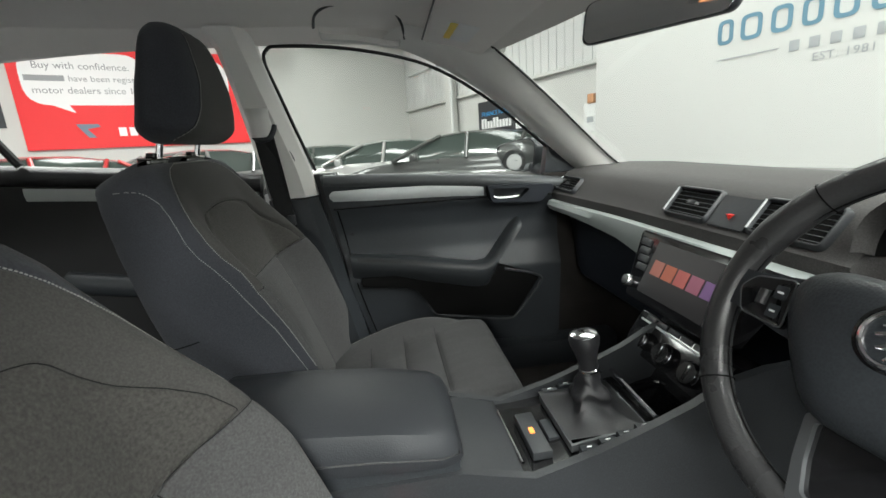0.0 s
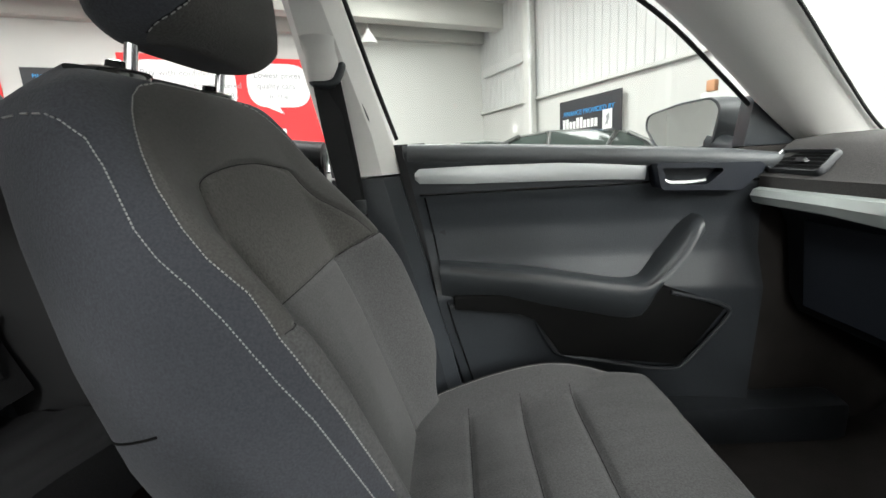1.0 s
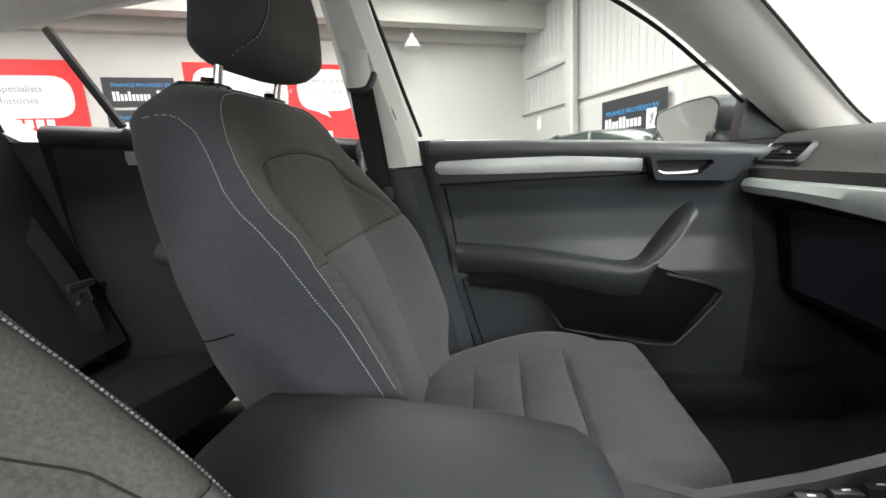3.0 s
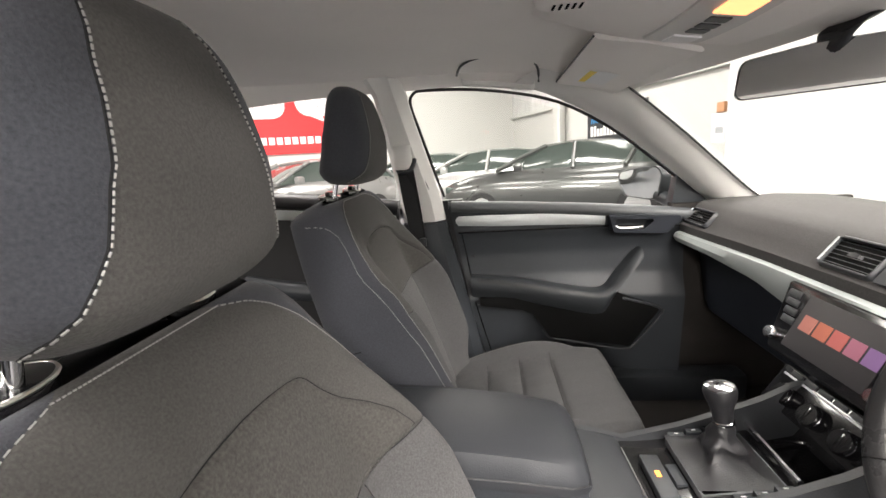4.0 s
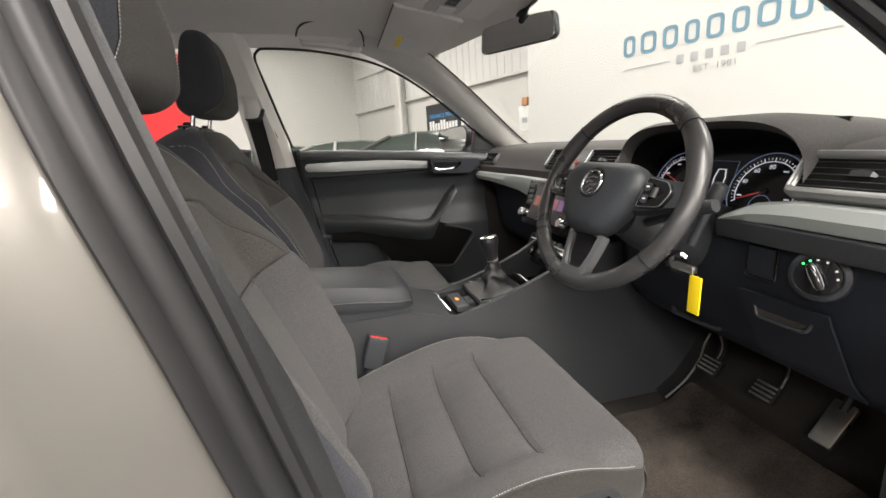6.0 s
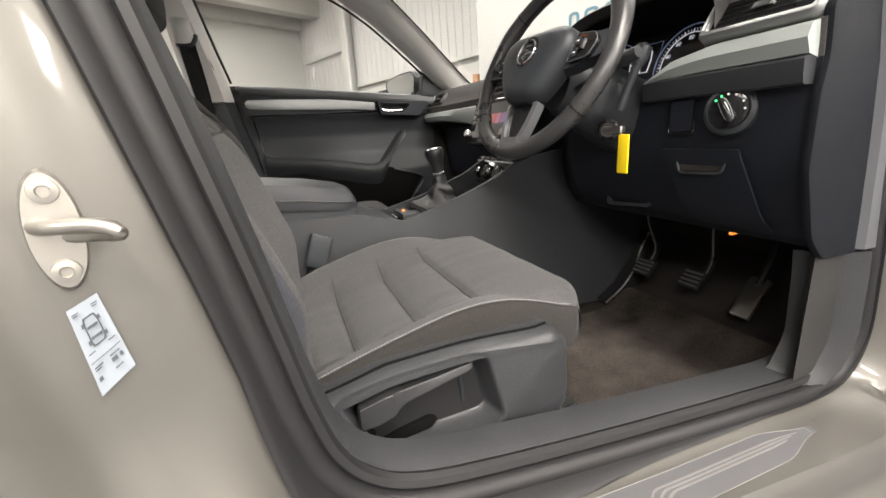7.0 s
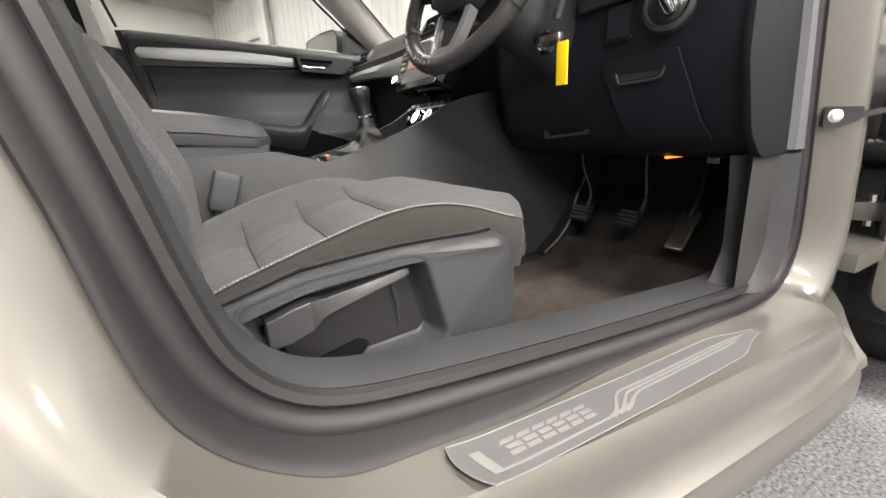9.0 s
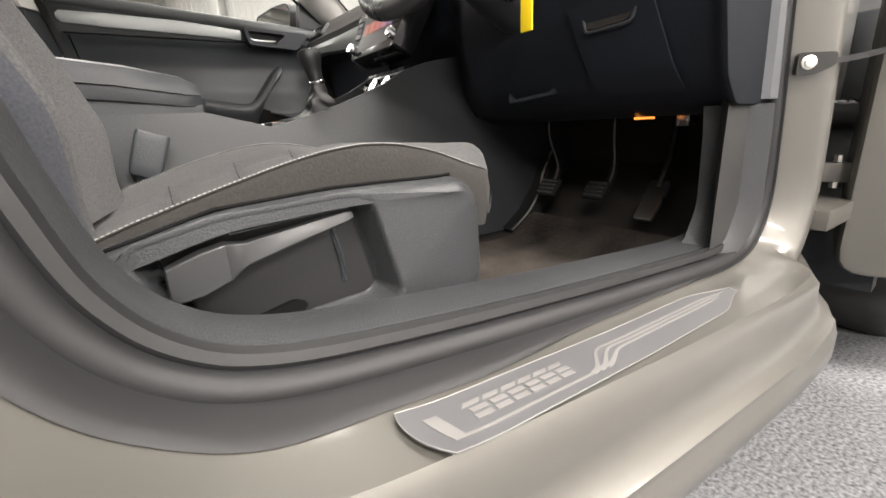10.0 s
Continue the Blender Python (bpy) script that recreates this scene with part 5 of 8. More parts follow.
for k in range(5):
    c = ((0.9, 0.45, 0.35), (0.95, 0.40, 0.20), (0.95, 0.35, 0.30), (0.8, 0.35, 0.5), (0.6, 0.35, 0.7))[k]
    part("icon_tile", on_screen(box(-0.0108, -0.0095, 0.075 - 0.034 * k - 0.029, 0.075 - 0.034 * k, -0.014, 0.016)), glow("lit_icon_tile", tuple(0.04 + 0.30 * q * q for q in c), 0.25), scr, "lit icon tile")
for sgn in (1, -1):
    for k in range(4):
        part("button", on_screen(box(-0.0105, -0.006, sgn * (0.126 - 0.006 * k) - 0.016, sgn * (0.126 - 0.006 * k) + 0.016, 0.036 - 0.017 * k, 0.050 - 0.017 * k, 0.002)), M["plastic_hard"], scr, "grey touch button")
    part("knob", on_screen(disc((-0.008, sgn * 0.116, -0.045), (-1, 0, 0), [(0.013, 0), (0.013, 0.014), (0.011, 0.017), (0.001, 0.017)], 20)), M["chrome"], scr, "chrome rotary knob")

# climate panel
clim = thing("climate_panel", (0.46, 0.03, 0.6), "black climate panel with three chrome-ringed knobs", "climate control")


def on_climate(bm):
    bmesh.ops.transform(bm, matrix=Matrix.Translation((0.458, 0.035, 0.662)) @ Matrix.Rotation(radians(32), 4, "Y"), verts=bm.verts[:])
    return bm


part("panel", on_climate(box(0.0, 0.05, -0.125, 0.125, -0.038, 0.048, 0.006)), M["gloss"], clim)
for k in range(3):
    kn = part("knob", on_climate(disc((0, 0.075 - 0.072 * k, -0.006), (-1, 0, 0), [(0.022, 0), (0.022, 0.014), (0.019, 0.018), (0.001, 0.018)], 28)), M["gloss"], clim, "gloss black knob")
    ringp = [Vector((-0.012, 0.075 - 0.072 * k + 0.020 * math.cos(a), -0.006 + 0.020 * math.sin(a))) for a in np.linspace(0, 2 * math.pi, 28, endpoint=False)]
    part("ring", on_climate(tube(ringp, 0.0028, 6, loop=True, up=(1, 0, 0))), M["chrome"], kn, "chrome ring")
    part("pointer", on_climate(box(-0.0192, -0.017, 0.075 - 0.072 * k - 0.003, 0.075 - 0.072 * k + 0.003, -0.02, 0.008, 0.0006)), M["gloss"], kn, "dark pointer")
part("silver_line", on_climate(box(-0.003, 0.0, -0.11, 0.11, 0.028, 0.032)), M["silver"], clim)
for k in range(6):
    part("button", on_climate(box(-0.003, 0.0, -0.10 + 0.034 * k, -0.072 + 0.034 * k, 0.034, 0.044, 0.001)), M["plastic_hard"], clim)

# ---- centre console ----
console = thing("centre_console", (0.1, 0, 0.26), "dark grey centre console between the front seats", "console")
for sgn in (-1, 1):
    side = [(-0.42, 0.27), (-0.42, 0.60), (0.03, 0.602), (0.142, 0.572), (0.25, 0.600), (0.335, 0.630), (0.40, 0.656), (0.458, 0.688), (0.518, 0.706), (0.60, 0.72), (0.98, 0.66), (0.98, 0.27)]
    part("side_wall", loft([[(x, sgn * (0.108 + 0.035 * smooth(0.55, 0.3, z) + 0.03 * smooth(0.45, 0.7, x)), z) for x, z in side], [(x, sgn * (0.094 + 0.03 * smooth(0.45, 0.7, x)), z) for x, z in side]]), M["plastic_hard"], console, "dark grey console side", 30)
deck = [(0.02, 0.585), (0.13, 0.562), (0.20, 0.568), (0.38, 0.590), (0.40, 0.560), (0.47, 0.575), (0.50, 0.63), (0.60, 0.65)]
part("deck", loft([[(x, y, z) for x, z in deck] for y in (-0.10, -0.03, 0.03, 0.10)], closed=False, caps=False), M["gloss"], console, "gloss black console top", 20)
part("rear_cover", loft([[(x, y, z) for y, z in ((-0.096, z0), (-0.03, z0 + 0.004), (0.03, z0 + 0.004), (0.096, z0), (0.096, z0 - 0.03), (-0.096, z0 - 0.03))] for x, z0 in ((-0.02, 0.600), (0.06, 0.594), (0.128, 0.572))]), M["plastic_hard"], console, "ribbed grey sliding cover")
part("chrome_edge", tube([(0.127, 0.055, 0.579), (0.132, -0.078, 0.577)], 0.003, 8), M["chrome"], console, "chrome edge")
brake_panel = part("switch_panel", box(0.152, 0.186, -0.068, 0.036, 0.566, 0.582, 0.003), M["plastic_hard"], console, "grey parking brake switch")
part("brake_light", box(0.164, 0.172, -0.022, -0.008, 0.582, 0.5835), glow("lit_orange_symbol", (1.0, 0.3, 0.05), 1.0), brake_panel, "lit orange symbol")
part("tray", box(0.194, 0.214, -0.03, 0.02, 0.560, 0.574, 0.002), M["plastic"], console)
frame_o = [(0.216, 0.074), (0.362, 0.090), (0.362, -0.052), (0.216, -0.072)]
frame_i = [(0.220, 0.069), (0.357, 0.085), (0.357, -0.047), (0.220, -0.067)]
part("gaiter_frame", frame_panel(frame_o, frame_i, "z", 0.588, 0.575), M["spoke"], console, "thin silver frame round the gear gaiter")
for sgn in (-1, 1):
    for k in range(4):
        bx = 0.226 + 0.034 * k
        by = (0.084 + 0.1 * (bx - 0.216)) if sgn > 0 else (-0.083 + 0.12 * (bx - 0.216))
        bt = part("console_button", box(bx, bx + 0.030, by - 0.006, by + 0.006, 0.574, 0.5905 + 0.02 * k / 4, 0.002), M["plastic"], console, "black button")
        part("button_mark", box(bx + 0.011, bx + 0.019, by - 0.001, by + 0.001, 0.590 + 0.02 * k / 4, 0.5912 + 0.02 * k / 4), M["ink_white"], bt, "white mark")
part("chrome_bar", tube([(0.378, 0.104, 0.606), (0.374, -0.056, 0.604)], 0.005, 8), M["chrome"], console, "chrome bar")
part("cup_rim", tube(curve([(0.42, 0.08, 0.575), (0.47, 0.07, 0.58), (0.48, 0.0, 0.58), (0.46, -0.06, 0.58), (0.42, -0.06, 0.575)], 16), 0.004, 6), M["gloss"], console)


def arm_ring(x, w, z0, z1):
    return [(x, -w, z0), (x, -w - 0.004, (z0 * 0.6 + z1 * 0.4)), (x, -w + 0.012, z1 - 0.006), (x, -w + 0.035, z1), (x, 0, z1 + 0.004), (x, w - 0.035, z1), (x, w - 0.012, z1 - 0.006), (x, w + 0.004, (z0 * 0.6 + z1 * 0.4)), (x, w, z0)]


armrest = part("armrest_lid", loft([arm_ring(x, w, z0, z1) for x, w, z0, z1 in ((-0.36, 0.098, 0.655, 0.695), (-0.34, 0.104, 0.645, 0.706), (-0.2, 0.106, 0.632, 0.698), (-0.08, 0.106, 0.622, 0.684), (0.0, 0.104, 0.614, 0.668), (0.025, 0.098, 0.613, 0.655), (0.034, 0.09, 0.618, 0.64))]), M["armcloth"], console, "padded dark blue-grey armrest lid", 45)
part("seam", tube([(-0.34, -0.111, 0.668), (-0.1, -0.111, 0.648), (0.0, -0.109, 0.634), (0.028, -0.10, 0.632), (0.034, 0.0, 0.632)], 0.0015, 6), M["leather"], armrest)
part("armrest_base", box(-0.40, 0.03, -0.10, 0.10, 0.56, 0.632, 0.01), M["plastic"], console)

# gear lever
gear = thing("gear_lever", (0.29, 0.015, 0.58), "gear lever with a chrome-topped knob and black leather gaiter", "gear lever")
g0, g1 = Vector((0.300, 0.012, 0.585)), Vector((0.275, 0.016, 0.738))
ax = (g1 - g0).normalized()
part("knob", disc(g1 - ax * 0.060, ax, [(0.0165, -0.006), (0.0172, 0.010), (0.0205, 0.026), (0.0255, 0.040), (0.0268, 0.051), (0.0240, 0.060), (0.001, 0.0615)], 28), M["leather"], gear, "black leather knob")
part("cap", disc(g1 - ax * 0.001, ax, [(0.0232, -0.003), (0.0225, 0.002), (0.018, 0.004), (0.001, 0.0045)], 28), M["chrome"], gear, "chrome cap")
for dx, dy, ex, ey in ((-0.008, -0.006, 0.008, -0.006), (-0.008, 0.0, 0.008, 0.0), (-0.008, 0.006, 0.008, 0.006), (0.0, -0.006, 0.0, 0.006)):
    part("shift_mark", tube([g1 + ax * 0.004 + Vector((dx, dy, 0)), g1 + ax * 0.004 + Vector((ex, ey, 0))], 0.0007, 5), M["gloss"], gear, "dark shift pattern")
part("collar", disc(g1 - ax * 0.074, ax, [(0.0165, 0), (0.0182, 0.003), (0.0180, 0.007), (0.016, 0.009), (0.001, 0.009)], 24), M["chrome"], gear, "chrome collar")
gait = []
for k in range(25):
    f = k / 24
    c = Vector((0.288, 0.013, 0.588)) * (1 - f) + (g1 - ax * 0.071) * f
    w = 0.0165 + 0.013 * smooth(1, 0.35, f) + 0.042 * (1 - f) ** 9
    row = []
    for j in range(32):
        a = 2 * math.pi * j / 32
        sq = 1 / max(abs(math.cos(a)), abs(math.sin(a))) ** (1 - f)
        fold = 1 + 0.13 * math.sin(3 * a + 9 * f) * math.sin(math.pi * f) + 0.09 * math.sin(5.5 * f * math.pi + 1.5 * math.sin(a)) * math.sin(math.pi * f)
        row.append(c + Vector((w * sq * fold * math.cos(a), w * sq * fold * math.sin(a), 0.006 * math.sin(3 * a + 4 * f) * (1 - f) * f * 4)))
    gait.append(row)
part("gaiter", loft(gait), M["leather"], gear, "creased black leather gaiter", 60)

# ---- steering wheel and column ----
WC, WT = Vector((0.3645, -0.3765, 0.8905)), radians(26)
w_n = Vector((-math.cos(WT), -0.095, math.sin(WT))).normalized()
w_s = Vector((0, 0, 1)).cross(w_n).normalized() * -1
w_u = w_n.cross(w_s) * -1
if w_u.z < 0:
    w_u = -w_u


def on_wheel(a, b, c):
    """a to the driver's right hand, b up the wheel, c towards the driver."""
    return WC + w_s * a + w_u * b + w_n * c


if w_s.y > 0:
    w_s = -w_s
wheel = thing("steering_wheel", WC - Vector((0, 0, 0.18)), "black leather three-spoke steering wheel with silver trims", "steering wheel")
R_W = 0.171


def rim_point(a):
    x, y = R_W * math.cos(a), R_W * math.sin(a)
    return on_wheel(x, y, 0)


rim = part("rim", tube([rim_point(a) for a in np.linspace(0, 2 * math.pi, 96, endpoint=False)], [0.0162 + 0.0022 * sum(math.exp(-((a - c) / 0.22) ** 2) for c in (0.5, math.pi - 0.5)) for a in np.linspace(0, 2 * math.pi, 96, endpoint=False)], 18, loop=True, up=w_n, flat=0.92), M["leather_worn"], wheel, "worn leather-wrapped rim")
for a in (-0.62, math.pi + 0.62, 0.78, math.pi - 0.78):
    ring = [rim_point(a) + 0.0172 * (math.cos(b) * (w_s * math.cos(a) + w_u * math.sin(a)) + 0.95 * math.sin(b) * w_n) for b in np.linspace(0, 2 * math.pi, 20, endpoint=False)]
    part("rim_joint", tube(ring, 0.0007, 5, loop=True, up=w_s), M["void"], rim, "sewn joint in the leather")
inner_stitch = [on_wheel((R_W - 0.0165) * math.cos(a), (R_W - 0.0165) * math.sin(a), 0.002) for a in np.linspace(0, 2 * math.pi, 150, endpoint=False)]
part("rim_seam", tube(inner_stitch, 0.0008, 5, loop=True, up=w_n), M["void"], rim, "dark inner seam")
# the cover: a wide shield with soft shoulders, domed towards the driver
PAD = rounded([(-0.066, 0.050), (0.066, 0.050), (0.092, 0.036), (0.096, 0.008), (0.074, -0.040), (0.040, -0.084), (-0.040, -0.084), (-0.074, -0.040), (-0.096, 0.008), (-0.092, 0.036)], 0.022, 5)
part("airbag_pad", loft([[on_wheel(x * k, (y + 0.012) * k - 0.012, d) for x, y in PAD] for d, k in ((-0.012, 0.93), (0.006, 1.0), (0.016, 1.0), (0.026, 0.97), (0.034, 0.88), (0.039, 0.70), (0.041, 0.40), (0.0415, 0.12))]), M["plastic"], wheel, "grained black airbag cover", 50)
badge = part("badge", disc(on_wheel(0, 0.004, 0.039), w_n, [(0.029, 0), (0.029, 0.002), (0.026, 0.003), (0.0245, 0.001), (0.001, 0.001)], 36), M["gloss"], wheel, "round black badge recess")
part("badge_ring", tube([on_wheel(0.0225 * math.cos(a), 0.004 + 0.0225 * math.sin(a), 0.0420) for a in np.linspace(0, 2 * math.pi, 40, endpoint=False)], 0.0024, 8, loop=True, up=w_n), M["chrome"], badge, "chrome ring")
for x0, y0, x1, y1, r_ in ((-0.012, 0.012, 0.012, 0.014, 0.0030), (-0.014, 0.004, 0.004, 0.006, 0.0034), (-0.010, -0.006, 0.013, 0.002, 0.0040), (-0.002, -0.014, 0.008, -0.006, 0.0034)):
    part("badge_stroke", tube([on_wheel(x0, y0, 0.0420), on_wheel((x0 + x1) / 2, (y0 + y1) / 2 + 0.002, 0.0426), on_wheel(x1, y1, 0.0420)], [r_ * 0.4, r_, r_ * 0.5], 8, up=w_n, flat=0.5), M["chrome"], badge, "chrome stroke")
for sgn in (-1, 1):
    part("spoke", loft([[on_wheel(sgn * a, b - h, -0.010), on_wheel(sgn * a, b + h, -0.010), on_wheel(sgn * a, b + h * 0.92, 0.010), on_wheel(sgn * a, b - h * 0.92, 0.010)] for a, b, h in ((0.06, 0.004, 0.036), (0.10, 0.004, 0.032), (0.14, 0.006, 0.024), (0.166, 0.008, 0.022))]), M["plastic"], wheel, "black spoke")
    SWITCH = rounded([(sgn * 0.097, 0.030), (sgn * 0.138, 0.024), (sgn * 0.150, 0.008), (sgn * 0.138, -0.018), (sgn * 0.092, -0.022)], 0.007, 4)
    sw = part("spoke_switch", loft([[on_wheel(x, y, d) for x, y in shrunk(SWITCH, k)] for k, d in ((0, 0.006), (0, 0.016), (0.0015, 0.0185), (0.006, 0.019), (0.012, 0.0192))]), M["gloss"], wheel, "gloss black switch pad")
    part("silver_edge", tube([on_wheel(x, y, 0.0180) for x, y in shrunk(SWITCH, 0.001)], 0.0010, 6, loop=True, up=w_n), M["spoke"], sw, "satin rim")
    part("roller", tube([on_wheel(sgn * 0.121, -0.004, 0.019), on_wheel(sgn * 0.121, 0.012, 0.019)], 0.0055, 12), M["lever"], sw, "ribbed roller")
    for k in range(2):
        part("key_pad", loft([[on_wheel(x, y, d) for x, y in rounded([(sgn * 0.100, 0.006 - 0.020 * k + 0.014), (sgn * 0.112, 0.006 - 0.020 * k + 0.014), (sgn * 0.112, 0.006 - 0.020 * k), (sgn * 0.100, 0.006 - 0.020 * k)], 0.002, 2)] for d in (0.018, 0.0205)]), M["plastic"], sw)
        part("key_mark", loft([[on_wheel(sgn * x, y, d) for x, y in ((0.103, 0.012 - 0.020 * k), (0.109, 0.012 - 0.020 * k), (0.109, 0.014 - 0.020 * k), (0.103, 0.014 - 0.020 * k))] for d in (0.0203, 0.0209)]), M["ink_white"], sw, "white mark")
# the lower spoke is an open black wedge between two silver legs
SPOKE_O = [(-0.046, -0.080), (0.046, -0.080), (0.040, -0.120), (0.030, -0.160), (-0.030, -0.160), (-0.040, -0.120)]
SPOKE_I = [(-0.036, -0.084), (0.036, -0.084), (0.030, -0.120), (0.021, -0.148), (-0.021, -0.148), (-0.030, -0.120)]
lower = part("lower_spoke", loft([[on_wheel(x, y, d) for x, y in rounded(pts, 0.006, 3)] for pts, d in ((SPOKE_O, -0.006), (SPOKE_O, 0.011), (SPOKE_I, 0.013), (SPOKE_I, 0.004))], caps=False), M["spoke"], wheel, "satin silver lower spoke", 30)
part("spoke_infill", loft([[on_wheel(x, y, d) for x, y in rounded(SPOKE_I, 0.006, 3)] for d in (0.002, 0.0065)]), M["gloss"], lower, "gloss black infill")
column = thing("steering_column", (0.5, -0.385, 0.75), "black plastic steering column shroud with stalks", "steering column")
c0, c1 = on_wheel(0, 0, -0.03), Vector((0.66, -0.385, 0.765))
part("shroud", loft([[p + Vector((0, w * math.cos(a), h * math.sin(a) * (1.0 if math.sin(a) > 0 else 1.5))) for a in np.linspace(0, 2 * math.pi, 24, endpoint=False)] for p, w, h in ((c0, 0.055, 0.045), (c0.lerp(c1, 0.15), 0.068, 0.056), (c0.lerp(c1, 0.5), 0.072, 0.064), (c1, 0.075, 0.07))]), M["plastic_hard"], column, "grained shroud", 50)
for sgn in (1, -1):
    s0 = on_wheel(sgn * 0.06, -0.03, -0.055)
    s1 = on_wheel(sgn * 0.15, 0.005, -0.045)
    st = part("stalk", tube([s0, s0.lerp(s1, 0.6), s1], [0.008, 0.007, 0.010], 12), M["plastic"], column, "black stalk")
    part("stalk_end", tube([s1, s1.lerp(on_wheel(sgn * 0.18, 0.012, -0.042), 1.0)], [0.012, 0.010], 12), M["plastic_hard"], st)
right_stalk = part("stalk", tube([(0.470, -0.470, 0.800), (0.475, -0.480, 0.835), (0.485, -0.486, 0.868), (0.490, -0.489, 0.882)], [0.008, 0.007, 0.008, 0.011], 12, up=(1, 0, 0)), M["plastic"], column, "black stalk")
part("stalk_end", tube([(0.487, -0.488, 0.874), (0.491, -0.490, 0.886), (0.497, -0.493, 0.902), (0.499, -0.494, 0.906)], [0.010, 0.014, 0.013, 0.006], 12, up=(1, 0, 0)), M["plastic_hard"], right_stalk)
ign = Vector((0.452, -0.462, 0.766))
part("ignition_barrel", disc(ign + Vector((0.012, 0.012, 0)), (-0.75, -0.65, 0), [(0.020, 0), (0.020, 0.008), (0.015, 0.012), (0.013, 0.009), (0.001, 0.009)], 24), M["gloss"], column, "ignition barrel with a steel rim")
key = thing("key", (0.44, -0.49, 0.765), "key in the ignition with a yellow tag hanging from it", "key")
part("blade", box(0.438, 0.450, -0.508, -0.462, 0.760, 0.772, 0.003), M["steel"], key, "steel key")
part("tag_link", tube([(0.445, -0.500, 0.766), (0.446, -0.505, 0.752)], 0.0012, 6), M["steel"], key)
part("tag", box(0.4435, 0.4465, -0.522, -0.498, 0.690, 0.757, 0.0012, m=None), M["yellow"], key, "yellow plastic tag")

# driver's fascia: light switch, blank, tray
fascia = thing("light_switch", (0.52, -0.64, 0.74), "round rotary light switch with white symbols on the dashboard", "light switch")
ln = Vector((-0.93, -0.25, 0.12)).normalized()
lc = Vector((0.526, -0.638, 0.785))
part("bezel", disc(lc, ln, [(0.038, -0.006), (0.036, 0.004), (0.030, 0.008), (0.0285, 0.006), (0.001, 0.006)], 40), M["plastic"], fascia)
part("dial", disc(lc + ln * 0.005, ln, [(0.028, 0), (0.027, 0.004), (0.020, 0.005), (0.001, 0.005)], 36), M["gloss"], fascia, "gloss black dial")
l_s = ln.cross(Vector((0, 0, 1))).normalized()
l_u = l_s.cross(ln)
grip = part("grip", tube([lc + ln * 0.015 + (l_s * 0.55 + l_u) * k for k in (-0.017, -0.014, -0.005, 0.005, 0.014, 0.017)], [0.003, 0.0055, 0.0065, 0.0065, 0.0055, 0.003], 10, up=ln), M["gloss"], fascia, "gloss black grip")
for sgn in (-1, 1):
    g_s = (l_s - l_u * 0.55).normalized() * 0.0062 * sgn
    part("grip_edge", tube([lc + ln * 0.017 + g_s * w_ + (l_s * 0.55 + l_u) * k for k, w_ in ((-0.016, 0.5), (-0.012, 0.9), (0.0, 1.05), (0.012, 0.9), (0.016, 0.5))], 0.0006, 6, up=ln), M["silver"], grip, "silver edge")
for k, a in enumerate((40, 62, 85, 112, 150, 178)):
    o = lc + ln * 0.011 + 0.023 * (math.cos(radians(a)) * l_s + math.sin(radians(a)) * l_u)
    part("symbol", disc(o, ln, [(0.0017, 0), (0.0016, 0.0006), (0.0005, 0.0006)], 10), M["green_lit"] if k in (0, 1) else M["ink_white"], fascia, "lit green symbol" if k in (0, 1) else "white symbol")

# ---- roof fittings ----
mirror = thing("rear_view_mirror", (0.40, 0.02, 1.30), "black interior rear-view mirror hanging from the windscreen", "mirror")
ma, mb = Vector((0.312, 0.118, 1.255)), Vector((0.425, -0.088, 1.250))
m_s = (mb - ma).normalized()
m_n = Vector((m_s.y, -m_s.x, -0.10)).normalized()

if m_n.x > 0:
    m_n = -m_n
m_n.z = -0.035
m_n.normalize()
m_u = m_s.cross(m_n)
m_u = m_u if m_u.z > 0 else -m_u
m_c = (ma + mb) / 2


def mirror_outline(k, d):
    pts = rounded([(-0.118, -0.026), (-0.112, 0.028), (0.0, 0.036), (0.112, 0.030), (0.118, -0.020), (0.108, -0.031), (-0.108, -0.035)], 0.016, 4)
    return [m_c + m_s * a * k + m_u * b * k + m_n * d for a, b in pts]


part("housing", loft([mirror_outline(0.55, -0.034), mirror_outline(0.85, -0.028), mirror_outline(0.98, -0.014), mirror_outline(1.0, 0.0), mirror_outline(0.97, 0.004)]), M["plastic"], mirror, "black housing", 50)
part("glass", loft([mirror_outline(0.95, 0.0042), mirror_outline(0.94, 0.0052)]), M["mirror"], mirror, "mirror glass")
part("stem", loft([[Vector(p) + Vector((0.010 * math.sin(a), w * math.cos(a), h * math.sin(a))) for a in np.linspace(0, 2 * math.pi, 20, endpoint=False)] for p, w, h in (((0.385, 0.010, 1.268), 0.016, 0.012), ((0.378, 0.004, 1.286), 0.030, 0.010), ((0.380, -0.004, 1.302), 0.042, 0.012), ((0.400, -0.008, 1.314), 0.048, 0.014))]), M["plastic"], mirror, "black stem cover", 60)

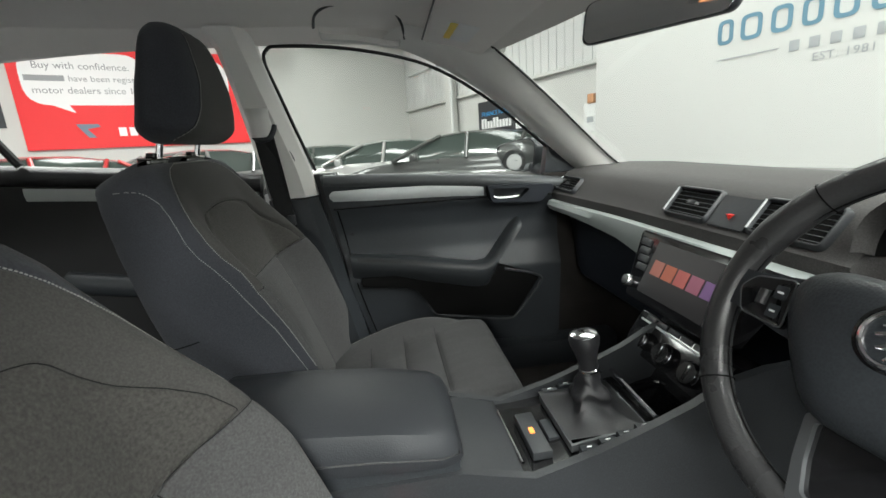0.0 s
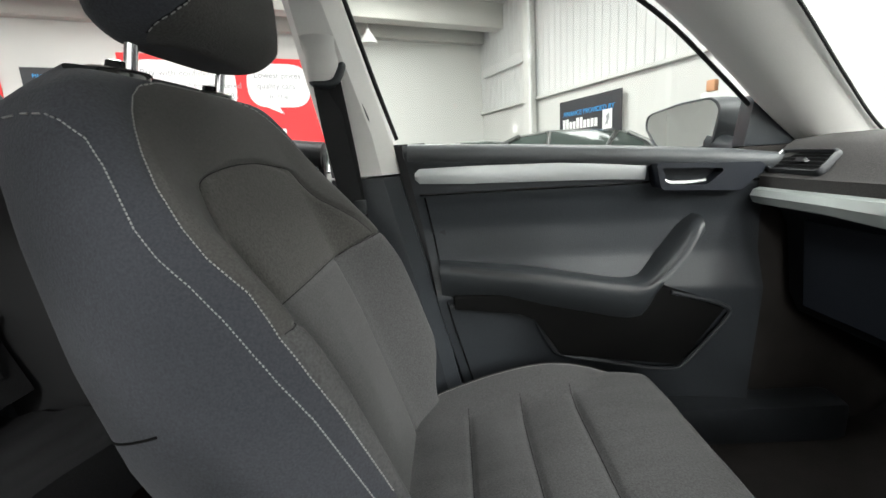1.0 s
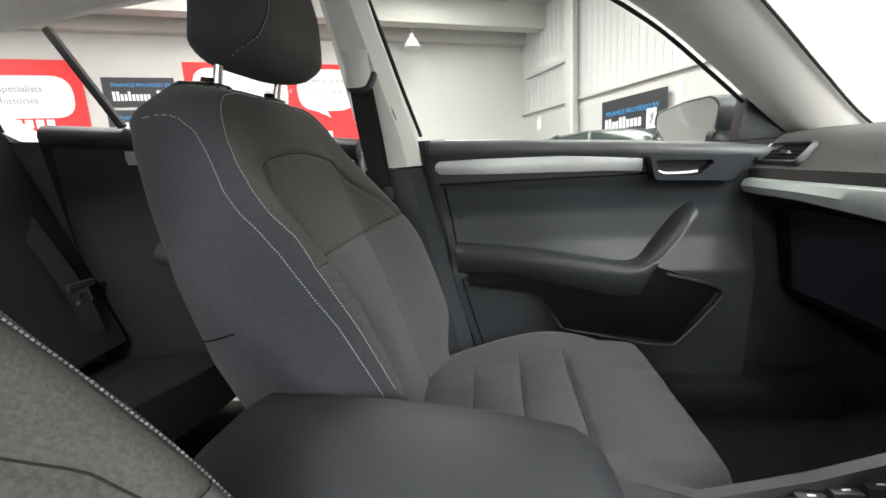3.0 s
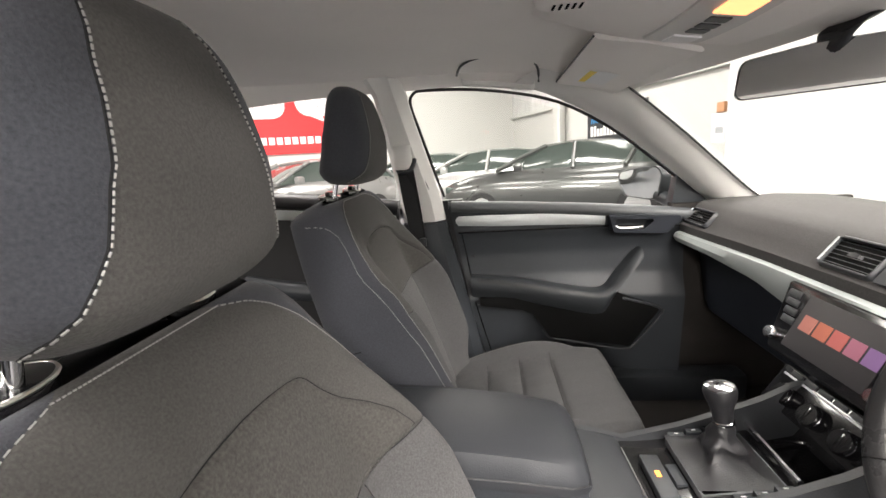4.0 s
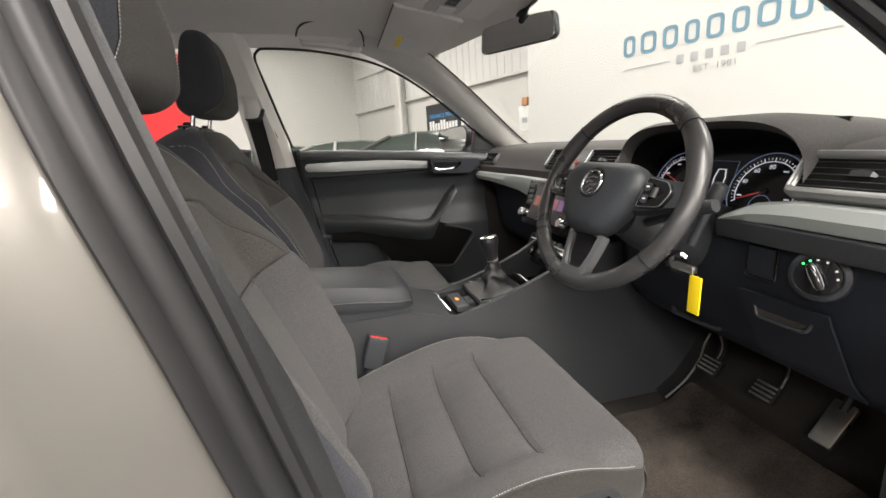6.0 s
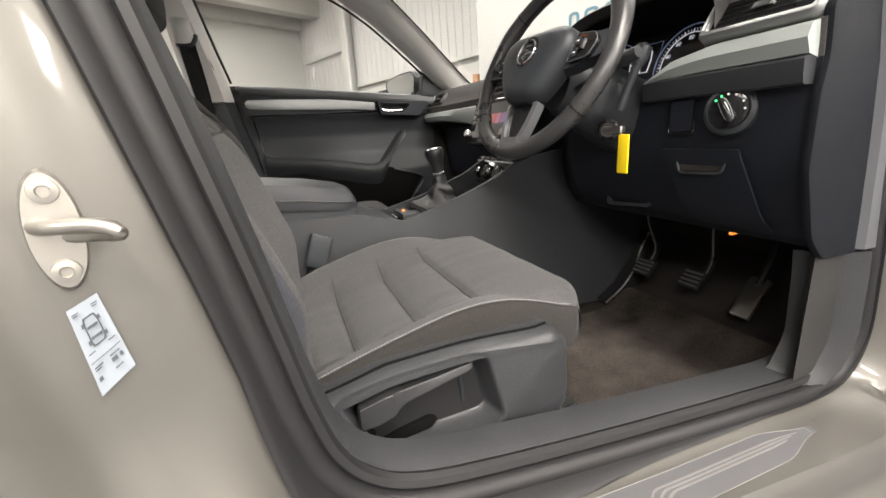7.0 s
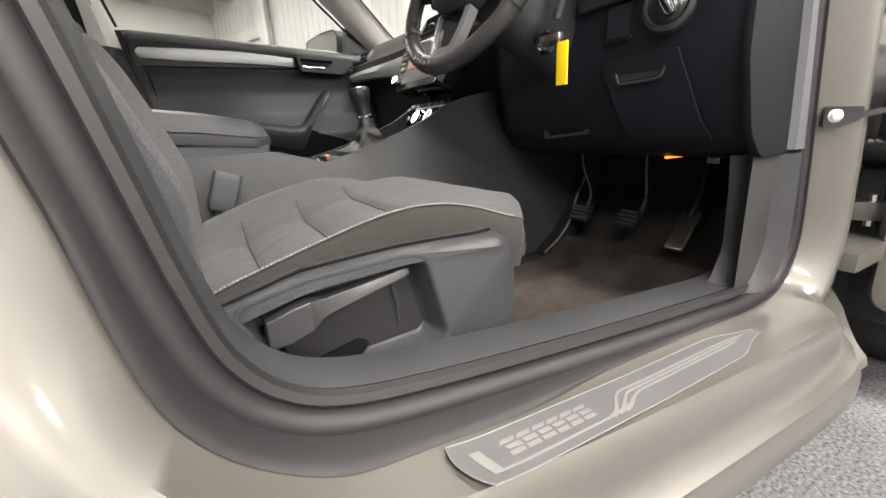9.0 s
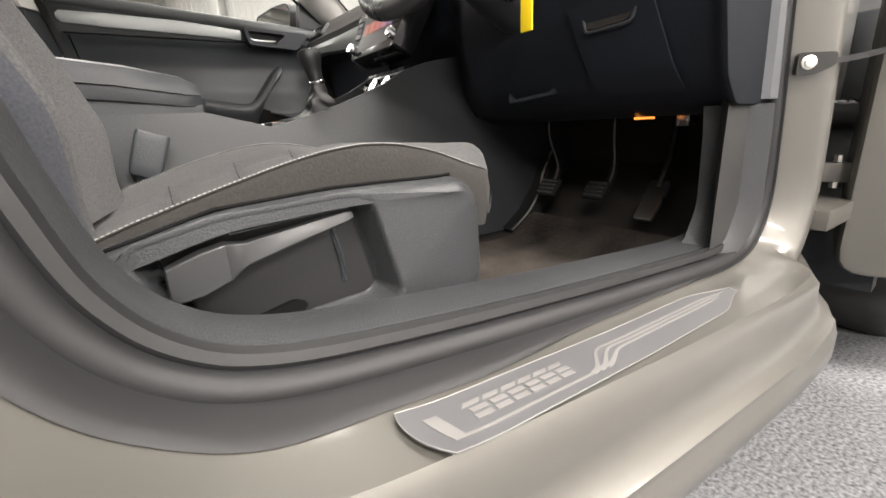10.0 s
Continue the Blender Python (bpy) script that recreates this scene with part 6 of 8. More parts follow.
for sgn, lab in ((1, "pale grey folded sun visor with a small warning label"), (-1, "pale grey folded sun visor")):
    vis = thing("sun_visor", (0.2, sgn * 0.34, 1.31), lab, "sun visor", "sun visors")
    vp = lambda u, v, d: Vector((0.085 + 0.19 * u - 0.035 * v * u, sgn * (0.15 + 0.385 * v), 1.358 - 0.040 * u - 0.020 * v + 0.006 * math.sin(math.pi * u) - d))
    part("panel", loft([[vp(*q) for q in ((0.0, v, 0.004), (0.02, v, 0.0), (0.5, v, 0.0), (0.97, v, 0.0), (1.0, v, 0.005), (0.97, v, 0.010), (0.5, v, 0.012), (0.03, v, 0.011))] for v in (0, 0.01, 0.03, 0.2, 0.4, 0.6, 0.8, 0.97, 0.99, 1)]), M["headliner"], vis, "", 50)
    part("edge_gap", tube([vp(0.0, v, 0.006) for v in np.linspace(0, 1, 8)] + [vp(u, 1.0, 0.006) for u in (0.1, 0.5, 0.9)], 0.0022, 6), M["plastic_hard"], vis, "dark joint")
    part("hinge", tube([(0.27, sgn * 0.52, 1.300), (0.24, sgn * 0.54, 1.298)], 0.006, 8), M["pillar"], vis)
    if sgn > 0:
        lb = part("warning_label", sheet(lambda u, v: vp(0.25 + 0.40 * u, 0.55 + 0.30 * v, 0.0135), 2, 2, 0.0006), M["ink_white"], vis, "white warning label")
        part("yellow_band", sheet(lambda u, v: vp(0.27 + 0.10 * u, 0.56 + 0.28 * v, 0.0145), 1, 1, 0.0004), M["yellow"], lb, "yellow band")

over = thing("roof_console", (0.15, 0, 1.33), "pale grey overhead console with a lit reading lamp", "roof console")
oc = lambda u, v, d: Vector((-0.02 + 0.34 * u, -0.14 + 0.28 * v, 1.402 - 0.078 * u - 0.006 * math.sin(math.pi * v) - d - 0.014 * math.sin(math.pi * min(1, u * 1.05))))
part("panel", sheet(lambda u, v: oc(u, v, 0.0), 12, 12, 0.01), M["headliner"], over)
lens = part("lamp_panel", sheet(lambda u, v: oc(0.52 + 0.26 * u, 0.10 + 0.80 * v, 0.008), 4, 8, 0.006), M["pillar"], over, "pale lamp panel")
part("reading_lamp", sheet(lambda u, v: oc(0.60 + 0.12 * u, 0.13 + 0.17 * v, 0.013), 2, 2, 0.004), M["lamp_lit"], lens, "lit reading lamp")
part("reading_lamp", sheet(lambda u, v: oc(0.60 + 0.12 * u, 0.70 + 0.17 * v, 0.013), 2, 2, 0.004), M["ink_white"], lens, "unlit reading lamp")
for k in range(3):
    part("lamp_button", sheet(lambda u, v: oc(0.62 + 0.08 * u, 0.36 + 0.10 * k + 0.07 * v, 0.012), 1, 1, 0.004), M["plastic_hard"], lens)
grille = part("sensor_cover", loft([[(0.012 + 0.050 * k * math.copysign(abs(math.cos(a)) ** 0.5, math.cos(a)), -0.02 + 0.075 * k * math.copysign(abs(math.sin(a)) ** 0.5, math.sin(a)), z) for a in np.linspace(0, 2 * math.pi, 32, endpoint=False)] for z, k in ((1.412, 1.12), (1.395, 1.08), (1.378, 0.98), (1.368, 0.86), (1.365, 0.70))]), M["headliner"], over, "small slotted cover", 50)
for k in range(5):
    for r_ in range(2):
        part("slot", box(-0.008 + 0.010 * k - 0.0018, -0.008 + 0.010 * k + 0.0018, -0.062 + 0.062 * r_, -0.040 + 0.062 * r_, 1.3635, 1.3662), M["void"], grille, "dark slot")
        part("slot", box(-0.010 + 0.009 * k - 0.0016, -0.010 + 0.009 * k + 0.0016, -0.103, -0.085 + 0.004 * r_, 1.378 + 0.010 * r_, 1.385 + 0.010 * r_), M["void"], grille, "dark slot")

rear_lamp = thing("rear_roof_lamp", (-0.615, -0.19, 1.39), "pale rear roof lamp with a warm lit lens", "roof lamp")
part("bezel", loft([[(-0.615 + 0.030 * k * x, -0.19 + 0.075 * k * y, z) for x, y in rounded([(-1, -1), (1, -1), (1, 1), (-1, 1)], 0.35, 4)] for z, k in ((1.412, 1.08), (1.402, 1.05), (1.398, 1.0), (1.397, 0.85))]), M["pillar"], rear_lamp, "", 50)
part("lens", loft([[(-0.615 + 0.015 * k * x, -0.19 + 0.046 * k * y, z) for x, y in rounded([(-1, -1), (1, -1), (1, 1), (-1, 1)], 0.35, 4)] for z, k in ((1.399, 1.05), (1.395, 1.0), (1.3945, 0.8))]), M["lamp_lit"], rear_lamp, "warm lit lens", 50)

grab = thing("grab_handle", (-0.07, 0.57, 1.34), "pale grey folding grab handle above the passenger's window", "grab handle")
part("bar", loft([[p + Vector(q) for q in ((0, -0.010, -0.006), (0, 0.006, -0.008), (0, 0.010, 0.004), (0, -0.006, 0.007))] for p in curve([(-0.172, 0.580, 1.372), (-0.165, 0.560, 1.352), (-0.13, 0.548, 1.345), (-0.07, 0.543, 1.338), (0.0, 0.540, 1.325), (0.025, 0.548, 1.325), (0.032, 0.57, 1.338)], 26)]), M["pillar"], grab, "", 50)
part("recess_edge", tube(curve([(-0.182, 0.56, 1.372), (-0.168, 0.50, 1.384), (-0.13, 0.46, 1.392), (-0.06, 0.45, 1.392), (0.0, 0.46, 1.386), (0.032, 0.51, 1.368), (0.042, 0.56, 1.340)], 30), 0.0035, 6), M["plastic_hard"], grab, "dark edge of the recess")

# ---- seat belts and buckles ----
belt = thing("seat_belt", (-0.36, 0.69, 0.62), "black passenger seat belt running down the centre pillar", "seat belt")


def ribbon(pts, w, t, across):
    a = Vector(across).normalized()
    rows = []
    for i, p in enumerate(pts):
        d = (pts[min(i + 1, len(pts) - 1)] - pts[max(i - 1, 0)]).normalized()
        n = d.cross(a).normalized()
        rows.append([p - a * w + n * t, p + a * w + n * t, p + a * w - n * t, p - a * w - n * t])
    return loft(rows)


part("webbing", ribbon(curve([(-0.368, 0.672, 1.145), (-0.362, 0.664, 1.10), (-0.352, 0.672, 1.0), (-0.345, 0.690, 0.88), (-0.335, 0.700, 0.72), (-0.33, 0.71, 0.5)], 24), 0.023, 0.0012, (1, 0.1, 0.08)), M["belt"], belt)
part("webbing_fold", ribbon(curve([(-0.375, 0.668, 1.145), (-0.360, 0.655, 1.02), (-0.348, 0.672, 0.90), (-0.335, 0.66, 0.72), (-0.30, 0.64, 0.5)], 20), 0.022, 0.0012, (1, 0.5, 0.1)), M["belt"], belt)
part("guide_hook", tube(curve([(-0.398, 0.664, 1.128), (-0.385, 0.654, 1.116), (-0.365, 0.650, 1.113), (-0.348, 0.656, 1.120), (-0.338, 0.668, 1.142), (-0.338, 0.676, 1.152)], 18), [0.004] + [0.0075] * 16 + [0.004], 10), M["plastic"], belt, "black belt guide")
part("guide_cover", loft([[(x, y - d, z) for x, y in rounded([(-0.402, 0.700), (-0.343, 0.692), (-0.342, 0.672), (-0.358, 0.654), (-0.388, 0.650), (-0.404, 0.662)], 0.010, 3)] for z, d in ((1.116, 0.000), (1.122, 0.004), (1.150, 0.006), (1.172, 0.006), (1.186, 0.012), (1.196, 0.024))]), M["pillar"], belt, "pale grey belt guide cover", 50)
part("tongue", box(-0.345, -0.318, 0.672, 0.684, 0.862, 0.892, 0.004), M["plastic_hard"], belt, "belt tongue")
part("pillar_groove", tube(curve([(-0.405, 0.672, 1.225), (-0.36, 0.662, 1.232), (-0.338, 0.668, 1.215), (-0.318, 0.700, 1.10), (-0.305, 0.718, 1.05), (-0.315, 0.725, 1.035), (-0.33, 0.722, 1.03)], 30), 0.0022, 6), M["plastic_hard"], belt, "groove round the belt slider")


def buckle(name, at, label):
    ob = thing(name, at, label, "belt buckle", "belt buckles")
    m = Matrix.Translation(at) @ Matrix.Rotation(radians(20), 4, "Y") @ Matrix.Rotation(radians(-8), 4, "X")
    shell = rounded([(-0.025, -0.015), (0.025, -0.015), (0.025, 0.015), (-0.025, 0.015)], 0.006, 3)
    rings = [[m @ Vector((x * k, y * k, z)) for x, y in shell] for z, k in ((-0.038, 0.80), (-0.034, 0.90), (-0.020, 0.96), (0.020, 1.0), (0.032, 1.0), (0.036, 0.95), (0.0335, 0.86))]
    part("housing", loft(rings), M["plastic"], ob, "grained black housing", 50)
    part("release", box(-0.020, 0.020, -0.010, 0.004, 0.031, 0.0355, 0.001, m=m), M["red"], ob, "red release button")
    part("tongue_slot", box(-0.019, 0.019, 0.006, 0.010, 0.0325, 0.0345, 0.0, m=m), M["void"], ob, "dark slot")
    part("stalk", tube([Vector(at) + Vector((-0.014, 0, -0.03)), Vector(at) + Vector((-0.03, 0, -0.10)), Vector(at) + Vector((-0.04, 0, -0.18))], 0.010, 8), M["plastic"], ob)
    part("stalk_ring", disc(Vector(at) + Vector((-0.018, 0, -0.050)), (-0.35, 0, -1), [(0.013, 0), (0.013, 0.004), (0.009, 0.006)], 16), M["steel"], ob, "steel ring")
    return ob


buckle("belt_buckle", (-0.072, -0.140, 0.534), "black seat belt buckle with a red button beside the driver's seat")
buckle("belt_buckle", (-0.11, 0.155, 0.53), "black seat belt buckle beside the passenger's seat")

# ---- fascia details on the driver's side ----
def fascia_x(z):
    return along([(0.575, 0.618), (0.62, 0.573), (0.72, 0.538), (0.78, 0.533), (0.815, 0.533)], z)


def fascia_sheet(y0, y1, z0, z1, out, thick, slant=0.0):
    return sheet(lambda u, v: Vector((fascia_x(z0 + (z1 - z0) * v) - out, y0 + (y1 - y0) * u - slant * (1 - v), z0 + (z1 - z0) * v)), 8, 8, thick)


tray = thing("fascia_tray", (0.57, -0.6, 0.70), "small black pull tray in the lower dashboard", "tray")
part("lid", fascia_sheet(-0.515, -0.655, 0.595, 0.728, 0.004, 0.004, 0.03), M["fascia"], tray)
gl = [(fascia_x(0.70) - 0.008, y, z) for y, z in rounded([(-0.640, 0.724), (-0.540, 0.722), (-0.548, 0.686), (-0.625, 0.688)], 0.008)]
part("grip_edge", tube([Vector(p) for p in gl], 0.0028, 6, loop=True, up=(1, 0, 0)), M["plastic_hard"], tray, "grey-edged grip")
part("grip_recess", prism(rounded([(-0.636, 0.720), (-0.544, 0.718), (-0.551, 0.690), (-0.621, 0.692)], 0.008), "x", fascia_x(0.70) - 0.0085, fascia_x(0.70) + 0.01), M["carpet"], tray, "dark recess")
blank = thing("blank_switch", (0.54, -0.55, 0.77), "square black blanking cover on the dashboard", "switch cover")
part("cover", fascia_sheet(-0.530, -0.572, 0.758, 0.806, 0.003, 0.004), M["fascia"], blank)
part("edge", tube([Vector((fascia_x(0.78) - 0.004, y, z)) for y, z in rounded([(-0.576, 0.754), (-0.526, 0.754), (-0.526, 0.810), (-0.576, 0.810)], 0.006)], 0.0014, 6, loop=True, up=(1, 0, 0)), M["gloss"], blank)
solo("column_tray", frame_panel(rounded([(-0.452, 0.605), (-0.325, 0.595), (-0.325, 0.66), (-0.445, 0.66)], 0.01), rounded([(-0.444, 0.611), (-0.333, 0.602), (-0.333, 0.656), (-0.438, 0.656)], 0.01), "x", 0.580, 0.66, 0.64), M["plastic"], "open black tray under the steering column", "trim", kind="structure")
obd = thing("diagnostic_socket", (0.70, -0.56, 0.57), "orange-lit socket under the dashboard", "socket")
part("strip", box(0.690, 0.75, -0.552, -0.546, 0.551, 0.5555), glow("orange_lit_strip", (1.0, 0.30, 0.05), 1.4), obd, "orange lit strip")
part("socket", box(0.785, 0.815, -0.60, -0.575, 0.535, 0.565, 0.003), M["steel"], obd)

# ---- pedals ----


def pedal(name, at, w, h, tilt, arm_top, label, arm_side=0.0):
    ob = thing(name, Vector(at) - Vector((0, 0, 0.03)), label, "pedal", "pedals")
    m = Matrix.Translation(at) @ Matrix.Rotation(radians(tilt), 4, "Y")
    pad = part("pad", box(-0.006, 0.006, -w, w, -h, h, 0.004, m=m), M["rubber"], ob, "ribbed black rubber pad")
    for k in range(4):
        z = -h * 0.7 + 1.4 * h * k / 3
        part("rib", box(-0.0085, -0.005, -w * 0.8, w * 0.8, z - 0.0025, z + 0.0025, 0.0008, m=m), M["steel"], pad, "worn bright rib")
    p0 = Vector(at) + Vector((0.008, arm_side, 0))
    part("arm", tube(curve([p0, p0 + Vector((0.03, 0, 0.05)), Vector(arm_top) + Vector((0, 0, -0.08)), Vector(arm_top)], 14), 0.008, 8), M["rubber"], ob, "black steel arm")
    part("edge", tube([q + Vector((-0.008, -0.004, 0)) for q in curve([p0, p0 + Vector((0.03, 0, 0.05)), Vector(arm_top) + Vector((0, 0, -0.08)), Vector(arm_top)], 14)], 0.0022, 6), M["steel"], ob, "bright worn edge")


pedal("clutch_pedal", (0.779, -0.262, 0.389), 0.030, 0.024, 40, (0.80, -0.245, 0.60), "black clutch pedal with worn ribs")
pedal("brake_pedal", (0.792, -0.398, 0.392), 0.030, 0.024, 40, (0.82, -0.42, 0.60), "black brake pedal with worn ribs", -0.02)
thr = thing("throttle_pedal", (0.85, -0.514, 0.30), "tall steel-faced throttle pedal hinged at the floor", "pedal", "pedals")
part("plate", prism(rounded([(-0.022, -0.055), (0.022, -0.055), (0.025, 0.05), (-0.020, 0.05)], 0.006), "x", -0.006, 0.006, 0.003, m=Matrix.Translation((0.842, -0.512, 0.375)) @ Matrix.Rotation(radians(42), 4, "Y")), M["steel"], thr, "scratched steel plate")
part("arm", tube([(0.86, -0.512, 0.40), (0.90, -0.51, 0.46), (0.92, -0.51, 0.56)], 0.01, 8), M["rubber"], thr)
rest = thing("foot_rest", (0.8, -0.17, 0.30), "black foot rest beside the clutch", "foot rest")
part("board", loft([[(x, -0.205, z), (x + 0.004, -0.150, z + 0.004), (x + 0.03, -0.150, z - 0.02), (x + 0.03, -0.205, z - 0.02)] for x, z in ((0.70, 0.275), (0.76, 0.315), (0.82, 0.38), (0.86, 0.46))]), M["rubber"], rest)
part("edge", tube(curve([(0.698, -0.208, 0.278), (0.758, -0.208, 0.318), (0.80, -0.208, 0.37), (0.815, -0.208, 0.42), (0.85, -0.208, 0.48)], 16), 0.003, 6), M["steel"], rest, "bright worn edge")

# ---- passenger's footwell and sill ----
solo("passenger_sill_trim", box(-0.40, 0.76, 0.70, 0.80, 0.20, 0.355, 0.02), M["plastic"], "black plastic sill trim under the passenger's door", "trim", kind="structure")
solo("passenger_kick_panel", box(0.50, 1.06, 0.775, 0.80, 0.20, 0.95, 0.005), M["carpet"], "black panel closing the passenger's footwell", "trim", kind="structure")
solo("bulkhead", box(1.0, 1.06, -0.745, 0.745, 0.20, 0.94, 0.01), M["carpet"], "black carpeted bulkhead behind the pedals", "trim", kind="structure")
solo("bonnet", sheet(lambda u, v: Vector((1.02 + 0.95 * u, -0.74 + 1.48 * v, 0.925 + 0.02 * math.sin(math.pi * v) - 0.10 * u * u)), 10, 12, 0.02), M["paint"], "beige metallic bonnet beyond the windscreen", "bonnet", kind="structure")

# windscreen and side glass
ws = sheet(lambda u, v: Vector((0.38 - 0.13 * (2 * v - 1) ** 2 + (0.62 - 0.02 * (2 * v - 1) ** 2) * u, (-0.555 + 1.11 * v) * (1 + 0.36 * u), 1.325 - 0.02 * (2 * v - 1) ** 2 - 0.375 * u)), 8, 12)
wsc = solo("windscreen", ws, M["glass_clear"], "clear windscreen glass", "windscreen", kind="structure")
sgl = solo("passenger_window", loft([[(x0, passenger_window_y(z) + 0.018, z), (x1, passenger_window_y(z) + 0.018, z)] for z, x0, x1 in ((0.96, -0.25, 0.60), (1.05, -0.275, 0.51), (1.15, -0.30, 0.37), (1.25, -0.322, 0.20), (1.345, -0.335, -0.12))], closed=False, caps=False), M["glass_clear"], "clear side window glass", "window", kind="structure")
for g in (wsc, sgl):
    g.visible_shadow = False

# passenger's door mirror, outside the glass
dm = thing("door_mirror", (0.45, 0.93, 1.0), "grey-shelled door mirror outside the passenger's window", "door mirror")
dm_out = rounded([(1.080, 1.010), (1.074, 1.046), (0.985, 1.066), (0.905, 1.071), (0.884, 1.045), (0.898, 0.955), (0.93, 0.945), (1.045, 0.950)], 0.018, 4)


def dm_ring(k, d):
    return [Vector((0.42 + 0.48 * (1.08 - y) + d, 0.975 + (y - 0.975) * k, 1.005 + (z - 1.005) * k)) for y, z in dm_out]


part("shell", loft([dm_ring(0.90, 0.006), dm_ring(0.92, -0.004), dm_ring(0.99, -0.002), dm_ring(1.0, 0.008), dm_ring(0.99, 0.04), dm_ring(0.92, 0.08), dm_ring(0.74, 0.112), dm_ring(0.4, 0.125)]), M["plastic_hard"], dm, "dark grey shell", 50)
part("glass", loft([[p + Vector((-0.02 * (p.z - 1.005), 0, 0)) for p in dm_ring(0.91, 0.003)], [p + Vector((-0.02 * (p.z - 1.005), 0, 0)) for p in dm_ring(0.905, 0.001)]]), M["mirror"], dm, "mirror glass")
part("foot", tube([(0.54, 0.83, 0.945), (0.54, 0.88, 0.948), (0.52, 0.93, 0.965)], [0.03, 0.024, 0.026], 10), M["plastic"], dm)

# ---- rear of the cabin ----
rdoor = thing("rear_door", (-0.8, 0.76, 0.30), "closed rear passenger door with black trim and a silver strip", "car door")
# trim colour darkened to stand in for the dim rear cabin
part("trim_panel", sheet(lambda u, v: Vector((-0.42 - 0.85 * u, 0.775 - 0.02 * math.sin(math.pi * v) - 0.03 * u, 0.30 + (0.70 + 0.085 * u) * v)), 16, 24, 0.02), M["pocket"], rdoor, "black moulded trim", 60)
part("top_roll", tube(curve([(-0.42, 0.765, 0.985), (-0.7, 0.755, 1.02), (-1.0, 0.74, 1.05), (-1.27, 0.72, 1.075)], 16), 0.03, 12, up=(0, 1, 0)), M["leather"], rdoor, "padded upper edge")
part("silver_strip", loft([[(x, y - 0.012, z + 0.018), (x, y - 0.014, z), (x, y - 0.010, z - 0.018), (x, y + 0.01, z)] for x, y, z in ((-0.43, 0.757, 0.945), (-0.7, 0.748, 0.975), (-1.05, 0.732, 1.005))]), M["silver"], rdoor, "satin silver strip")
part("armrest", tube(curve([(-0.50, 0.74, 0.70), (-0.75, 0.72, 0.70), (-1.0, 0.72, 0.74)], 12), 0.035, 10, up=(0, 1, 0)), M["plastic"], rdoor)
solo("quarter_bar", tube([(-1.16, 0.69, 1.325), (-1.035, 0.715, 1.085)], 0.012, 8), M["rubber"], "black upright bar between the rear side windows", "trim", kind="structure")
def rear_pillar_ring(x, z):
    return [(x, 0.78, z), (x - 0.5, 0.80, z), (x - 0.5, 0.62, z), (x, 0.70 - 0.1 * smooth(1.0, 1.35, z), z)]


solo("rear_pillar_lower", loft([rear_pillar_ring(x, z) for x, z in ((-1.24, 0.30), (-1.25, 0.8), (-1.27, 1.06))]), M["plastic"], "black trim beside the rear bench", "trim", kind="structure")
solo("rear_pillar", loft([rear_pillar_ring(x, z) for x, z in ((-1.32, 1.065), (-1.52, 1.20), (-1.66, 1.34))]), M["pillar"], "pale grey rear pillar trim", "trim", kind="structure")
bench = thing("rear_bench", (-1.15, 0, 0.26), "dark grey cloth rear bench seat", "car seat")


def bench_top(u, v):
    y = -0.68 + 1.36 * v
    return Vector((-1.28 + 0.50 * u, y, 0.44 + 0.045 * u - 0.10 * smooth(0.93, 1.0, u) + 0.018 * math.cos(2 * math.pi * (y / 0.62)) * -1 + 0.004 * math.sin(30 * u)))


# bench cloth darkened to stand in for the shade at the rear
part("cushion", sheet(bench_top, 30, 40, 0.10), M["cloth_rear"], bench, "grey cloth cushion darkened for rear shade", 60)
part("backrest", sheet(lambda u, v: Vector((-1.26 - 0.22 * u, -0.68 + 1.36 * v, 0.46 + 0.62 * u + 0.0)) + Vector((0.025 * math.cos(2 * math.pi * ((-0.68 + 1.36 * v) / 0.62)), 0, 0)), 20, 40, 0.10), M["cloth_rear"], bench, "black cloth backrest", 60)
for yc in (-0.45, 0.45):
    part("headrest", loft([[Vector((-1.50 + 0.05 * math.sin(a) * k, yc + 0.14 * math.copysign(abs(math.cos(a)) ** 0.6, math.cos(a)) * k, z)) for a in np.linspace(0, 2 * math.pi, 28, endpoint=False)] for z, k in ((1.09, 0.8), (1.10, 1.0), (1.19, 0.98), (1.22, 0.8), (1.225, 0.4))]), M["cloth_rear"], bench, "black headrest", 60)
rb = thing("rear_belt", (-1.2, 0.62, 0.7), "rear seat belt with a steel tongue hanging beside the bench", "seat belt")
part("webbing", ribbon(curve([(-1.40, 0.62, 1.05), (-1.27, 0.61, 0.85), (-1.19, 0.615, 0.68), (-1.16, 0.62, 0.55)], 18), 0.023, 0.0012, (0.3, 1, 0)), M["belt"], rb)
part("tongue", frame_panel([(0.605, 0.632), (0.650, 0.632), (0.645, 0.672), (0.610, 0.672)], [(0.615, 0.640), (0.640, 0.640), (0.636, 0.660), (0.619, 0.660)], "x", -1.180, -1.177), M["steel"], rb, "steel tongue")
part("tongue_grip", box(-1.186, -1.17, 0.59, 0.665, 0.672, 0.692, 0.006), M["plastic"], rb)
solo("parcel_shelf", box(-2.1, -1.45, -0.66, 0.66, 0.98, 1.02, 0.01), M["carpet"], "black parcel shelf behind the rear bench", "parcel shelf", kind="structure")
solo("tail_panel", box(-2.2, -2.1, -0.72, 0.72, 0.2, 1.02, 0.02), M["plastic"], "black panel closing the boot", "trim", kind="structure")
solo("driver_rear_wall", box(-1.95, -0.42, -0.83, -0.74, 0.2, 1.0, 0.02), M["plastic"], "black trim of the rear door behind the driver", "trim", kind="structure")
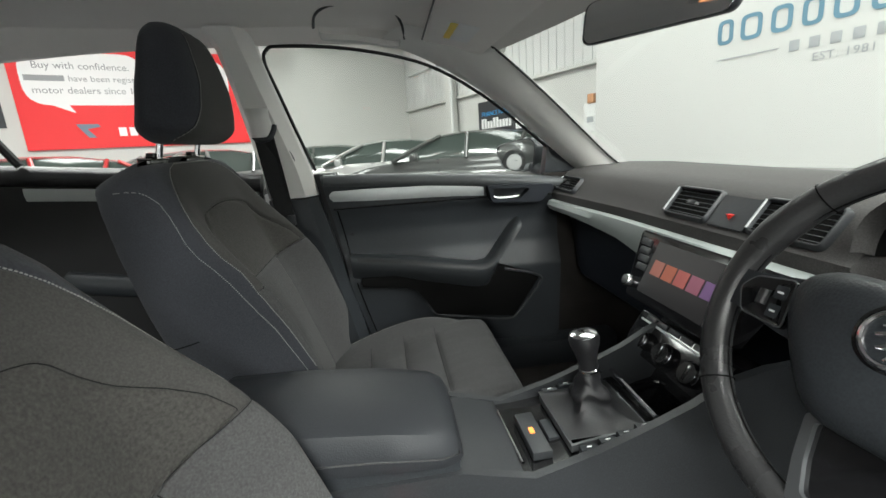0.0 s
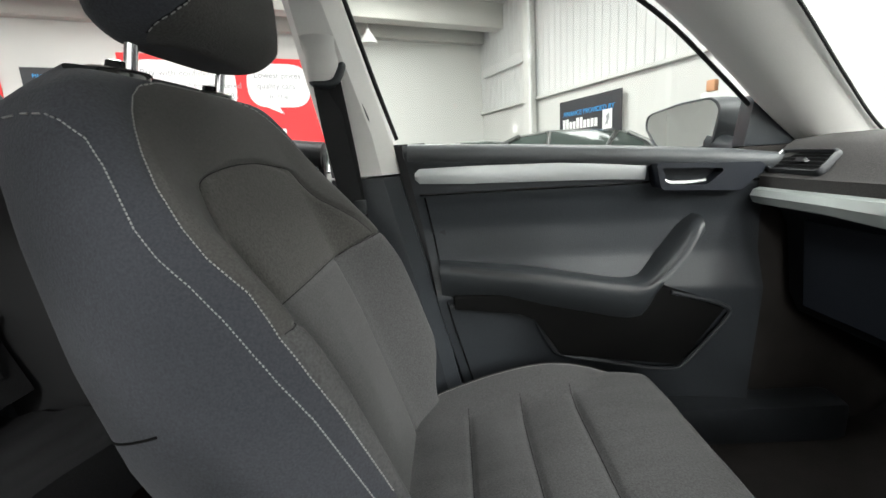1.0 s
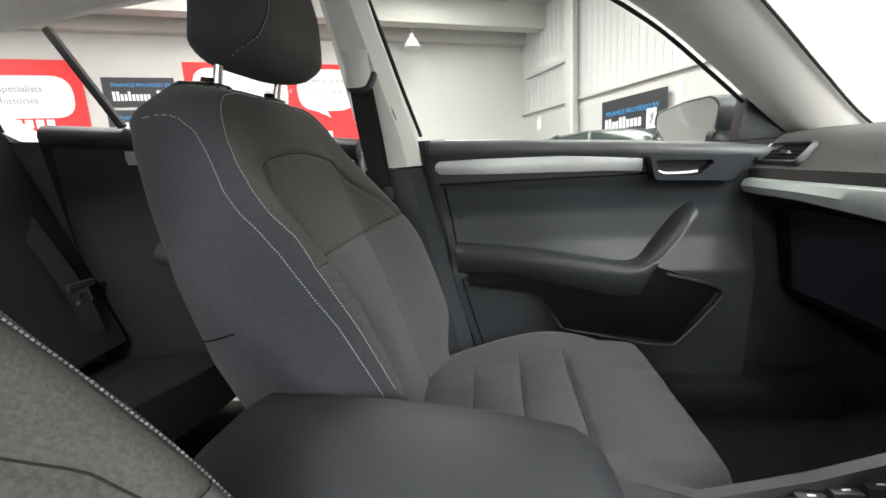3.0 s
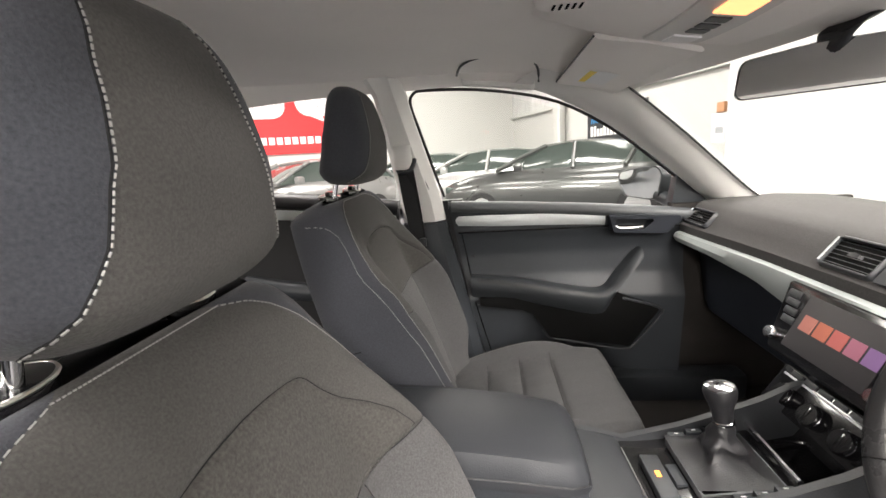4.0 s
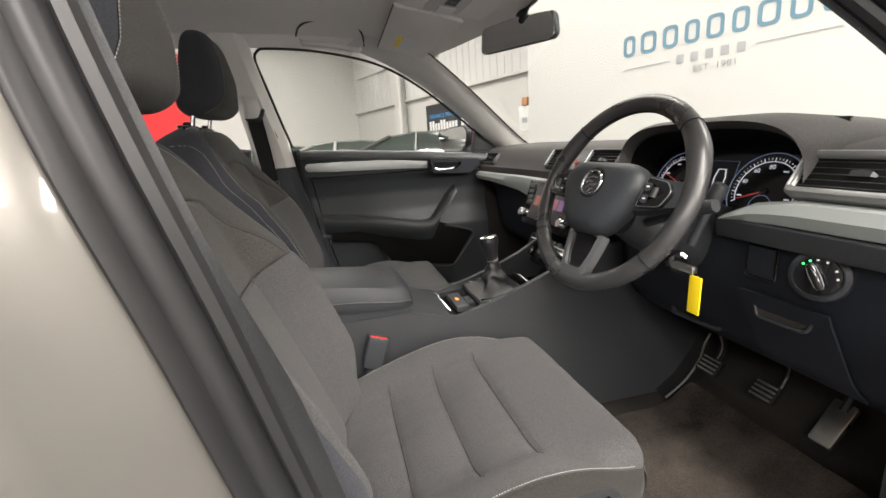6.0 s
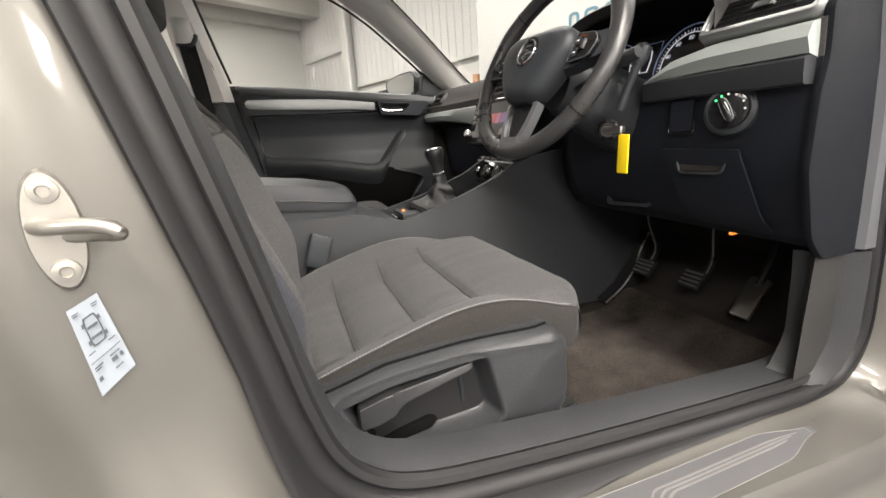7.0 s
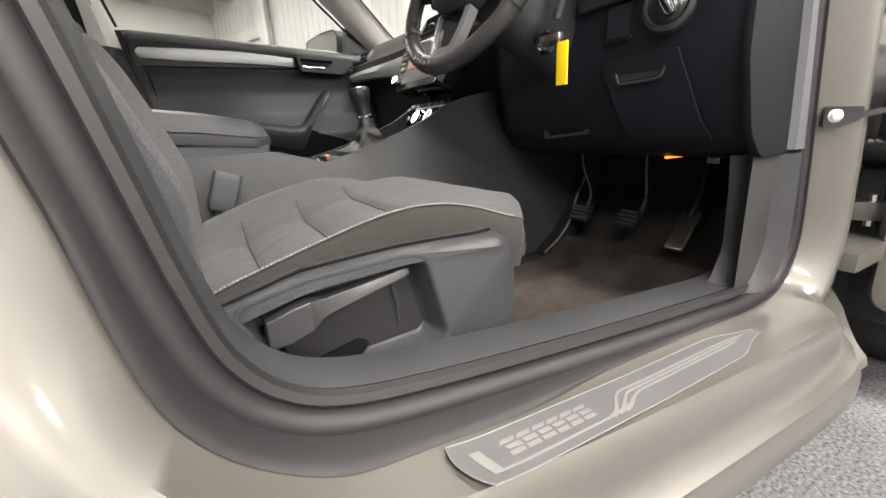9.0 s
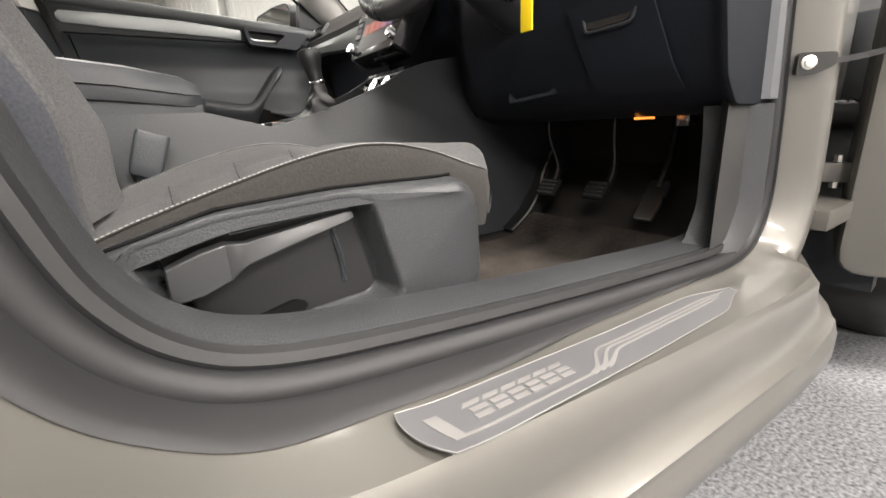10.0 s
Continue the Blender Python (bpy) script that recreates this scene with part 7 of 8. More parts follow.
rear_outer = thing("driver_rear_door", (-0.8, -0.84, 0.2), "closed beige metallic rear door behind the driver's", "car door")
part("skin", loft([[(x, -0.845 - b, z) for z, b in ((0.20, 0.0), (0.30, 0.015), (0.55, 0.03), (0.80, 0.025), (0.98, 0.005), (1.0, -0.02))] for x in (-1.4, -1.0, -0.6, -0.375)], closed=False, caps=False), M["paint"], rear_outer, "", 50)
part("edge_seal", tube(curve([(-0.368, -0.80, 0.25), (-0.368, -0.805, 0.6), (-0.385, -0.80, 0.98)], 12), 0.012, 8), M["rubber"], rear_outer, "black rubber edge")

# ---- driver's door, standing open, and the front corner ----
DOOR = Matrix.Translation((0.985, -0.79, 0)) @ Matrix.Rotation(radians(-66), 4, "Z")
ddoor = thing("driver_door", (0.985, -0.79, 0.2), "beige metallic driver's door standing wide open", "car door")
part("shell", prism(rounded([(0.0, 0.26), (1.05, 0.30), (1.10, 0.95), (0.0, 0.92)], 0.05), "y", -0.075, -0.035, 0.012, m=DOOR), M["paint"], ddoor, "beige metallic shell", 50)
part("inner_frame", prism(rounded([(0.005, 0.28), (1.03, 0.31), (1.08, 0.94), (0.005, 0.90)], 0.04), "y", -0.034, 0.03, 0.01, m=DOOR), M["paint"], ddoor, "beige metallic inner frame", 50)
part("trim_panel", prism(rounded([(0.006, 0.31), (1.01, 0.34), (1.06, 0.96), (0.05, 0.95), (0.010, 0.55)], 0.05), "y", 0.031, 0.075, 0.015, m=DOOR), M["plastic"], ddoor, "black moulded trim", 50)
grl = part("speaker_grille", prism(rounded([(0.012, 0.36), (0.177, 0.36), (0.197, 0.58), (0.032, 0.60)], 0.05), "y", 0.074, 0.082, 0.004, m=DOOR), M["plastic_hard"], ddoor, "perforated black speaker grille")
for a in range(7):
    for b in range(10):
        part("hole", disc(DOOR @ Vector((0.042 + 0.02 * a, 0.0822, 0.385 + 0.02 * b)), DOOR.to_3x3() @ Vector((0, 1, 0)), [(0.004, 0), (0.003, 0.0005), (0.0005, 0.0005)], 6), M["gloss"], grl)
for z in (0.44, 0.80):
    hg = part("hinge", box(-0.075, 0.05, -0.02, 0.02, z - 0.018, z + 0.018, 0.004, m=DOOR), M["paint"], ddoor, "painted steel hinge")
    part("hinge_pin", tube([DOOR @ Vector((-0.01, 0.0, z - 0.03)), DOOR @ Vector((-0.01, 0.0, z + 0.03))], 0.008, 8), M["steel"], hg)
part("wiring_boot", tube([DOOR @ Vector(p) for p in ((-0.06, 0.055, 0.545), (-0.02, 0.045, 0.545), (0.02, 0.03, 0.54))], 0.024, 14), M["rubber"], ddoor, "black wiring boot")
for k in range(7):
    o = DOOR @ Vector((-0.058 + 0.011 * k, 0.052 - 0.002 * k, 0.544))
    part("boot_rib", disc(o, DOOR.to_3x3() @ Vector((1, 0.2, 0)), [(0.022, 0), (0.027, 0.002), (0.022, 0.004), (0.001, 0.004)], 14), M["rubber"], ddoor)
strap = thing("check_strap", (0.735, -0.765, 0.60), "black door check strap bolted to the pillar", "check strap")
face = Vector((-0.74, -0.67, 0)).normalized()
along_face = Vector((0.67, -0.74, 0)).normalized()
bolt_at = Vector((0.7265, -0.783, 0.618))
part("bracket", loft([[bolt_at + along_face * a + Vector((0, 0, b)) + face * d for a, b in rounded([(-0.013, -0.016), (0.012, -0.016), (0.034, -0.005), (0.034, 0.012), (-0.013, 0.014)], 0.005, 3)] for d in (-0.008, 0.003)]), M["gloss"], strap, "black bracket")
part("bolt", disc(bolt_at + face * 0.003, face, [(0.0095, 0), (0.0095, 0.002), (0.0065, 0.003), (0.006, 0.005), (0.001, 0.0055)], 24), M["steel"], strap, "steel bolt with a washer")
part("bar", ribbon(curve([bolt_at + along_face * 0.030, Vector((0.80, -0.825, 0.625)), Vector((0.90, -0.845, 0.640)), Vector((1.02, -0.87, 0.655))], 14), 0.004, 0.003, (0, 0, 1)), M["rubber"], strap, "flat black steel bar")
solo("hinge_pillar", loft([[(0.79, -0.775, z), (0.86, -0.768, z), (0.92, -0.750, z), (1.06, -0.745, z), (1.06, -0.69, z), (0.79, -0.69, z)] for z in (0.19, 0.3, 0.6, 0.95)]), M["paint"], "beige painted hinge pillar inside the door gap", "car body", kind="structure")
hinge_fix = thing("pillar_hinge", (0.88, -0.76, 0.40), "beige painted door hinge bolted to the pillar", "hinge")
part("leaf", box(0.80, 0.955, -0.826, -0.765, 0.364, 0.398, 0.004), M["paint"], hinge_fix)
part("knuckle", tube([(0.953, -0.822, 0.352), (0.953, -0.822, 0.41)], 0.011, 12, up=(1, 0, 0)), M["paint"], hinge_fix, "painted knuckle")
for bz in (0.33, 0.29):
    part("bolt", disc((0.89, -0.761, bz), (-0.2, -1, 0), [(0.012, 0), (0.011, 0.008), (0.005, 0.009), (0.001, 0.009)], 14), M["steel"], hinge_fix, "steel bolt")
solo("front_wing", loft([[(0.90, -0.872, z), (1.0, -0.89, z), (1.9, -0.86, z), (1.9, -0.84, z), (0.90, -0.85, z)] for z in (0.72, 0.8, 0.9)]), M["paint"], "beige metallic front wing above the wheel", "car body", kind="structure")
solo("wheel_liner", loft([[(1.42 + 0.40 * math.cos(a), y, 0.34 + 0.40 * math.sin(a)) for a in np.linspace(-0.3, math.pi + 0.3, 20)] + [(1.42 + 0.43 * math.cos(a), y, 0.34 + 0.43 * math.sin(a)) for a in np.linspace(math.pi + 0.3, -0.3, 20)] for y in (-0.86, -0.60)]), M["plastic"], "black wheel arch liner", "trim", kind="structure")
fw = thing("front_wheel", (1.40, -0.79, 0), "black tyre on the car's front wheel", "wheel")
part("tyre", disc((1.40, -0.90, 0.325), (0, 1, 0), [(0.21, 0.0), (0.29, 0.0), (0.315, 0.02), (0.325, 0.05), (0.325, 0.18), (0.315, 0.21), (0.29, 0.225), (0.21, 0.225)], 56), M["tyre"], fw, "black tyre")
part("rim", disc((1.40, -0.895, 0.325), (0, 1, 0), [(0.05, 0.02), (0.20, 0.03), (0.212, 0.0), (0.215, 0.2), (0.001, 0.2)], 40), M["wheel"], fw, "alloy rim")

# ---- showroom ----


def in_room(bm):
    bmesh.ops.transform(bm, matrix=ROOM, verts=bm.verts[:])
    return bm


def room_thing(ob):
    ob["in_room"] = 1
    return ob


room_thing(solo("floor", in_room(box(-0.3, ROOM_U + 0.3, -0.3, ROOM_V + 0.3, -0.2, 0.0)), M["flooring"], "speckled grey carpet over the whole showroom", "floor", kind="structure"))
room_thing(solo("ceiling", in_room(box(-0.3, ROOM_U + 0.3, -0.3, ROOM_V + 0.3, ROOM_H, ROOM_H + 0.2)), M["ceiling"], "pale grey sheet ceiling of the showroom", "ceiling", kind="structure"))
room_thing(solo("wall_back", in_room(box(-0.3, 0.0, 0, ROOM_V, 0.004, ROOM_H - 0.004)), M["white"], "white painted showroom wall behind the parked cars", "wall", kind="structure"))
room_thing(solo("wall_side", in_room(box(-0.3, ROOM_U, -0.3, 0.0, 0.004, ROOM_H - 0.004)), M["white"], "white showroom wall with cladding above a ledge", "wall", kind="structure"))
room_thing(solo("wall_far", in_room(box(ROOM_U, ROOM_U + 0.3, 0, ROOM_V, 0.004, ROOM_H - 0.004)), M["white"], "white painted showroom wall", "wall", kind="structure"))
room_thing(solo("wall_near", in_room(box(-0.3, ROOM_U, ROOM_V, ROOM_V + 0.3, 0.004, ROOM_H - 0.004)), M["white"], "white painted showroom wall", "wall", kind="structure"))
# rooflights, beams, ledge, cladding
for lu in (4.0, 9.5, 15.0, 20.5):
    for lv in (3.4, 8.0, 14.0):
        room_thing(solo("rooflight", in_room(box(lu - 1.7, lu + 1.7, lv - 0.65, lv + 0.65, ROOM_H - 0.05, ROOM_H - 0.004)), M["skylight"], "bright translucent rooflight panel in the ceiling", "rooflight", "rooflights"))
for bu in (1.1, 6.6, 12.2, 17.8):
    room_thing(solo("roof_beam", in_room(box(bu - 0.2, bu + 0.2, 0.005, ROOM_V - 0.005, 4.40, ROOM_H - 0.005, 0.02)), M["beam"], "grey concrete roof beam", "beam", "roof beams"))
room_thing(solo("eaves_beam", in_room(box(0.005, 0.28, 0.005, ROOM_V - 0.005, 4.30, 4.62, 0.03)), M["beam"], "grey concrete beam along the top of the wall", "beam", "roof beams"))
room_thing(solo("wall_ledge", in_room(box(0.01, ROOM_U - 0.01, 0.002, 0.10, 2.40, 2.46, 0.01)), M["white"], "white painted ledge along the side wall", "ledge", kind="structure"))
clad = room_thing(thing("wall_cladding", ROOM @ Vector((9, 0, 2.5)), "white ribbed wall cladding above the ledge", "cladding", kind="structure"))
part("sheet", in_room(box(0.02, 17.9, 0.002, 0.03, 2.47, 4.95)), M["cladding"], clad)
for k in range(88):
    part("rib", in_room(box(0.15 + 0.2 * k, 0.19 + 0.2 * k, 0.03, 0.042, 2.48, 4.94)), M["cladding"], clad)
for cu in (2.6, 8.0):
    room_thing(solo("wall_post", in_room(box(cu - 0.12, cu + 0.12, 0.06, 0.26, 0.004, 4.98, 0.015)), M["white"], "white painted wall post", "post", "wall posts"))
room_thing(solo("drain_pipe", in_room(tube([(2.82, 0.3, 0.02), (2.82, 0.3, 4.9)], 0.045, 12)), M["cladding"], "white pipe running up the wall post", "pipe"))
room_thing(solo("shutter_rail", in_room(box(0.35, 2.4, 0.005, 0.14, 3.35, 3.6, 0.02)), M["cladding"], "white horizontal rail on the side wall", "rail"))
pend = room_thing(thing("pendant_lamp", ROOM @ Vector((1.0, 3.55, 4.0)), "white bell-shaped pendant lamp on a thin rod", "lamp"))
part("shade", in_room(disc((1.0, 3.55, 3.92), (0, 0, 1), [(0.20, 0.0), (0.19, 0.06), (0.12, 0.18), (0.06, 0.24), (0.05, 0.32), (0.001, 0.33)], 24)), M["cladding"], pend)
part("rod", in_room(tube([(1.0, 3.55, 4.2), (1.0, 3.55, 4.98)], 0.012, 6)), M["steel"], pend)

# plain marks on walls: WALL_B faces along +u at the back wall, WALL_S along +v at the side wall
def on_back(v0, v1, z0, z1, d0, d1, r=0.0):
    """v runs from right to left as one faces the wall."""
    return in_room(prism(rounded([(v0, z0), (v1, z0), (v1, z1), (v0, z1)], r, 6) if r else [(v0, z0), (v1, z0), (v1, z1), (v0, z1)], "x", d0, d1))


def on_side(u0, u1, z0, z1, d0, d1, r=0.0):
    return in_room(prism(rounded([(u0, z0), (u1, z0), (u1, z1), (u0, z1)], r, 6) if r else [(u0, z0), (u1, z0), (u1, z1), (u0, z1)], "y", d0, d1))


def back_text(body, v, z, size, d):
    return in_room(text_mesh(body, size, Matrix.Translation((d, v, z)) @ Matrix(((0, 0, 1, 0), (-1, 0, 0, 0), (0, 1, 0, 0), (0, 0, 0, 1)))))


def side_text(body, u, z, size, d, spacing=1.0):
    return in_room(text_mesh(body, size, Matrix.Translation((u, d, z)) @ Matrix(((1, 0, 0, 0), (0, 0, -1, 0), (0, 1, 0, 0), (0, 0, 0, 1))) @ Matrix.Scale(1, 4), spacing=spacing))


def red_sign(v0, v1, z0, z1, bubbles, label):
    ob = room_thing(thing("red_sign", ROOM @ Vector((0.05, (v0 + v1) / 2, z0)), label, "sign", "red wall signs"))
    part("panel", on_back(v0, v1, z0, z1, 0.004, 0.05), M["banner_red"], ob)
    for bv0, bv1, bz0, bz1, rr, lines in bubbles:
        bb = part("speech_bubble", on_back(bv0, bv1, bz0, bz1, 0.05, 0.056, rr), M["ink_white"], ob, "white speech bubble")
        part("bubble_tail", in_room(prism([(bv1 - 0.35, bz0 + 0.02), (bv1 - 0.65, bz0 + 0.02), (bv1 - 0.75, bz0 - 0.16)], "x", 0.05, 0.0555)), M["ink_white"], bb)
        for k, (words, width) in enumerate(lines):
            z = bz1 - 0.33 - 0.24 * k
            if words.startswith(" "):
                part("bar", on_back((bv0 + bv1) / 2 + width / 2 - 0.62, (bv0 + bv1) / 2 + width / 2, z, z + 0.11, 0.056, 0.059), M["ink_grey"], bb, "grey bar in place of a name")
                part("words", back_text(words.strip(), (bv0 + bv1) / 2 + width / 2 - 0.68, z, 0.17, 0.058), M["ink_grey"], bb, "grey lettering")
            elif words:
                part("words", back_text(words, (bv0 + bv1) / 2 + width / 2, z, 0.19, 0.058), M["ink_grey"], bb, "grey lettering")
            else:
                part("bar", on_back((bv0 + bv1) / 2 - width / 2, (bv0 + bv1) / 2 + width / 2, z, z + 0.10, 0.056, 0.059), M["ink_grey"], bb, "grey bar of small print")
    mk = part("mark", in_room(prism([(v1 - 1.15, z0 + 0.22), (v1 - 1.02, z0 + 0.22), (v1 - 0.90, z0 + 0.40), (v1 - 0.85, z0 + 0.50), (v1 - 1.22, z0 + 0.50), (v1 - 1.25, z0 + 0.44), (v1 - 1.02, z0 + 0.40)], "x", 0.05, 0.056)), M["sign_mark"], ob, "blue-grey mark")
    for k in range(9):
        a = v1 - 1.55 - 0.19 * k
        if a - 0.15 > v0 + 0.1:
            part("letter_block", on_back(a - 0.14, a, z0 + 0.24, z0 + 0.42, 0.05, 0.056), M["ink_white"], ob, "white letter-sized block")
    return ob


red_sign(4.6, 8.78, 1.70, 3.74, [(6.55, 8.62, 2.58, 3.62, 0.4, (("Buy with confidence.", 1.65), ("          have been registered", 1.95), ("motor dealers since 1981", 1.80))), (4.9, 6.32, 2.62, 3.62, 0.45, (("Lowest prices", 1.1), ("quality cars", 1.0), ("in the", 0.5)))], "red wall sign with two white speech bubbles of text")
red_sign(10.76, 14.6, 2.10, 3.74, [(10.95, 13.2, 2.55, 3.42, 0.4, (("Finance specialists", 1.6), ("credit histories", 1.35)))], "red wall sign with a white speech bubble")


for z0, z1 in ((2.76, 3.40), (2.15, 2.70)):
    bn = room_thing(thing("dark_banner", ROOM @ Vector((0.02, 9.7, z0)), "dark grey banner with pale lettering on the back wall", "banner", "dark banners"))
    part("cloth", on_back(9.0, 10.42, z0, z1, 0.004, 0.02), M["banner_black"], bn)
    part("words", back_text("FINANCE PROVIDED BY", 10.25, z1 - 0.20, 0.11, 0.022), M["ink_blue"], bn, "blue lettering")
    for k in range(10):
        part("letter_block", on_back(10.25 - 0.075 * k - 0.055, 10.25 - 0.075 * k, z0 + 0.14, z0 + (0.34 if k in (0, 1, 4) else 0.28), 0.02, 0.023), M["ink_white"], bn, "white letter-sized block")
    part("mark", on_back(9.14, 9.38, z0 + 0.10, z0 + 0.36, 0.02, 0.023), M["ink_white"], bn, "white square mark")
bn = room_thing(thing("dark_banner", ROOM @ Vector((4.5, 0.02, 1.15)), "dark grey banner with pale lettering on the side wall", "banner", "dark banners"))
part("cloth", on_side(3.65, 5.39, 1.15, 2.18, 0.104, 0.118), M["banner_black"], bn)
part("words", side_text("FINANCE PROVIDED BY", 3.78, 1.86, 0.135, 0.121), M["ink_blue"], bn, "blue lettering")
for k in range(10):
    a = 3.76 + 0.105 * k
    part("letter_block", on_side(a, a + 0.080, 1.58, 1.80 if k in (0, 1, 4, 5) else 1.74, 0.118, 0.122), M["ink_white"], bn, "white letter-sized block")
mk = part("mark", on_side(4.92, 5.16, 1.50, 1.86, 0.118, 0.122), M["ink_white"], bn, "white square mark")
part("mark_figure", in_room(prism([(4.97, 1.56), (5.03, 1.66), (5.01, 1.74), (5.09, 1.80), (5.10, 1.70), (5.06, 1.62), (5.09, 1.55), (5.04, 1.60)], "y", 0.122, 0.125)), M["ink_grey"], mk, "small grey shape")

# tall white display board ahead of the car
bd = room_thing(thing("display_board", ROOM @ Vector((13, 2.45, 0)), "tall white display board with slate-blue lettering", "display board"))
part("panel", in_room(box(8.79, 19.0, 2.35, 2.50, 0.004, 3.6, 0.004)), M["board"], bd)
px = 9.97
for k, w in enumerate((0.13, 0.165, 0.15, 0.135, 0.15, 0.135, 0.165, 0.15, 0.125)):
    c0, c1 = rounded([(px, 1.77), (px + w * 0.86, 1.77), (px + w * 0.86, 1.955), (px, 1.955)], 0.05, 5), rounded([(px + 0.028, 1.798), (px + w * 0.86 - 0.028, 1.798), (px + w * 0.86 - 0.028, 1.927), (px + 0.028, 1.927)], 0.03, 5)
    lb = part("letter_block", in_room(frame_panel(c0, c1, "y", 2.506, 2.4995)), M["ink_teal"], bd, "slate-blue letter-sized block")
    px += w + 0.035
part("rule", in_room(box(9.97, 10.40, 2.50, 2.505, 1.655, 1.663)), M["ink_grey"], bd)
part("rule", in_room(box(11.05, 11.55, 2.50, 2.505, 1.655, 1.663)), M["ink_grey"], bd)
for k in range(5):
    part("letter_block", in_room(box(10.46 + 0.115 * k, 10.52 + 0.115 * k, 2.50, 2.505, 1.62, 1.695, 0.004)), M["ink_grey"], bd, "grey letter-sized block")
part("words", side_text("EST. 1981", 10.60, 1.53, 0.075, 2.505, 1.1), M["ink_grey"], bd, "small grey lettering")
ex = room_thing(thing("alarm_box", ROOM @ Vector((8.6, 2.40, 1.2)), "pale alarm box with an orange bell on the board's edge", "alarm"))
part("case", in_room(box(8.60, 8.785, 2.38, 2.46, 1.20, 1.50, 0.01)), M["cladding"], ex)
part("bell", in_room(box(8.66, 8.74, 2.36, 2.48, 1.50, 1.60, 0.01)), M["orange"], ex, "orange bell")
part("dial", in_room(box(8.65, 8.73, 2.46, 2.465, 1.30, 1.36)), M["ink_grey"], ex)


# parked cars


def car_section(x, w, zb, zs, n=14):
    """Half a rounded box in section, from sill to shoulder, both sides."""
    pts = []
    for k in range(n + 1):
        f = k / n
        pts.append((x, w * (0.93 + 0.07 * math.sin(math.pi * min(1, f * 1.15))) * (1 - 0.10 * smooth(0.75, 1, f)), zb + (zs - zb) * f))
    return pts + [(a, -b, c) for a, b, c in pts[::-1]]


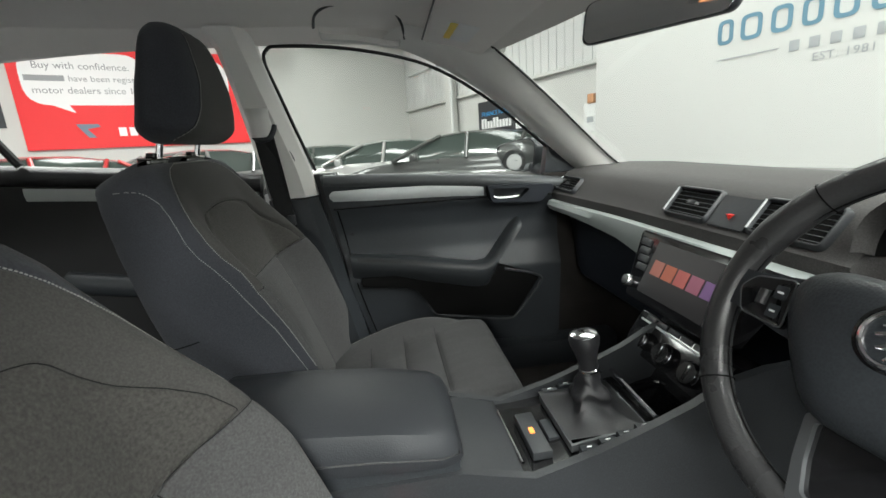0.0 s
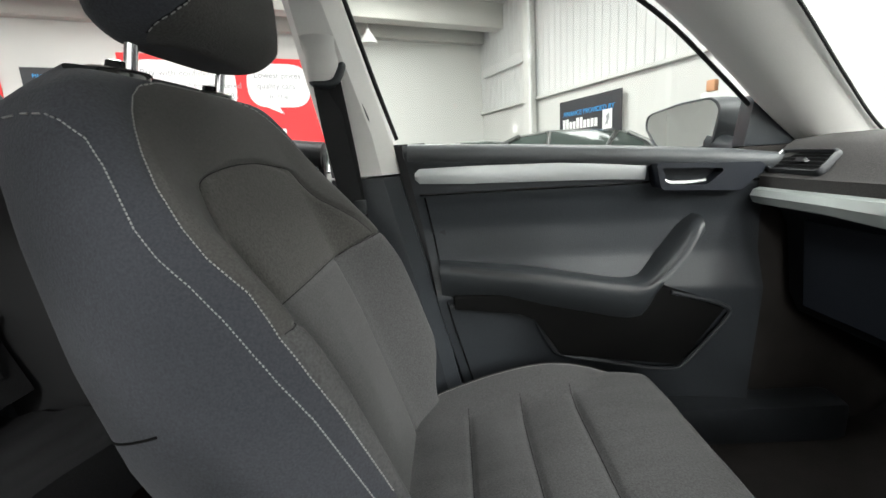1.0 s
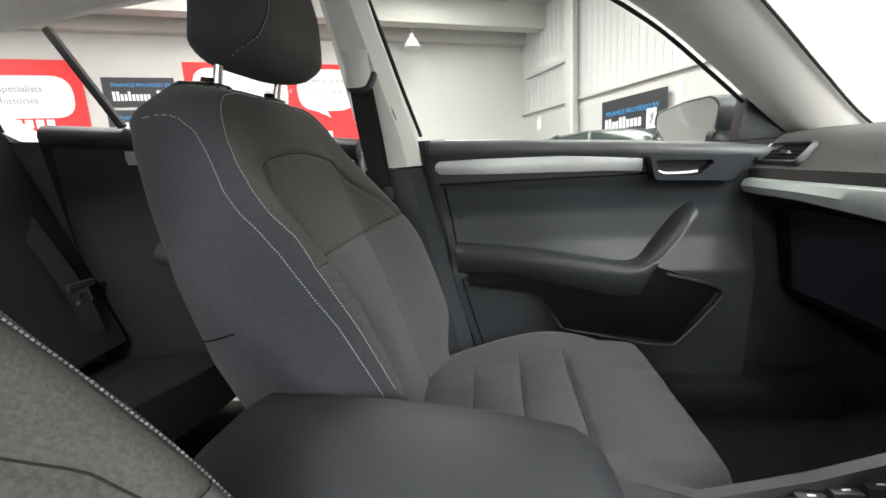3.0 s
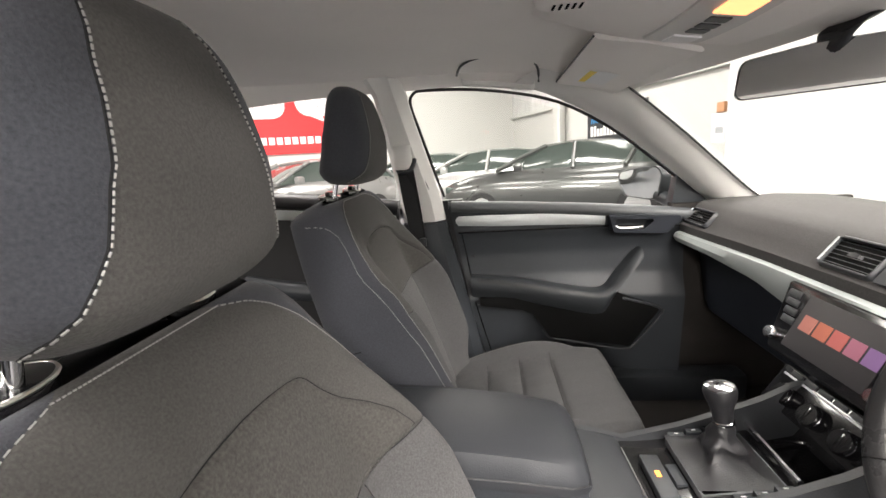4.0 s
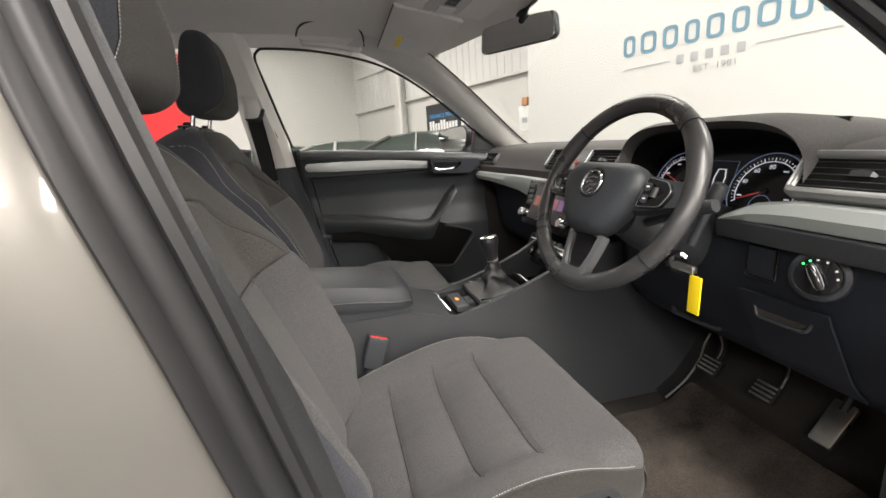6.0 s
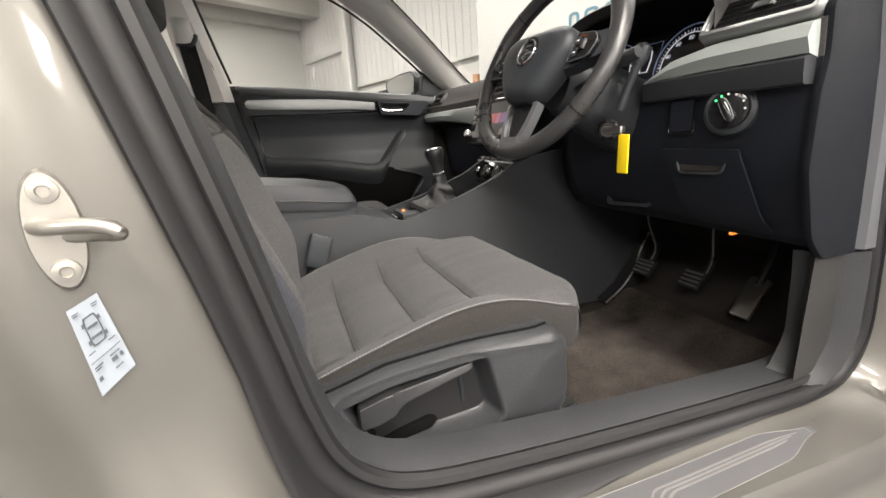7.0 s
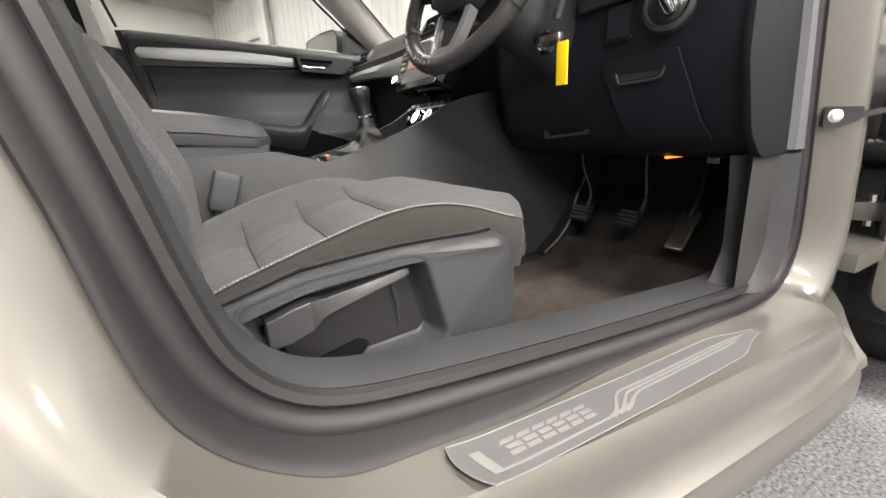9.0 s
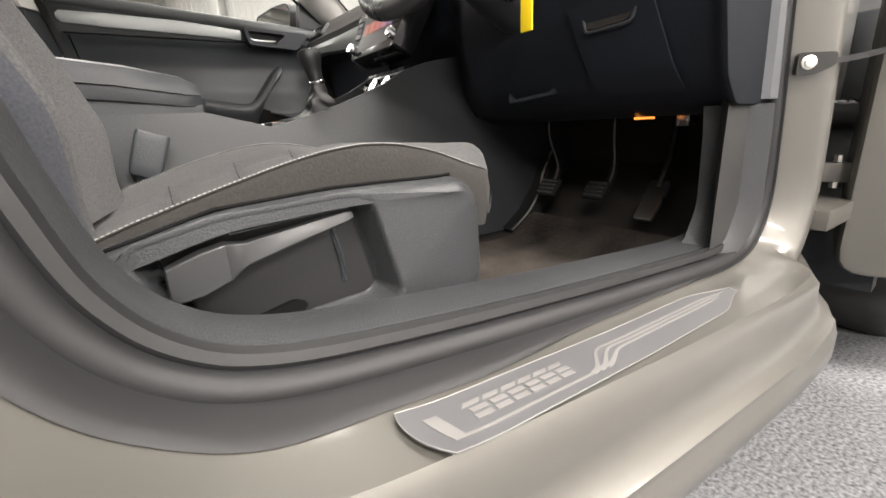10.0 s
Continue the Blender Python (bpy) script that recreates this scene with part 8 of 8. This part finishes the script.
def parked_car(at, heading, paint, label):
    m = ROOM @ pose(at[0], at[1], 0, 0, 0, heading)
    ob = room_thing(thing("parked_car", (0, 0, 0), label, "car", "parked cars"))
    ob.matrix_basis = Matrix.Translation(m.translation)

    def put(bm):
        bmesh.ops.transform(bm, matrix=m, verts=bm.verts[:])
        return bm

    body = [(2.12, 0.60, 0.45, 0.66), (2.06, 0.74, 0.32, 0.74), (1.90, 0.83, 0.25, 0.82), (1.5, 0.88, 0.22, 0.92), (1.0, 0.89, 0.20, 0.98), (0.4, 0.89, 0.20, 1.0), (-0.6, 0.89, 0.20, 1.0), (-1.4, 0.88, 0.22, 1.02), (-1.9, 0.84, 0.28, 1.0), (-2.08, 0.74, 0.38, 0.92)]
    part("body", put(loft([car_section(*r_) for r_ in body])), paint, ob, "", 40)
    cab = [(1.05, 0.76, 0.98, 1.0), (0.55, 0.74, 0.99, 1.24), (0.15, 0.70, 0.99, 1.40), (-0.3, 0.69, 0.99, 1.45), (-0.9, 0.68, 0.99, 1.44), (-1.5, 0.66, 0.99, 1.36), (-1.75, 0.66, 0.99, 1.22), (-1.98, 0.68, 0.96, 1.0)]

    def glass_ring(x, w, z0, z1, k=1.0):
        return [(x, w + 0.10 * (z1 < 1.1), z0), (x, (w * 0.96 - 0.04) * k + 0.04, z0 + (z1 - z0) * 0.5), (x, w * 0.86, z1 - 0.02), (x, w * 0.70, z1), (x, -w * 0.70, z1), (x, -w * 0.86, z1 - 0.02), (x, -(w * 0.96 - 0.04) * k - 0.04, z0 + (z1 - z0) * 0.5), (x, -w - 0.10 * (z1 < 1.1), z0)]
    part("glasshouse", put(loft([glass_ring(*r_) for r_ in cab])), M["glass_dark"], ob, "dark window glass", 30)
    part("roof", put(loft([[(x, y * w, z + h) for y, h in ((-0.88, -0.03), (-0.70, 0.010), (0, 0.02), (0.70, 0.010), (0.88, -0.03), (0.80, -0.05), (-0.80, -0.05))] for x, w, z in ((0.18, 0.70, 1.40), (-0.3, 0.69, 1.45), (-0.9, 0.68, 1.44), (-1.55, 0.66, 1.35))])), paint, ob, "", 50)
    for sg in (1, -1):
        for pts in (((1.05, 0.83, 0.99), (0.55, 0.71, 1.23), (0.16, 0.62, 1.395)), ((-0.28, 0.80, 0.99), (-0.30, 0.70, 1.22), (-0.32, 0.62, 1.42)), ((-1.12, 0.80, 0.99), (-1.25, 0.70, 1.22), (-1.35, 0.60, 1.37)), ((-1.98, 0.74, 0.97), (-1.80, 0.64, 1.18), (-1.52, 0.58, 1.34))):
            part("window_pillar", put(tube([Vector((x, sg * y, z)) for x, y, z in pts], 0.035, 8)), paint, ob)
        part("headlamp", put(box(1.86, 2.06, sg * 0.45, sg * 0.76, 0.62, 0.74, 0.03)), M["glass_dark"], ob, "clear headlamp")
        mr = part("wing_mirror", put(box(0.55, 0.70, sg * 0.90, sg * 1.05, 0.98, 1.12, 0.04)), paint, ob)
        for x in (1.32, -1.30):
            wh = part("wheel", put(disc((x, sg * 0.90, 0.32), (0, -sg, 0), [(0.2, 0.0), (0.30, 0.0), (0.32, 0.03), (0.32, 0.18), (0.001, 0.18)], 28)), M["tyre"], ob, "black tyre")
            part("hub", put(disc((x, sg * 0.905, 0.32), (0, -sg, 0), [(0.001, 0.0), (0.20, 0.0), (0.21, 0.02), (0.001, 0.03)], 20)), M["wheel"], wh, "alloy rim")
    part("grille", put(box(2.02, 2.10, -0.42, 0.42, 0.42, 0.56, 0.02)), M["plastic"], ob)
    return ob


for nm, col in (("car_grey", (0.060, 0.062, 0.060)), ("car_white", (0.42, 0.42, 0.41)), ("car_silver", (0.22, 0.22, 0.215)), ("car_red", (0.40, 0.025, 0.025)), ("car_green_grey", (0.10, 0.11, 0.10))):
    M[nm] = material(nm + "_paint", col, 0.3, metal=0.4, coat=0.8, mottle=0.03)
parked_car((4.9, 1.75), 128, M["car_grey"], "dark grey hatchback parked beside the wall")
parked_car((2.7, 2.35), 128, M["car_white"], "white car parked in a row")
parked_car((1.3, 3.6), 118, M["car_green_grey"], "grey-green estate car parked in a row")
parked_car((2.4, 6.4), 60, M["car_silver"], "silver car parked below the red sign")
parked_car((2.6, 8.8), 60, M["car_red"], "red car parked below the red sign")
parked_car((3.0, 11.6), 60, M["car_grey"], "dark car parked near the red signs")

# the car's own things lean with it
for ob in list(scene.collection.objects):
    if ob.parent is None and ob.type in ("MESH", "EMPTY") and not ob.get("in_room"):
        ob.matrix_basis = CAR @ ob.matrix_basis
